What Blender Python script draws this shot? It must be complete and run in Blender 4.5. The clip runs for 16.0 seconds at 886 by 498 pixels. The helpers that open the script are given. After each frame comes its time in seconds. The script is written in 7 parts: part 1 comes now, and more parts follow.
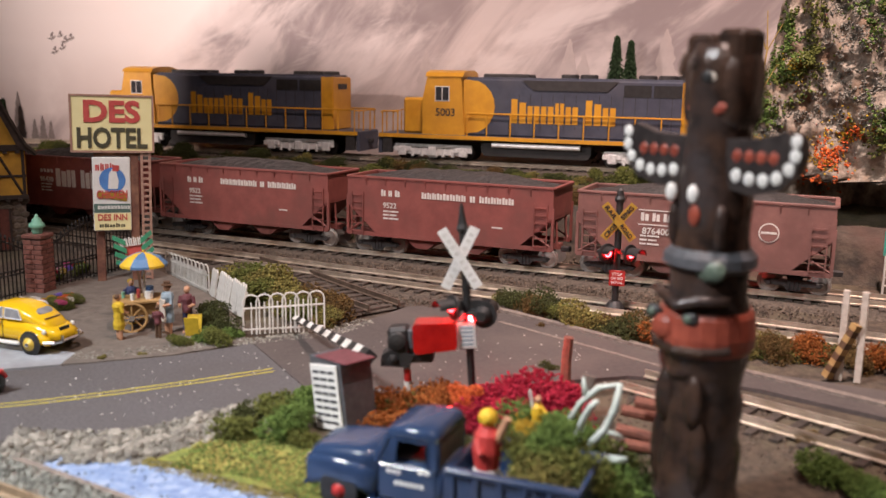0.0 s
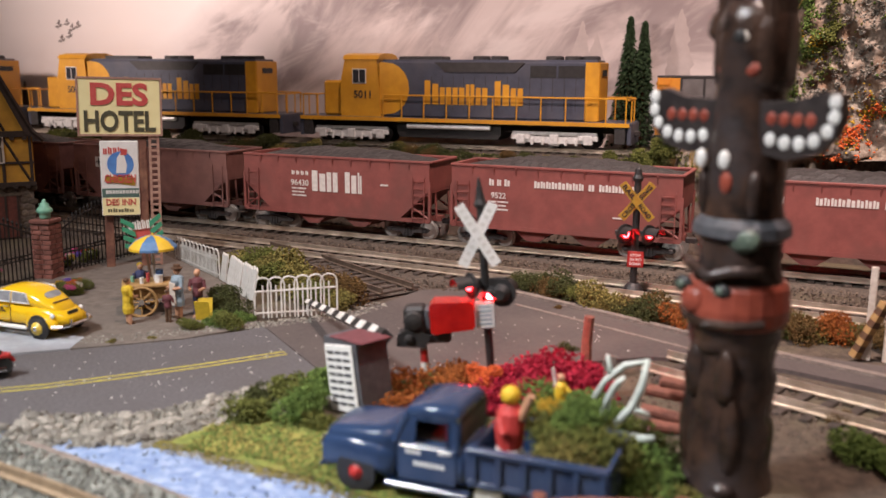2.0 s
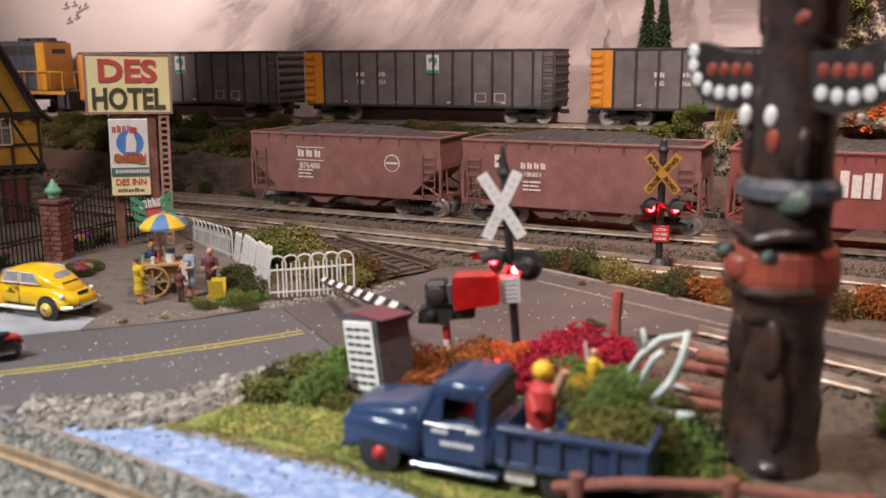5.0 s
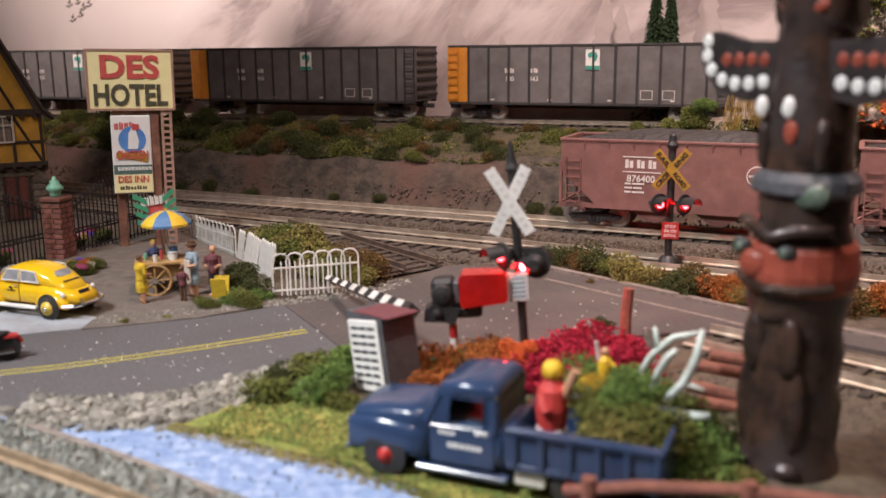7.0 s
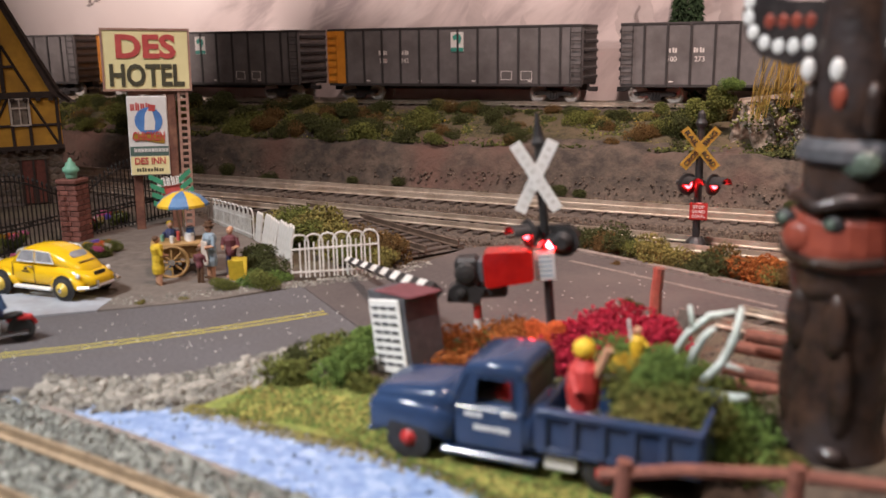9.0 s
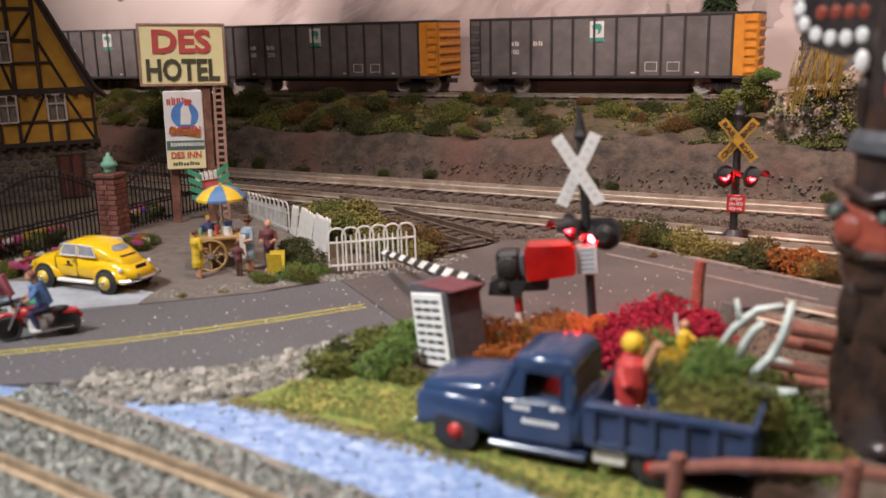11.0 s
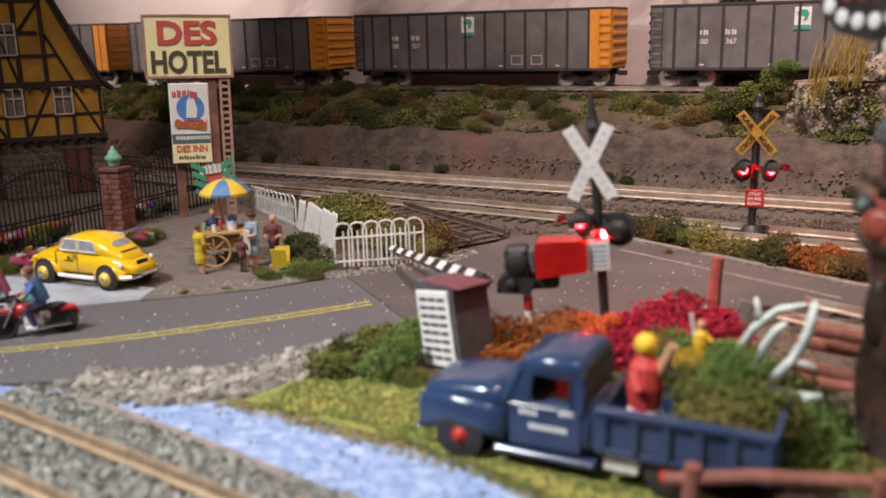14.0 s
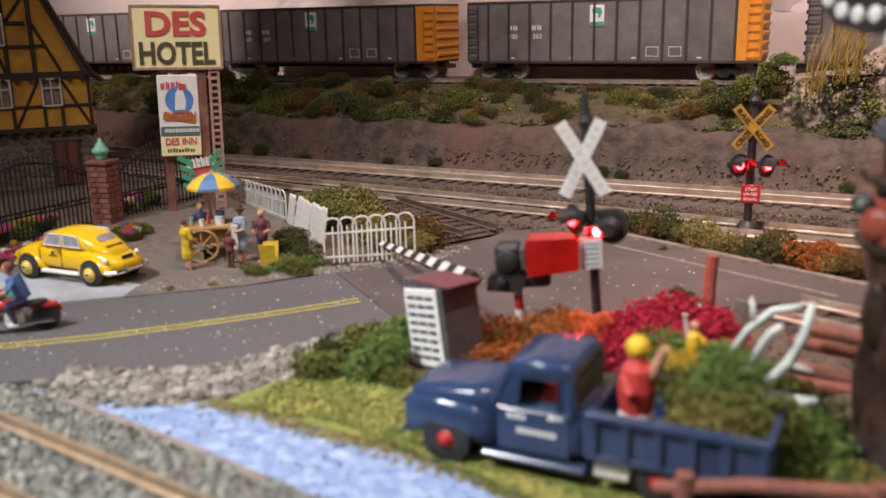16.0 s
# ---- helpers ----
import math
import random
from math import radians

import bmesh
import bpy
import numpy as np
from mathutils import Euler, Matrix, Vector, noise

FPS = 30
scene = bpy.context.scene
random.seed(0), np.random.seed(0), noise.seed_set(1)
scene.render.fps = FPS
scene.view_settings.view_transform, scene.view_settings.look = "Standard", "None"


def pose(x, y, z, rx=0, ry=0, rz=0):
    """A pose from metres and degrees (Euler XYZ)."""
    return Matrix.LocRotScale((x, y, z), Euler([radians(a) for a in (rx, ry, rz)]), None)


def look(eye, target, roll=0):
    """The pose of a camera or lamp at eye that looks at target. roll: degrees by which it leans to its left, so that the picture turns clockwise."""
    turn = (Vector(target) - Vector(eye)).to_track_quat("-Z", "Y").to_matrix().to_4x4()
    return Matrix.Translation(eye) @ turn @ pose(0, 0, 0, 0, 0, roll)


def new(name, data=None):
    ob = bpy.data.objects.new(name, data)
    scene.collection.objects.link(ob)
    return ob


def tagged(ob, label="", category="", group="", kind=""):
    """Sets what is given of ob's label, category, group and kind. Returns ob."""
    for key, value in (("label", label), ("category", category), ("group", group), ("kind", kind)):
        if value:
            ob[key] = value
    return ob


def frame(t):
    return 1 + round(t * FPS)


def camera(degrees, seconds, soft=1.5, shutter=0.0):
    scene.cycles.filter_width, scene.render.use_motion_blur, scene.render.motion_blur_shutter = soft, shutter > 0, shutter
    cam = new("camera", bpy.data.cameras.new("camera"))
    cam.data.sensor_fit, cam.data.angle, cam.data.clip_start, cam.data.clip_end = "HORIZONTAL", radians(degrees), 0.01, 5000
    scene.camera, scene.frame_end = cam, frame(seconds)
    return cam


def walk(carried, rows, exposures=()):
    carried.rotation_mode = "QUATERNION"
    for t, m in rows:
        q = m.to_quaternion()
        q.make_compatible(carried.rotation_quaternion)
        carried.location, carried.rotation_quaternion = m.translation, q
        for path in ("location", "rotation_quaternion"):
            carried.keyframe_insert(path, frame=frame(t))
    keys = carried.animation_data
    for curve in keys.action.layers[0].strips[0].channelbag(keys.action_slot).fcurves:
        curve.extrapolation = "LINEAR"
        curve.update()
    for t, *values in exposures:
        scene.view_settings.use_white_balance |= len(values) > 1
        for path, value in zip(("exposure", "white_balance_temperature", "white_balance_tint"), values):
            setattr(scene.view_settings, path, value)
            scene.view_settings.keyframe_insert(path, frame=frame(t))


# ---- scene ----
cam = camera(52.4, 16.0)
PATH = [
    (0, (0.0048, 0.0027, 0.1016), (-0.2781, 0.4974, -0.0068), 0.90),
    (0.5, (0.0060, 0.0053, 0.1009), (-0.2786, 0.4988, -0.0078), 0.80),
    (1, (0.0041, 0.0067, 0.1002), (-0.2822, 0.4989, -0.0102), 0.60),
    (1.5, (0.0014, 0.0067, 0.0969), (-0.2843, 0.4991, -0.0145), 0.60),
    (2, (-0.0007, 0.0074, 0.0956), (-0.2878, 0.4985, -0.0176), 0.40),
    (2.5, (-0.0014, 0.0081, 0.0956), (-0.2891, 0.4982, -0.0204), 0.30),
    (3, (-0.0041, 0.0101, 0.0942), (-0.2931, 0.4989, -0.0235), 0.20),
    (3.5, (-0.0053, 0.0115, 0.0942), (-0.2949, 0.4993, -0.0268), 0.10),
    (4, (-0.0060, 0.0135, 0.0922), (-0.2967, 0.5002, -0.0305), -0.10),
    (6.5, (-0.0115, 0.0161, 0.0889), (-0.3054, 0.5010, -0.0333), -0.50),
    (7, (-0.0115, 0.0188, 0.0882), (-0.3067, 0.5026, -0.0351), -0.50),
    (7.5, (-0.0135, 0.0202, 0.0861), (-0.3102, 0.5027, -0.0383), -0.60),
    (8, (-0.0148, 0.0202, 0.0848), (-0.3135, 0.5011, -0.0411), -0.60),
    (8.5, (-0.0161, 0.0216, 0.0827), (-0.3171, 0.5008, -0.0442), -0.70),
    (9, (-0.0168, 0.0242, 0.0834), (-0.3209, 0.5008, -0.0465), -0.80),
    (11.5, (-0.0209, 0.0209, 0.0841), (-0.3396, 0.4862, -0.0510), -1.30),
    (12, (-0.0202, 0.0235, 0.0821), (-0.3413, 0.4873, -0.0530), -1.30),
    (12.5, (-0.0209, 0.0255, 0.0821), (-0.3431, 0.4882, -0.0539), -1.40),
    (13, (-0.0229, 0.0269, 0.0834), (-0.3463, 0.4886, -0.0535), -1.30),
    (13.5, (-0.0235, 0.0296, 0.0834), (-0.3470, 0.4911, -0.0538), -1.30),
    (14, (-0.0235, 0.0296, 0.0821), (-0.3474, 0.4907, -0.0553), -1.40),
    (14.5, (-0.0242, 0.0303, 0.0814), (-0.3482, 0.4911, -0.0566), -1.40),
    (15, (-0.0235, 0.0317, 0.0807), (-0.3470, 0.4924, -0.0588), -1.40),
    (15.5, (-0.0235, 0.0322, 0.0807), (-0.3460, 0.4932, -0.0606), -1.30),
    (16, (-0.0249, 0.0350, 0.0821), (-0.3464, 0.4962, -0.0603), -1.20),
]
walk(cam, [(t, look(eye, target, roll)) for t, eye, target, roll in PATH])
cam.data.dof.use_dof = True
cam.data.dof.focus_distance, cam.data.dof.aperture_fstop = 0.46, 18.0

# ---- light: unseen lamps of the hobby room, above the layout, mostly warm ----
world = bpy.data.worlds.new("room_air")
world.use_nodes = True
world.node_tree.nodes["Background"].inputs[0].default_value = (1.0, 0.86, 0.76, 1)
world.node_tree.nodes["Background"].inputs[1].default_value = 0.008
scene.world = world


def area_lamp(name, eye, target, size, watts, colour, spread=180):
    data = bpy.data.lights.new(name, "AREA")
    data.shape, data.size, data.energy, data.color = "DISK", size, watts, colour
    data.spread = radians(spread)
    ob = new(name, data)
    ob.matrix_basis = look(eye, target)
    return ob


area_lamp("ceiling_lamp", (0.04, 0.20, 0.76), (-0.08, 0.47, 0.05), 0.04, 1.15, (1.0, 0.75, 0.68), 60)
# two added fills without fixtures: neutral on the foreground, broad warm from the front
area_lamp("foreground_fill", (-0.32, -0.16, 0.50), (-0.15, 0.13, 0.0), 0.10, 0.95, (0.97, 0.97, 1.0), 72)
area_lamp("front_fill", (0.18, -0.56, 0.80), (-0.2, 0.20, 0.0), 0.4, 1.5, (1.0, 0.82, 0.77))
# unseen low lamp on the left, spread narrowed towards backdrop and train
area_lamp("side_lamp", (-0.75, -0.08, 0.32), (-0.50, 0.56, 0.18), 0.08, 0.62, (1.0, 0.80, 0.74), 56)
scene.view_settings.exposure = 0.1

# ---- helpers: lengths in model units of 11.6 mm (one metre of the 1:87 prototype) ----
CM = 0.0116
rnd = random.Random(7)


def at(x, y, z=0.0, rz=0.0, rx=0.0, ry=0.0):
    return pose(x * CM, y * CM, z * CM, rx, ry, rz)


def thing(name, m, label, category, group="", kind=""):
    ob = new(name)
    ob.empty_display_size = 0.01
    ob.matrix_basis = m
    return tagged(ob, label, category, group, kind)


def part(name, bm, mats, parent=None, label="", m=None, smooth=False):
    bm.transform(Matrix.Scale(CM, 4))
    bmesh.ops.recalc_face_normals(bm, faces=bm.faces)
    me = bpy.data.meshes.new(name)
    bm.to_mesh(me)
    bm.free()
    if smooth:
        me.polygons.foreach_set("use_smooth", [True] * len(me.polygons))
    for mt in (mats if isinstance(mats, (list, tuple)) else [mats]):
        me.materials.append(mt)
    ob = new(name, me)
    ob.parent = parent
    if m is not None:
        ob.matrix_basis = m
    if label:
        tagged(ob, label)
    return ob


def share(name, ob, parent, m):
    """Another object on the mesh of ob."""
    o = new(name, ob.data)
    o.parent = parent
    o.matrix_basis = m
    return o


def B():
    return bmesh.new()


def box(bm, x0, x1, y0, y1, z0, z1, bev=0.0, mi=0, m=None):
    geo = bmesh.ops.create_cube(bm, size=1.0)
    vs = geo["verts"]
    for v in vs:
        v.co = Vector((x0 + (v.co.x + .5) * (x1 - x0), y0 + (v.co.y + .5) * (y1 - y0), z0 + (v.co.z + .5) * (z1 - z0)))
        if m is not None:
            v.co = m @ v.co
    fs = list({f for v in vs for f in v.link_faces})
    for f in fs:
        f.material_index = mi
    if bev:
        es = list({e for v in vs for e in v.link_edges})
        bmesh.ops.bevel(bm, geom=es, offset=bev, segments=1, affect="EDGES", profile=.5, material=-1)
    return bm


def rod(bm, a, b, r0, r1=None, seg=8, mi=0, caps=True):
    r1 = r0 if r1 is None else r1
    a, b = Vector(a), Vector(b)
    q = (b - a).to_track_quat("Z", "Y").to_matrix()
    r = [[bm.verts.new(c + q @ Vector((rr * math.cos(i * 2 * math.pi / seg), rr * math.sin(i * 2 * math.pi / seg), 0))) for i in range(seg)] for c, rr in ((a, r0), (b, r1))]
    for i in range(seg):
        bm.faces.new((r[0][i], r[0][(i + 1) % seg], r[1][(i + 1) % seg], r[1][i])).material_index = mi
    if caps:
        bm.faces.new(r[0][::-1]).material_index = mi
        bm.faces.new(r[1]).material_index = mi
    return bm


def lathe(bm, c, prof, seg=16, axis="Z", mi=0):
    """prof: (radius, height) pairs from one end to the other."""
    c = Vector(c)
    rings = []
    for r, h in prof:
        ring = []
        for i in range(seg):
            u, w = r * math.cos(i * 2 * math.pi / seg), r * math.sin(i * 2 * math.pi / seg)
            d = {"Z": (u, w, h), "Y": (u, h, w), "X": (h, u, w)}[axis]
            ring.append(bm.verts.new(c + Vector(d)))
        rings.append(ring)
    for k in range(len(rings) - 1):
        for i in range(seg):
            bm.faces.new((rings[k][i], rings[k][(i + 1) % seg], rings[k + 1][(i + 1) % seg], rings[k + 1][i])).material_index = mi
    bm.faces.new(rings[0][::-1]).material_index = mi
    bm.faces.new(rings[-1]).material_index = mi
    return bm


def prism(bm, pts, d0, d1, plane="XZ", mi=0):
    """A flat outline drawn in a plane, given depth along the third axis."""
    def p(u, w, d):
        return {"XZ": (u, d, w), "XY": (u, w, d), "YZ": (d, u, w)}[plane]
    lo = [bm.verts.new(p(u, w, d0)) for u, w in pts]
    hi = [bm.verts.new(p(u, w, d1)) for u, w in pts]
    n = len(pts)
    bm.faces.new(lo[::-1]).material_index = mi
    bm.faces.new(hi).material_index = mi
    for i in range(n):
        bm.faces.new((lo[i], lo[(i + 1) % n], hi[(i + 1) % n], hi[i])).material_index = mi
    return bm


def blob(bm, c, r, sub=1, sq=(1, 1, 1), jit=0.0, mi=0):
    geo = bmesh.ops.create_icosphere(bm, subdivisions=sub, radius=1.0)
    for v in geo["verts"]:
        k = r * (1 + rnd.uniform(-jit, jit))
        v.co = Vector((c[0] + v.co.x * k * sq[0], c[1] + v.co.y * k * sq[1], c[2] + v.co.z * k * sq[2]))
    for f in {f for v in geo["verts"] for f in v.link_faces}:
        f.material_index = mi
    return bm


def tube(bm, pts, r, seg=6, mi=0):
    """A bent round bar through pts, one closed skin."""
    P = [Vector(p) for p in pts]
    rings = []
    for k, p in enumerate(P):
        d = (P[min(k + 1, len(P) - 1)] - P[max(k - 1, 0)]).normalized()
        q = d.to_track_quat("Z", "Y").to_matrix()
        rr = r[k] if isinstance(r, (list, tuple)) else r
        ring = [p + q @ Vector((rr * math.cos(i * 2 * math.pi / seg), rr * math.sin(i * 2 * math.pi / seg), 0)) for i in range(seg)]
        if rings:
            off = min(range(seg), key=lambda o: sum((ring[(i + o) % seg] - (p - P[k - 1]) - rings[-1][i].co).length for i in range(seg)))
            ring = [ring[(i + off) % seg] for i in range(seg)]
        rings.append([bm.verts.new(v) for v in ring])
    for a, b in zip(rings, rings[1:]):
        for i in range(seg):
            bm.faces.new((a[i], a[(i + 1) % seg], b[(i + 1) % seg], b[i])).material_index = mi
    bm.faces.new(rings[0][::-1]).material_index = mi
    bm.faces.new(rings[-1]).material_index = mi
    return bm


def chips(n, spread, size, squash=0.8, shell=0.5, flat=1.0, seed=1):
    """A ragged clump of many small crumbs, as one mesh from lists."""
    r = random.Random(seed)
    base = [(0, 0, 1), (.94, 0, -.33), (-.47, .82, -.33), (-.47, -.82, -.33)]
    octa = [(1, 0, 0), (-1, 0, 0), (0, 1, 0), (0, -1, 0), (0, 0, 1), (0, 0, -1)]
    of = [(0, 2, 4), (2, 1, 4), (1, 3, 4), (3, 0, 4), (2, 0, 5), (1, 2, 5), (3, 1, 5), (0, 3, 5)]
    vs, fs = [], []
    lobes = [(r.uniform(-.5, .5), r.uniform(-.5, .5), r.uniform(-.2, .6), r.uniform(.45, .75)) for _ in range(6)]
    for _ in range(n):
        lx, ly, lz, lr = lobes[r.randrange(6)]
        d = Vector((r.gauss(0, 1), r.gauss(0, 1), r.gauss(0, 1))).normalized() * lr * (shell + (1 - shell) * r.random())
        c = Vector(((lx + d.x) * spread, (ly + d.y) * spread, max(-.1, (lz + d.z) * squash + .35) * spread))
        s = size * r.uniform(.55, 1.3)
        e = Euler((r.uniform(0, 6), r.uniform(0, 6), r.uniform(0, 6))).to_matrix()
        k = len(vs)
        for o in octa:
            p = c + e @ (Vector(o) * s * r.uniform(.6, 1.15))
            vs.append((p.x * CM, p.y * CM, p.z * CM * flat))
        fs += [(a + k, b + k, q + k) for a, b, q in of]
    me = bpy.data.meshes.new("clump")
    me.from_pydata(vs, [], fs)
    return me


def text_part(body, height, mt, parent, m, width=None, bold=0.0, name="lettering", depth=0.03, label=""):
    cu = bpy.data.curves.new(name, "FONT")
    cu.body, cu.size, cu.align_x, cu.align_y, cu.extrude, cu.offset, cu.resolution_u = body, 1.0, "CENTER", "CENTER", 0.02, bold, 3
    tmp = bpy.data.objects.new("tmp", cu)
    me = bpy.data.meshes.new_from_object(tmp)
    bpy.data.objects.remove(tmp)
    xs = [v.co.x for v in me.vertices]
    ys = [v.co.y for v in me.vertices]
    w, h = max(xs) - min(xs), max(ys) - min(ys)
    cx, cy = (max(xs) + min(xs)) / 2, (max(ys) + min(ys)) / 2
    sy = height / h
    sx = width / w if width else sy
    for v in me.vertices:
        v.co = Vector(((v.co.x - cx) * sx * CM, (v.co.y - cy) * sy * CM, v.co.z / .02 * depth / 2 * CM))
    me.materials.append(mt)
    ob = new(name, me)
    ob.parent = parent
    ob.matrix_basis = m
    return ob


FRONT = pose(0, 0, 0, 90, 0, 0)   # lettering upright, read from -y


# ---- materials ----
def mat(name, c1, c2=None, size=0.3, rough=0.6, metal=0.0, bump=0.0, fine=None, spec=0.5, island=0.0, stain=None, stain_size=3.0, per_object=0.0, rough2=None):
    """Procedural surface: mottling c1..c2 at `size` cm, stains at a larger scale, fine relief."""
    m = bpy.data.materials.new(name)
    m.use_nodes = True
    nt = m.node_tree
    N, L = nt.nodes, nt.links
    p = N["Principled BSDF"]
    p.inputs["Roughness"].default_value, p.inputs["Metallic"].default_value = rough, metal
    p.inputs["Specular IOR Level"].default_value = spec
    c2 = c2 or tuple(v * .8 for v in c1)
    co = N.new("ShaderNodeTexCoord")
    n1 = N.new("ShaderNodeTexNoise")
    n1.inputs["Scale"].default_value, n1.inputs["Detail"].default_value, n1.inputs["Roughness"].default_value = 100 / size, 4, .65
    L.new(co.outputs["Object"], n1.inputs["Vector"])
    ramp = N.new("ShaderNodeValToRGB")
    ramp.color_ramp.elements[0].position, ramp.color_ramp.elements[1].position = .36, .66
    ramp.color_ramp.elements[0].color, ramp.color_ramp.elements[1].color = (*c2, 1), (*c1, 1)
    L.new(n1.outputs["Fac"], ramp.inputs["Fac"])
    col = ramp.outputs["Color"]
    if stain:
        n2 = N.new("ShaderNodeTexNoise")
        n2.inputs["Scale"].default_value, n2.inputs["Detail"].default_value = 100 / stain_size, 6
        L.new(co.outputs["Object"], n2.inputs["Vector"])
        r2 = N.new("ShaderNodeValToRGB")
        r2.color_ramp.elements[0].position, r2.color_ramp.elements[1].position = .48, .68
        L.new(n2.outputs["Fac"], r2.inputs["Fac"])
        mx = N.new("ShaderNodeMix")
        mx.data_type = "RGBA"
        L.new(r2.outputs["Color"], mx.inputs[0])
        L.new(col, mx.inputs[6])
        mx.inputs[7].default_value = (*stain, 1)
        col = mx.outputs[2]
    if island or per_object:
        src = N.new("ShaderNodeNewGeometry").outputs["Random Per Island"] if island else N.new("ShaderNodeObjectInfo").outputs["Random"]
        mr = N.new("ShaderNodeMapRange")
        mr.inputs[3].default_value, mr.inputs[4].default_value = 1 - (island or per_object), 1 + (island or per_object)
        L.new(src, mr.inputs[0])
        hs = N.new("ShaderNodeHueSaturation")
        L.new(mr.outputs[0], hs.inputs["Value"])
        L.new(col, hs.inputs["Color"])
        col = hs.outputs["Color"]
    L.new(col, p.inputs["Base Color"])
    if rough2 is not None:
        rr = N.new("ShaderNodeMapRange")
        rr.inputs[3].default_value, rr.inputs[4].default_value = rough, rough2
        L.new(n1.outputs["Fac"], rr.inputs[0])
        L.new(rr.outputs[0], p.inputs["Roughness"])
    if bump:
        bp = N.new("ShaderNodeBump")
        nb = N.new("ShaderNodeTexNoise")
        nb.inputs["Scale"].default_value, nb.inputs["Detail"].default_value = 100 / (fine or size), 5
        L.new(co.outputs["Object"], nb.inputs["Vector"])
        bp.inputs["Strength"].default_value, bp.inputs["Distance"].default_value = bump, (fine or size) * CM * .35
        L.new(nb.outputs["Fac"], bp.inputs["Height"])
        L.new(bp.outputs["Normal"], p.inputs["Normal"])
    return m


def glow(name, c, strength, base=None):
    m = mat(name, base or c, rough=.25)
    p = m.node_tree.nodes["Principled BSDF"]
    p.inputs["Emission Color"].default_value, p.inputs["Emission Strength"].default_value = (*c, 1), strength
    return m


def glass_mat(name, c=(.9, .95, .95), rough=.05):
    m = mat(name, c, c, rough=rough)
    m.node_tree.nodes["Principled BSDF"].inputs["Transmission Weight"].default_value = .9
    return m


M = {}
M["soil"] = mat("soil", (.12, .088, .062), (.05, .037, .028), .35, .95, bump=.8, fine=.12, stain=(.12, .10, .06), stain_size=4)
M["lot"] = mat("dirt_lot", (.185, .155, .13), (.115, .095, .08), .5, .9, bump=.35, fine=.08, stain=(.13, .11, .095), stain_size=3)
M["asphalt"] = mat("asphalt", (.125, .115, .117), (.08, .074, .078), .12, .85, bump=.25, fine=.06, stain=(.088, .078, .077), stain_size=4.5)
M["asphalt_brown"] = mat("asphalt_brown", (.095, .077, .071), (.068, .055, .052), .2, .8, bump=.2, fine=.06, stain=(.115, .092, .083), stain_size=5)
M["apron"] = mat("concrete_apron", (.40, .43, .47), (.31, .335, .37), .6, .8, bump=.2, fine=.08, stain=(.25, .25, .26), stain_size=3)
M["yellow_line"] = mat("yellow_line", (.74, .64, .07), (.55, .46, .06), .15, .75)
M["rail"] = mat("rail_steel", (.68, .60, .51), (.46, .38, .30), .8, .3, .75, rough2=.5)
M["rail_dull"] = mat("rusty_rail", (.22, .16, .12), (.12, .085, .065), .5, .5, .5)
M["rail_tan"] = mat("tan_rail", (.42, .31, .20), (.26, .19, .125), .5, .5, .3)
M["tie"] = mat("tie_plastic", (.075, .055, .043), (.035, .027, .022), .2, .85, bump=.4, fine=.06, per_object=.35)
M["ballast"] = mat("ballast", (.34, .29, .24), (.11, .095, .08), .14, .95, bump=.9, fine=.1, stain=(.10, .08, .065), stain_size=3)
M["ballast_dark"] = mat("ballast_dark", (.135, .105, .08), (.045, .036, .029), .14, .95, bump=.9, fine=.1, stain=(.07, .055, .045), stain_size=3)
M["stone"] = mat("loose_stone", (.32, .30, .255), (.14, .132, .112), .15, .9, bump=.5, fine=.07, island=.4)
M["pebble"] = mat("pebble", (.33, .30, .255), (.17, .158, .135), .15, .9, bump=.5, fine=.07, per_object=.4)
M["stone_grey"] = mat("ballast_stone", (.30, .305, .27), (.12, .125, .11), .12, .9, bump=.5, fine=.06, island=.5)
M["water"] = mat("stream_water", (.28, .38, .58), (.15, .23, .43), .22, .34, bump=.7, fine=.2, stain=(.40, .49, .66), stain_size=.35)
M["turf"] = mat("turf", (.27, .29, .06), (.12, .15, .035), .3, .95, bump=1.0, fine=.08, stain=(.38, .30, .08), stain_size=1.5)
M["rock_wall"] = mat("plaster_rock", (.10, .076, .057), (.033, .027, .022), .8, .9, bump=1.0, fine=.3, stain=(.105, .056, .042), stain_size=5)
M["bank_turf"] = mat("bank_turf", (.09, .076, .034), (.032, .027, .014), .4, .95, bump=1.0, fine=.15, stain=(.10, .075, .045), stain_size=2.5)
M["cliff"] = mat("cliff_rock", (.44, .37, .30), (.19, .15, .118), .55, .9, bump=1.0, fine=.22, stain=(.24, .155, .10), stain_size=1.3)
M["stone_brown"] = mat("track_rubble_stone", (.15, .11, .08), (.055, .041, .032), .12, .9, bump=.5, fine=.06, island=.45)
for nm, a, b in (("leaf_dark", (.085, .092, .034), (.03, .036, .014)), ("leaf_mid", (.175, .185, .05), (.065, .075, .022)), ("leaf_olive", (.26, .225, .07), (.105, .09, .03)),
                 ("leaf_bright", (.16, .235, .06), (.06, .10, .028)), ("leaf_rust", (.34, .12, .03), (.19, .055, .018)), ("leaf_red", (.42, .028, .055), (.22, .012, .028)),
                 ("leaf_orange", (.72, .17, .05), (.45, .09, .03)), ("leaf_brown", (.17, .105, .04), (.08, .05, .02)), ("leaf_yellow", (.55, .36, .04), (.32, .20, .03)), ("leaf_conifer", (.045, .075, .035), (.02, .035, .018))):
    M[nm] = mat(nm, a, b, .15, .95, island=.45, spec=.1)
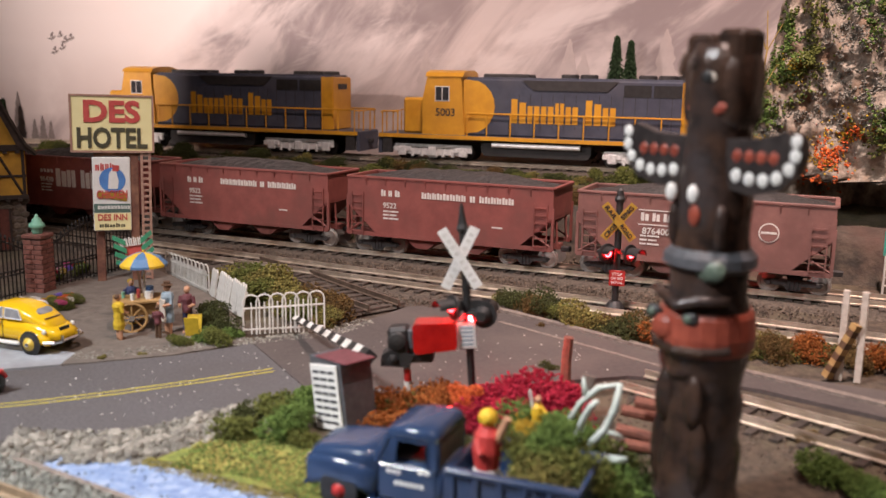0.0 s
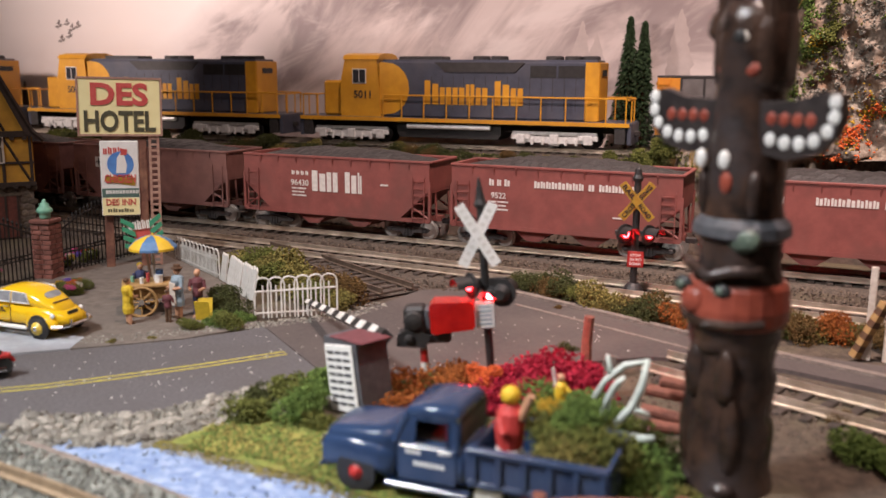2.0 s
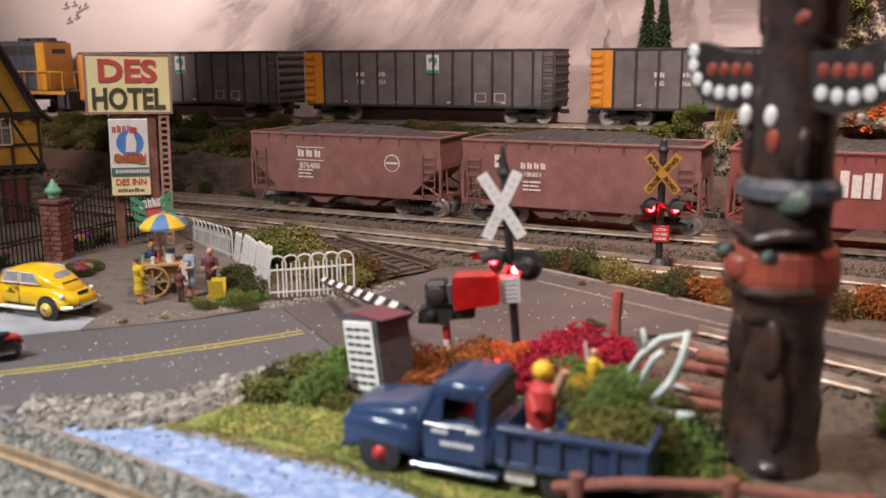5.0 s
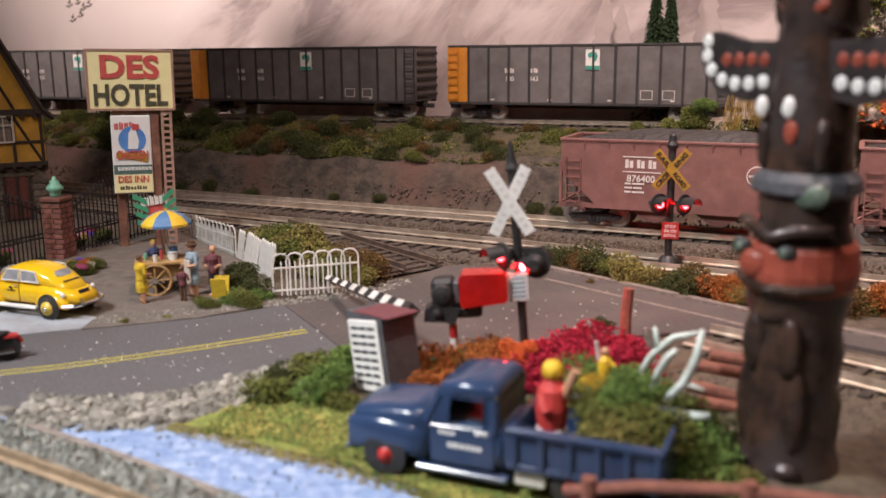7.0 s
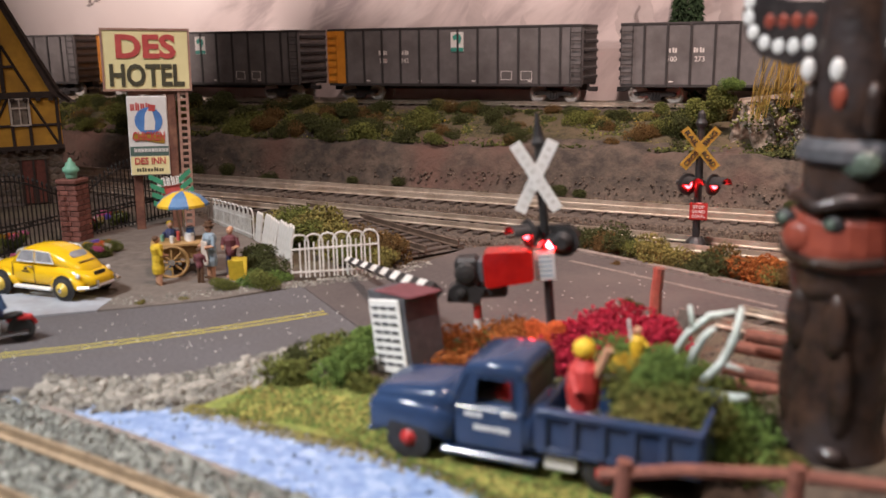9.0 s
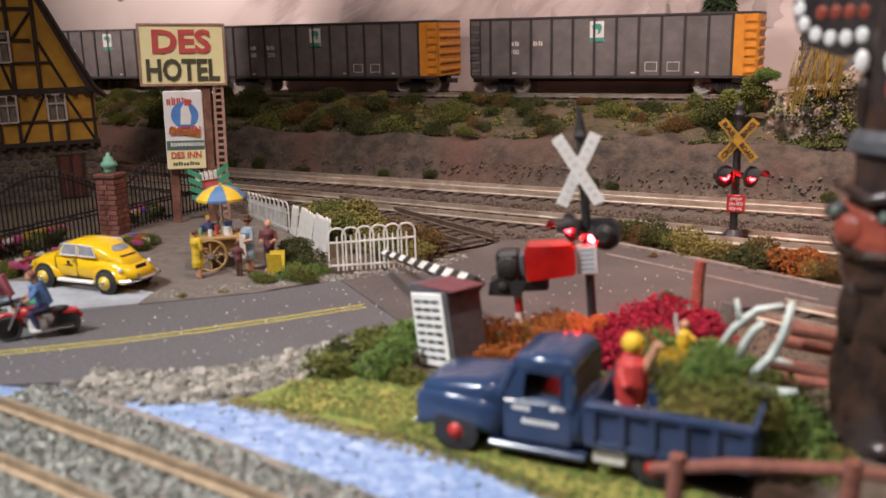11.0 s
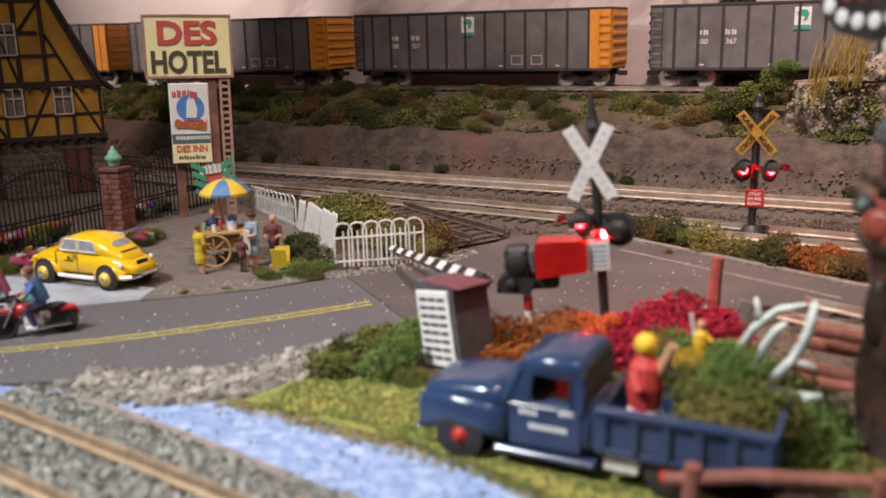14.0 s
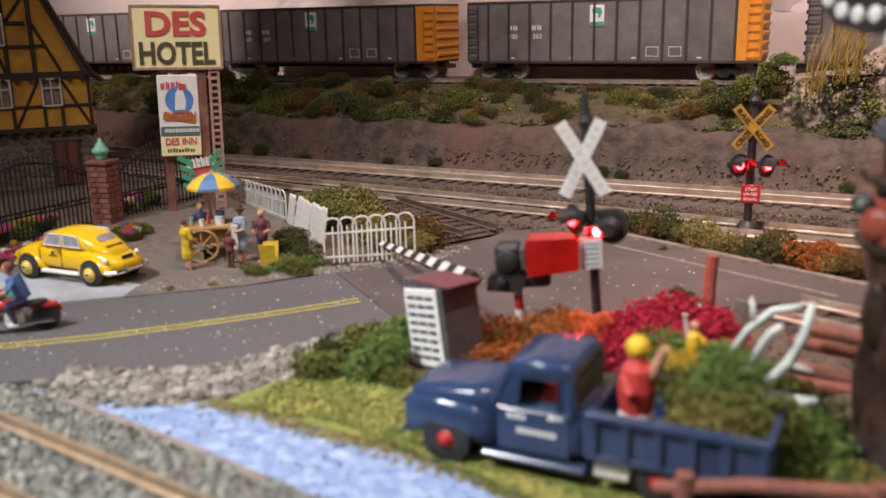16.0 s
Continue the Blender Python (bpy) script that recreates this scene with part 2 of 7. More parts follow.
M["paint_dark"] = mat("painted_tree", (.30, .25, .235), (.20, .165, .15), 1.2, .9)
M["paint_soft"] = mat("painted_soft_tree", (.56, .48, .46), (.49, .415, .40), 1.2, .9)
M["plaster"] = mat("room_plaster", (.62, .57, .52), (.56, .51, .46), 8, .9, bump=.2, fine=1)
M["floorboard"] = mat("room_floor", (.30, .22, .15), (.20, .14, .09), 6, .6)
M["grey_plank"] = mat("weathered_plank", (.27, .22, .185), (.15, .122, .105), .25, .85, bump=.4, fine=.1)
M["black"] = mat("black_paint", (.03, .028, .028), (.018, .017, .017), .3, .5)
M["black_iron"] = mat("black_iron", (.035, .032, .03), (.02, .018, .018), .3, .55, .2)
M["white"] = mat("white_paint", (.72, .70, .66), (.58, .56, .52), .3, .6, stain=(.5, .47, .42), stain_size=.8)
M["white_bright"] = mat("white_gloss", (.80, .79, .76), (.72, .70, .67), .5, .45)
M["red_glow"] = glow("lit_red_lens", (1.0, .014, .018), 60.0, (.5, .01, .01))
M["red_glow_strong"] = glow("bright_red_lens", (1.0, .012, .015), 420.0, (.5, .01, .01))
M["red_glow_rear"] = glow("rear_red_lens", (1.0, .012, .015), 700.0, (.5, .01, .01))
M["red_paint"] = mat("red_paint", (.50, .03, .025), (.36, .02, .018), .3, .4)
M["yellow_sign"] = mat("sign_yellow", (.42, .25, .03), (.32, .185, .024), .3, .5)

# ---- the hobby room ----
for nm, a in (("wall_north", (-330, 160, 75.6, 80, -70, 150)), ("wall_south", (-330, 160, -160, -155, -70, 150)), ("wall_west", (-335, -330, -160, 80, -70, 150)), ("wall_east", (160, 165, -160, 80, -70, 150))):
    tagged(part(nm, box(B(), *a), M["plaster"]), "plain plastered wall of the hobby room", "wall", kind="structure")
tagged(part("ceiling", box(B(), -335, 165, -160, 80, 150, 155), M["plaster"]), "plain plastered ceiling of the hobby room", "ceiling", kind="structure")
tagged(part("floor", box(B(), -335, 165, -160, 80, -75, -70), M["floorboard"]), "brown floor of the hobby room", "floor", kind="structure")


# ---- lines of the tracks ----
def y_low(x):      # siding by the bank (hopper train)
    return 38.65 + .112 * (x + 8.7)


def y_main(x):     # front main line
    return 32.6 + .046 * (x + 7.5)


def y_up(x):       # raised line (long train); centre
    return 49.95 + .177 * (x + 17.2)


def y_foot(x):
    return 42.3 + .135 * (x + 8.8)


UP = 3.45          # height of the raised shelf


# ---- ground and bank: one sheet ----
def ground_sheet():
    vs, fs = [], []
    xs = [-330, -200, -130, -90] + [-70 + i * .7 for i in range(104)] + [6, 20, 60, 160]
    cols = 64
    for x in xs:
        yf, yu = y_foot(x), y_up(x)
        ys = [-12, 0, 6, 10] + [12 + i * (yf - 12.5) / 23 for i in range(24)] + [yf + i * (yu - 3.0 - yf) / 24 for i in range(25)] + [yu - 2.2, yu, yu + 3, yu + 8, 75.5]
        for y in ys:
            z = -.12
            if y >= yf:
                u = max(0.0, (y - yf) / (yu - 3.0 - yf))
                n = noise.noise(Vector((x * .35, y * .5, 0))) * .55 + noise.noise(Vector((x * 1.1, y * 1.3, 3))) * .35 + noise.noise(Vector((x * 2.6, y * 2.2, 7))) * .18
                if u < .28:
                    z = 2.05 * min(1, u / .17) ** .7 + n * .6 * min(1, u * 8)
                elif u < 1:
                    z = 2.05 + (UP - 2.05) * ((u - .28) / .72) ** .8 + n * .55
                else:
                    z = UP + (0 if u > 1.15 else n * .2)
            else:
                n = noise.noise(Vector((x * .3, y * .3, 9))) * .06
                z += n
                if y < 12.6 and -330 < x < -5:
                    z -= .1
            vs.append((x * CM, y * CM, z * CM))
        cols = len(ys)
    for i in range(len(xs) - 1):
        for j in range(cols - 1):
            a = i * cols + j
            fs.append((a, a + cols, a + cols + 1, a + 1))
    me = bpy.data.meshes.new("ground")
    me.from_pydata(vs, [], fs)
    me.materials.append(M["soil"])
    me.materials.append(M["rock_wall"])
    me.materials.append(M["bank_turf"])
    mi = []
    for i in range(len(xs) - 1):
        for j in range(cols - 1):
            mi.append(1 if 28 <= j < 37 else 2 if 37 <= j < 54 else 0)
    me.polygons.foreach_set("material_index", mi)
    me.polygons.foreach_set("use_smooth", [True] * len(fs))
    return tagged(new("ground", me), "brown scenic ground with a plastered rock bank", "ground", kind="structure")


ground_sheet()
tagged(part("layout_board", box(B(), -330, 160, -12, 75.5, -6, -.6), M["floorboard"]), "wooden board under the model landscape", "board", kind="structure")


def flat(name, pts, z0, z1, mt, label, category, parent=None):
    return tagged(part(name, prism(B(), pts, z0, z1, "XY"), mt, parent), label, category, kind="structure")


flat("road", [(-34, -.5), (-20.3, 11.6), (-18.63, 12.95), (-17.27, 14.1), (-16.3, 15.5), (-15.9, 17.0), (-15.45, 18.2), (-14.5, 19.2), (-19.6, 22.25), (-19.5, 21.6), (-20.5, 19.7), (-22.1, 17.75), (-23.8, 15.6), (-26.5, 13.5), (-40, 4)], -.4, 0.0, M["asphalt"], "grey asphalt road with a double yellow line", "road")
flat("crossing_road", [(-14.48, 19.22), (-13.2, 20.3), (-11.5, 21.6), (-9.4, 23.8), (-7.6, 25.6), (-5.5, 26.4), (-3.9, 26.5), (0, 25.9), (9, 24), (11, 26.5), (0, 28.4), (-6.1, 28.0), (-9.9, 29.1), (-13.9, 30.2), (-16.3, 30.4), (-17.6, 29), (-17.75, 26.6), (-18.0, 24.6), (-19.58, 22.27)], -.4, 0.012, M["asphalt_brown"], "brown asphalt roadway at the level crossing", "road")
flat("dirt_lot", [(-24.5, 15.4), (-22.1, 17.78), (-20.52, 19.75), (-19.55, 21.9), (-20.4, 22.9), (-22.5, 24.6), (-26, 26.6), (-31, 28.6), (-32.5, 27), (-31.6, 23.5), (-30.8, 19.5), (-31.5, 16.5), (-33, 13), (-30, 9)], -.4, .022, M["lot"], "grey-brown dirt forecourt", "forecourt")
flat("concrete_apron", [(-24.0, 15.6), (-22.6, 17.2), (-23.2, 18.2), (-25.6, 17.9), (-28.6, 16.6), (-31, 14.4), (-28, 11.6)], -.2, .034, M["apron"], "pale blue-grey concrete apron under the car", "apron")
flat("kerb_plank", [(-16.2, 30.42), (-13.9, 30.22), (-9.9, 29.12), (-6.1, 28.02), (0, 26.7), (0, 26.95), (-6.05, 28.3), (-9.85, 29.4), (-13.85, 30.5), (-16.2, 30.7)], -.3, .1, M["grey_plank"], "weathered plank along the road edge", "plank")
flat("edge_strip", [(-13.6, 28.9), (-9.7, 27.75), (-6.5, 26.8), (-6.45, 26.95), (-9.65, 27.9), (-13.55, 29.05)], 0, .03, M["grey_plank"], "thin pale strip in the roadway", "strip")


def stripe(name, pts, w, z, mt):
    bm = B()
    a, b = [], []
    for i, (x, y) in enumerate(pts):
        p, q = pts[max(0, i - 1)], pts[min(len(pts) - 1, i + 1)]
        d = Vector((q[0] - p[0], q[1] - p[1])).normalized()
        a.append((x - d.y * w / 2, y + d.x * w / 2))
        b.append((x + d.y * w / 2, y - d.x * w / 2))
    prism(bm, a + b[::-1], z, z + .008, "XY")
    return tagged(part(name, bm, mt), "thin yellow line painted on the asphalt", "road marking", kind="structure")


CENTRE = [(-30, 5.2), (-26, 8.9), (-22.05, 12.96), (-20.42, 14.86), (-19.27, 16.47), (-18.12, 18.25), (-16.92, 20.32)]
stripe("yellow_line_1", [(x - .11, y + .08) for x, y in CENTRE], .05, .004, M["yellow_line"])
stripe("yellow_line_2", [(x + .11, y - .08) for x, y in CENTRE], .05, .004, M["yellow_line"])
flat("stream", [(-22, 11.0), (-19.5, 11.95), (-18.1, 12.75), (-16.5, 13.3), (-14.3, 13.95), (-12.4, 13.9), (-11, 14.1), (-9.3, 14.0), (-7.5, 13.6), (-4, 13.0), (4, 12.4), (4, 9), (-4, 10), (-9, 11.4), (-13.7, 11.9), (-17.3, 11.9), (-20, 10.8)], -.3, -.02, M["water"], "blue resin stream with white ripples", "stream")
flat("garden_soil", [(-15.0, 13.75), (-14.3, 14.0), (-12.4, 13.95), (-11, 14.15), (-9.3, 14.05), (-7.5, 13.7), (-4, 13.2), (2, 12.8), (3, 20), (-2, 22), (-7, 23.3), (-9.5, 23.2), (-11.6, 21.2), (-13.6, 19.5), (-15.0, 18.0), (-15.3, 16.0)], -.3, .01, M["soil"], "brown planted soil", "ground")
flat("turf", [(-14.9, 13.85), (-14.3, 14.03), (-12.4, 13.98), (-11, 14.2), (-9.3, 14.1), (-7.5, 13.75), (-4, 13.3), (-4, 14.4), (-7.5, 15.6), (-10.5, 16.8), (-13.2, 16.9), (-14.8, 15.6)], 0, .03, M["turf"], "yellow-green flocked grass", "grass")

# ---- backdrop: a board painted with misty mountains, close behind the raised track ----
def painted_backdrop():
    """Soft ridges and brush streaks, in the board's own metres."""
    m = bpy.data.materials.new("painted_mountains")
    m.use_nodes = True
    N, L = m.node_tree.nodes, m.node_tree.links
    p = N["Principled BSDF"]
    p.inputs["Roughness"].default_value, p.inputs["Specular IOR Level"].default_value = .9, .2
    co = N.new("ShaderNodeTexCoord")
    xyz = N.new("ShaderNodeSeparateXYZ")
    L.new(co.outputs["Object"], xyz.inputs[0])

    def math_node(op, a, b, clamp=False):
        n = N.new("ShaderNodeMath")
        n.operation, n.use_clamp = op, clamp
        for k, v in enumerate((a, b)):
            if isinstance(v, (int, float)):
                n.inputs[k].default_value = v
            else:
                L.new(v, n.inputs[k])
        return n.outputs[0]

    def noise_at(scale, stretch, detail=5, turn=0.0, distort=0.0):
        mp = N.new("ShaderNodeMapping")
        mp.vector_type = "TEXTURE"
        mp.inputs["Scale"].default_value = stretch
        mp.inputs["Rotation"].default_value = (0, radians(turn), 0)
        L.new(co.outputs["Object"], mp.inputs["Vector"])
        n = N.new("ShaderNodeTexNoise")
        n.inputs["Scale"].default_value, n.inputs["Detail"].default_value, n.inputs["Distortion"].default_value = scale, detail, distort
        n.inputs["Roughness"].default_value = .6
        L.new(mp.outputs[0], n.inputs["Vector"])
        return n.outputs["Fac"]

    def ridge(points, soft, wobble):
        """1 under a ridge line given as (x, height) in model units, 0 above it."""
        u = math_node("MULTIPLY_ADD", xyz.outputs["X"], 1 / (120 * CM))
        u.node.inputs[2].default_value = .5
        r = N.new("ShaderNodeValToRGB")
        els = r.color_ramp.elements
        while len(els) < len(points):
            els.new(.5)
        for e, (x, h) in zip(els, points):
            e.position, e.color = x / 120 + .5, (h / 40,) * 3 + (1,)
        L.new(u, r.inputs["Fac"])
        h = math_node("MULTIPLY", r.outputs["Color"], 40 * CM)
        h = math_node("ADD", h, math_node("MULTIPLY", math_node("SUBTRACT", wobble, .5), 2.6 * CM))
        return math_node("DIVIDE", math_node("SUBTRACT", h, xyz.outputs["Z"]), soft * CM, True)

    def over(fac, below, colour):
        mx = N.new("ShaderNodeMix")
        mx.data_type = "RGBA"
        L.new(fac, mx.inputs[0])
        if isinstance(below, tuple):
            mx.inputs[6].default_value = (*below, 1)
        else:
            L.new(below, mx.inputs[6])
        if isinstance(colour, tuple):
            mx.inputs[7].default_value = (*colour, 1)
        else:
            L.new(colour, mx.inputs[7])
        return mx.outputs[2]

    def band(fac, lo, hi):
        r = N.new("ShaderNodeMapRange")
        r.interpolation_type = "SMOOTHSTEP"
        r.inputs[1].default_value, r.inputs[2].default_value = lo, hi
        L.new(fac, r.inputs[0])
        return r.outputs[0]

    wob = noise_at(9, (1, 1, 1), 6)
    sky = over(band(noise_at(5, (2.2, 1, 1), 4), .35, .7), (.86, .77, .74), (.92, .85, .83))
    streak = noise_at(22, (3.2, 1, 1), 6, -42, .5)
    streak2 = noise_at(30, (3.6, 1, 1), 6, -24, .6)
    near = over(band(streak, .44, .60), (.68, .59, .57), (.36, .30, .30))
    near = over(math_node("MULTIPLY", band(streak2, .52, .66), .75, True), near, (.80, .72, .70))
    mist = band(noise_at(8, (1.8, 1, 1), 5, -30), .54, .74)
    near = over(math_node("MULTIPLY", mist, .7, True), near, (.78, .69, .67))
    far = over(band(streak, .45, .7), (.78, .69, .67), (.60, .52, .51))
    col = over(ridge([(-60, 4), (-29, 5.6), (-23, 9.0), (-17, 14.0), (-9, 20), (6, 24), (24, 19), (60, 9)], 2.2, wob), sky, far)
    col = over(ridge([(-60, 2), (-23, 7.0), (-20.6, 9.2), (-15.4, 13.2), (-9, 18), (4, 21), (20, 22), (60, 12)], 1.1, wob), col, near)
    # a paler valley of mist towards the foot
    foot = N.new("ShaderNodeMapRange")
    foot.inputs[1].default_value, foot.inputs[2].default_value, foot.inputs[3].default_value, foot.inputs[4].default_value = 6.5 * CM, 11 * CM, .75, 0
    L.new(xyz.outputs["Z"], foot.inputs[0])
    col = over(math_node("MULTIPLY", foot.outputs[0], band(wob, .3, .6), True), col, (.66, .56, .53))
    L.new(col, p.inputs["Base Color"])
    return m


M["backdrop"] = painted_backdrop()
BD = thing("backdrop", at(-30, y_up(-30) + 4.0, 0, math.degrees(math.atan(.177))), "painted backdrop of misty pink-grey mountains", "backdrop", kind="structure")
part("backdrop_board", box(B(), -190, 110, 0, 1.2, -1, 60), M["backdrop"], BD)
# ---- tracks ----
def rail_bm(pts, off, z, w=.085, h=.23):
    bm = B()
    rings = []
    for i, (x, y) in enumerate(pts):
        p, q = pts[max(0, i - 1)], pts[min(len(pts) - 1, i + 1)]
        d = Vector((q[0] - p[0], q[1] - p[1])).normalized()
        nx, ny = -d.y, d.x
        prof = [(-.11, 0), (-.11, .03), (-.03, .06), (-.03, h - .07), (-w / 2, h - .05), (-w / 2, h), (w / 2, h), (w / 2, h - .05), (.03, h - .07), (.03, .06), (.11, .03), (.11, 0)]
        rings.append([bm.verts.new((x + nx * (off + u), y + ny * (off + u), z + v)) for u, v in prof])
    for a, b in zip(rings, rings[1:]):
        for k in range(12):
            bm.faces.new((a[k], a[(k + 1) % 12], b[(k + 1) % 12], b[k]))
    bm.faces.new(rings[0])
    bm.faces.new(rings[-1][::-1])
    return bm


def stones_mesh(pts, n, half, z, size, seed, zprof=None):
    r = random.Random(seed)
    octa = [(1, 0, 0), (-1, 0, 0), (0, 1, 0), (0, -1, 0), (0, 0, 1), (0, 0, -1)]
    of = [(0, 2, 4), (2, 1, 4), (1, 3, 4), (3, 0, 4), (2, 0, 5), (1, 2, 5), (3, 1, 5), (0, 3, 5)]
    vs, fs = [], []
    for _ in range(n):
        i = r.randrange(len(pts) - 1)
        u = r.random()
        x, y = pts[i][0] + (pts[i + 1][0] - pts[i][0]) * u, pts[i][1] + (pts[i + 1][1] - pts[i][1]) * u
        d = Vector((pts[i + 1][0] - pts[i][0], pts[i + 1][1] - pts[i][1])).normalized()
        w = r.uniform(-half, half)
        zz = z if zprof is None else zprof(w)
        c = Vector((x - d.y * w, y + d.x * w, zz))
        e = Euler((r.uniform(0, 6), r.uniform(0, 6), r.uniform(0, 6))).to_matrix()
        s = size * r.uniform(.5, 1.3)
        k = len(vs)
        for o in octa:
            p = c + e @ (Vector(o) * s * r.uniform(.6, 1.2))
            vs.append((p.x * CM, p.y * CM, p.z * CM))
        fs += [(a + k, b + k, q + k) for a, b, q in of]
    me = bpy.data.meshes.new("stones")
    me.from_pydata(vs, [], fs)
    return me


TIE = None


def track(name, pts, z, label, near, bed=1.9, bedmat="ballast_dark", nstone=2500, stonemat="stone_brown", tie_step=.68, railmat="rail", stone=.07):
    """pts: centre line; z: top of the bed. near: x range whose ties are parts."""
    global TIE
    t = thing(name, Matrix.Identity(4), label, "railway track", kind="structure")
    bm = B()
    rings = []
    for i, (x, y) in enumerate(pts):
        p, q = pts[max(0, i - 1)], pts[min(len(pts) - 1, i + 1)]
        d = Vector((q[0] - p[0], q[1] - p[1])).normalized()
        rings.append([bm.verts.new((x - d.y * u, y + d.x * u, v)) for u, v in ((-bed - .5, z - .45), (-bed + .2, z), (bed - .2, z), (bed + .5, z - .45))])
    for a, b in zip(rings, rings[1:]):
        for k in range(3):
            bm.faces.new((a[k], a[k + 1], b[k + 1], b[k]))
    part("roadbed", bm, M[bedmat], t)
    for s in (-.71, .71):
        part("rail", rail_bm(pts, s, z + .1), M[railmat], t)
    me = stones_mesh(pts, nstone, bed, z + .02, stone, len(pts) + nstone, lambda w: z + .02 if abs(w) < bed - .2 else z - .1)
    me.materials.append(M[stonemat])
    o = new("ballast_stones", me)
    o.parent = t
    tagged(o, "loose grey-brown ballast stones", kind="stuff")
    if TIE is None:
        TIE = part("tie", box(B(), -.13, .13, -1.22, 1.22, -.06, .1, .02), M["tie"], t, m=at(0, 0, -5))
    run = 0.0
    r = random.Random(nstone)
    for (x0, y0), (x1, y1) in zip(pts, pts[1:]):
        L = math.hypot(x1 - x0, y1 - y0)
        while run < L:
            u = run / L
            x, y = x0 + (x1 - x0) * u, y0 + (y1 - y0) * u
            if near[0] < x < near[1]:
                share("tie", TIE, t, at(x, y + r.uniform(-.05, .05), z, math.degrees(math.atan2(y1 - y0, x1 - x0)) + r.uniform(-1.5, 1.5)))
            run += tie_step
        run -= L
    return t


def line(fn, x0, x1, n=12):
    return [(x0 + (x1 - x0) * i / n, fn(x0 + (x1 - x0) * i / n)) for i in range(n + 1)]


T1 = track("siding_track", line(y_low, -70, 150), .05, "weathered model track below the bank, carrying the hoppers", (-42, -1))
T2 = track("main_track", line(y_main, -70, 60), .05, "weathered model track with pale worn rails", (-40, 0))
T3 = track("raised_track", line(y_up, -300, 60), 3.55, "model track on the raised shelf", (-52, -8))
SPUR = [(-31, 32.0), (-28, 31.5), (-24, 30.4), (-21, 29.15), (-18, 28.0), (-15, 26.85), (-11, 25.75), (-7.2, 24.85), (-3.5, 24.0), (3, 22.4), (12, 20)]
track("spur_track", SPUR[1:5], .0, "weathered spur leaving the main track", (-27.5, -18), bed=1.7, nstone=500, railmat="rail_dull")
track("spur_track_end", SPUR[7:], .0, "bright-railed spur running behind the totem pole", (-7, 3), bed=1.8, bedmat="soil", nstone=500)
FG = [(-18.9, 9.9), (-14, 9.92), (-8, 9.85), (0, 9.75), (30, 9.6)]
track("front_track", FG, .2, "blurred foreground track, sunk in grey ballast", (99, 99), bed=2.1, bedmat="ballast", nstone=9000, stonemat="stone_grey", railmat="rail_tan", stone=.1)
tagged(part("roadbed_edge", tube(B(), [(-18.6, 11.3, .1), (-17.1, 12.05, .12), (-13.8, 12.0, .12), (-10, 11.8, .12), (-2, 11.6, .1)], .1, 5), M["grey_plank"]), "thin wooden edging along the ballast", "edging", kind="structure")
bpy.data.objects.remove(TIE)


# ---- trains ----
M["hopper_red"] = mat("hopper_oxide_red", (.26, .075, .062), (.20, .055, .047), .9, .6, stain=(.17, .06, .05), stain_size=2.5, bump=.05, fine=.3)
M["hopper_brown"] = mat("hopper_brown", (.245, .115, .098), (.185, .082, .07), .9, .6, stain=(.15, .07, .06), stain_size=2.5, bump=.05, fine=.3)
M["coal"] = mat("coal_load", (.055, .048, .046), (.016, .014, .014), .12, .6, bump=1.0, fine=.1)
M["wheel"] = mat("wheel_steel", (.50, .48, .45), (.34, .32, .30), .4, .3, .5)
M["truck_black"] = mat("bogie_black", (.045, .04, .04), (.025, .022, .022), .2, .6)
M["letter_white"] = mat("lettering_white", (.72, .68, .64), (.58, .54, .50), .2, .6)
M["loco_blue"] = mat("locomotive_blue", (.075, .082, .115), (.055, .06, .085), .8, .42, stain=(.09, .09, .11), stain_size=3)
M["loco_yellow"] = mat("locomotive_yellow", (.72, .36, .03), (.62, .29, .022), .8, .42, stain=(.55, .26, .03), stain_size=3)
M["bright_wheel"] = mat("polished_wheel", (.88, .87, .85), (.78, .77, .75), .4, .2, .35)
M["silver"] = mat("silver_truck", (.86, .85, .83), (.62, .61, .60), .25, .38, .2)
M["gon_grey"] = mat("gondola_grey", (.165, .152, .15), (.13, .12, .118), .8, .55, stain=(.085, .075, .072), stain_size=3)
M["gon_orange"] = mat("gondola_orange", (.70, .29, .03), (.60, .23, .022), .6, .5)
M["gon_dark"] = mat("gondola_seam", (.045, .04, .04), (.03, .027, .027), .5, .6)
M["emblem_green"] = mat("emblem_green", (.06, .36, .28), (.05, .28, .22), .3, .5)
M["window_dark"] = mat("window_dark", (.05, .05, .055), (.03, .03, .035), .3, .15)


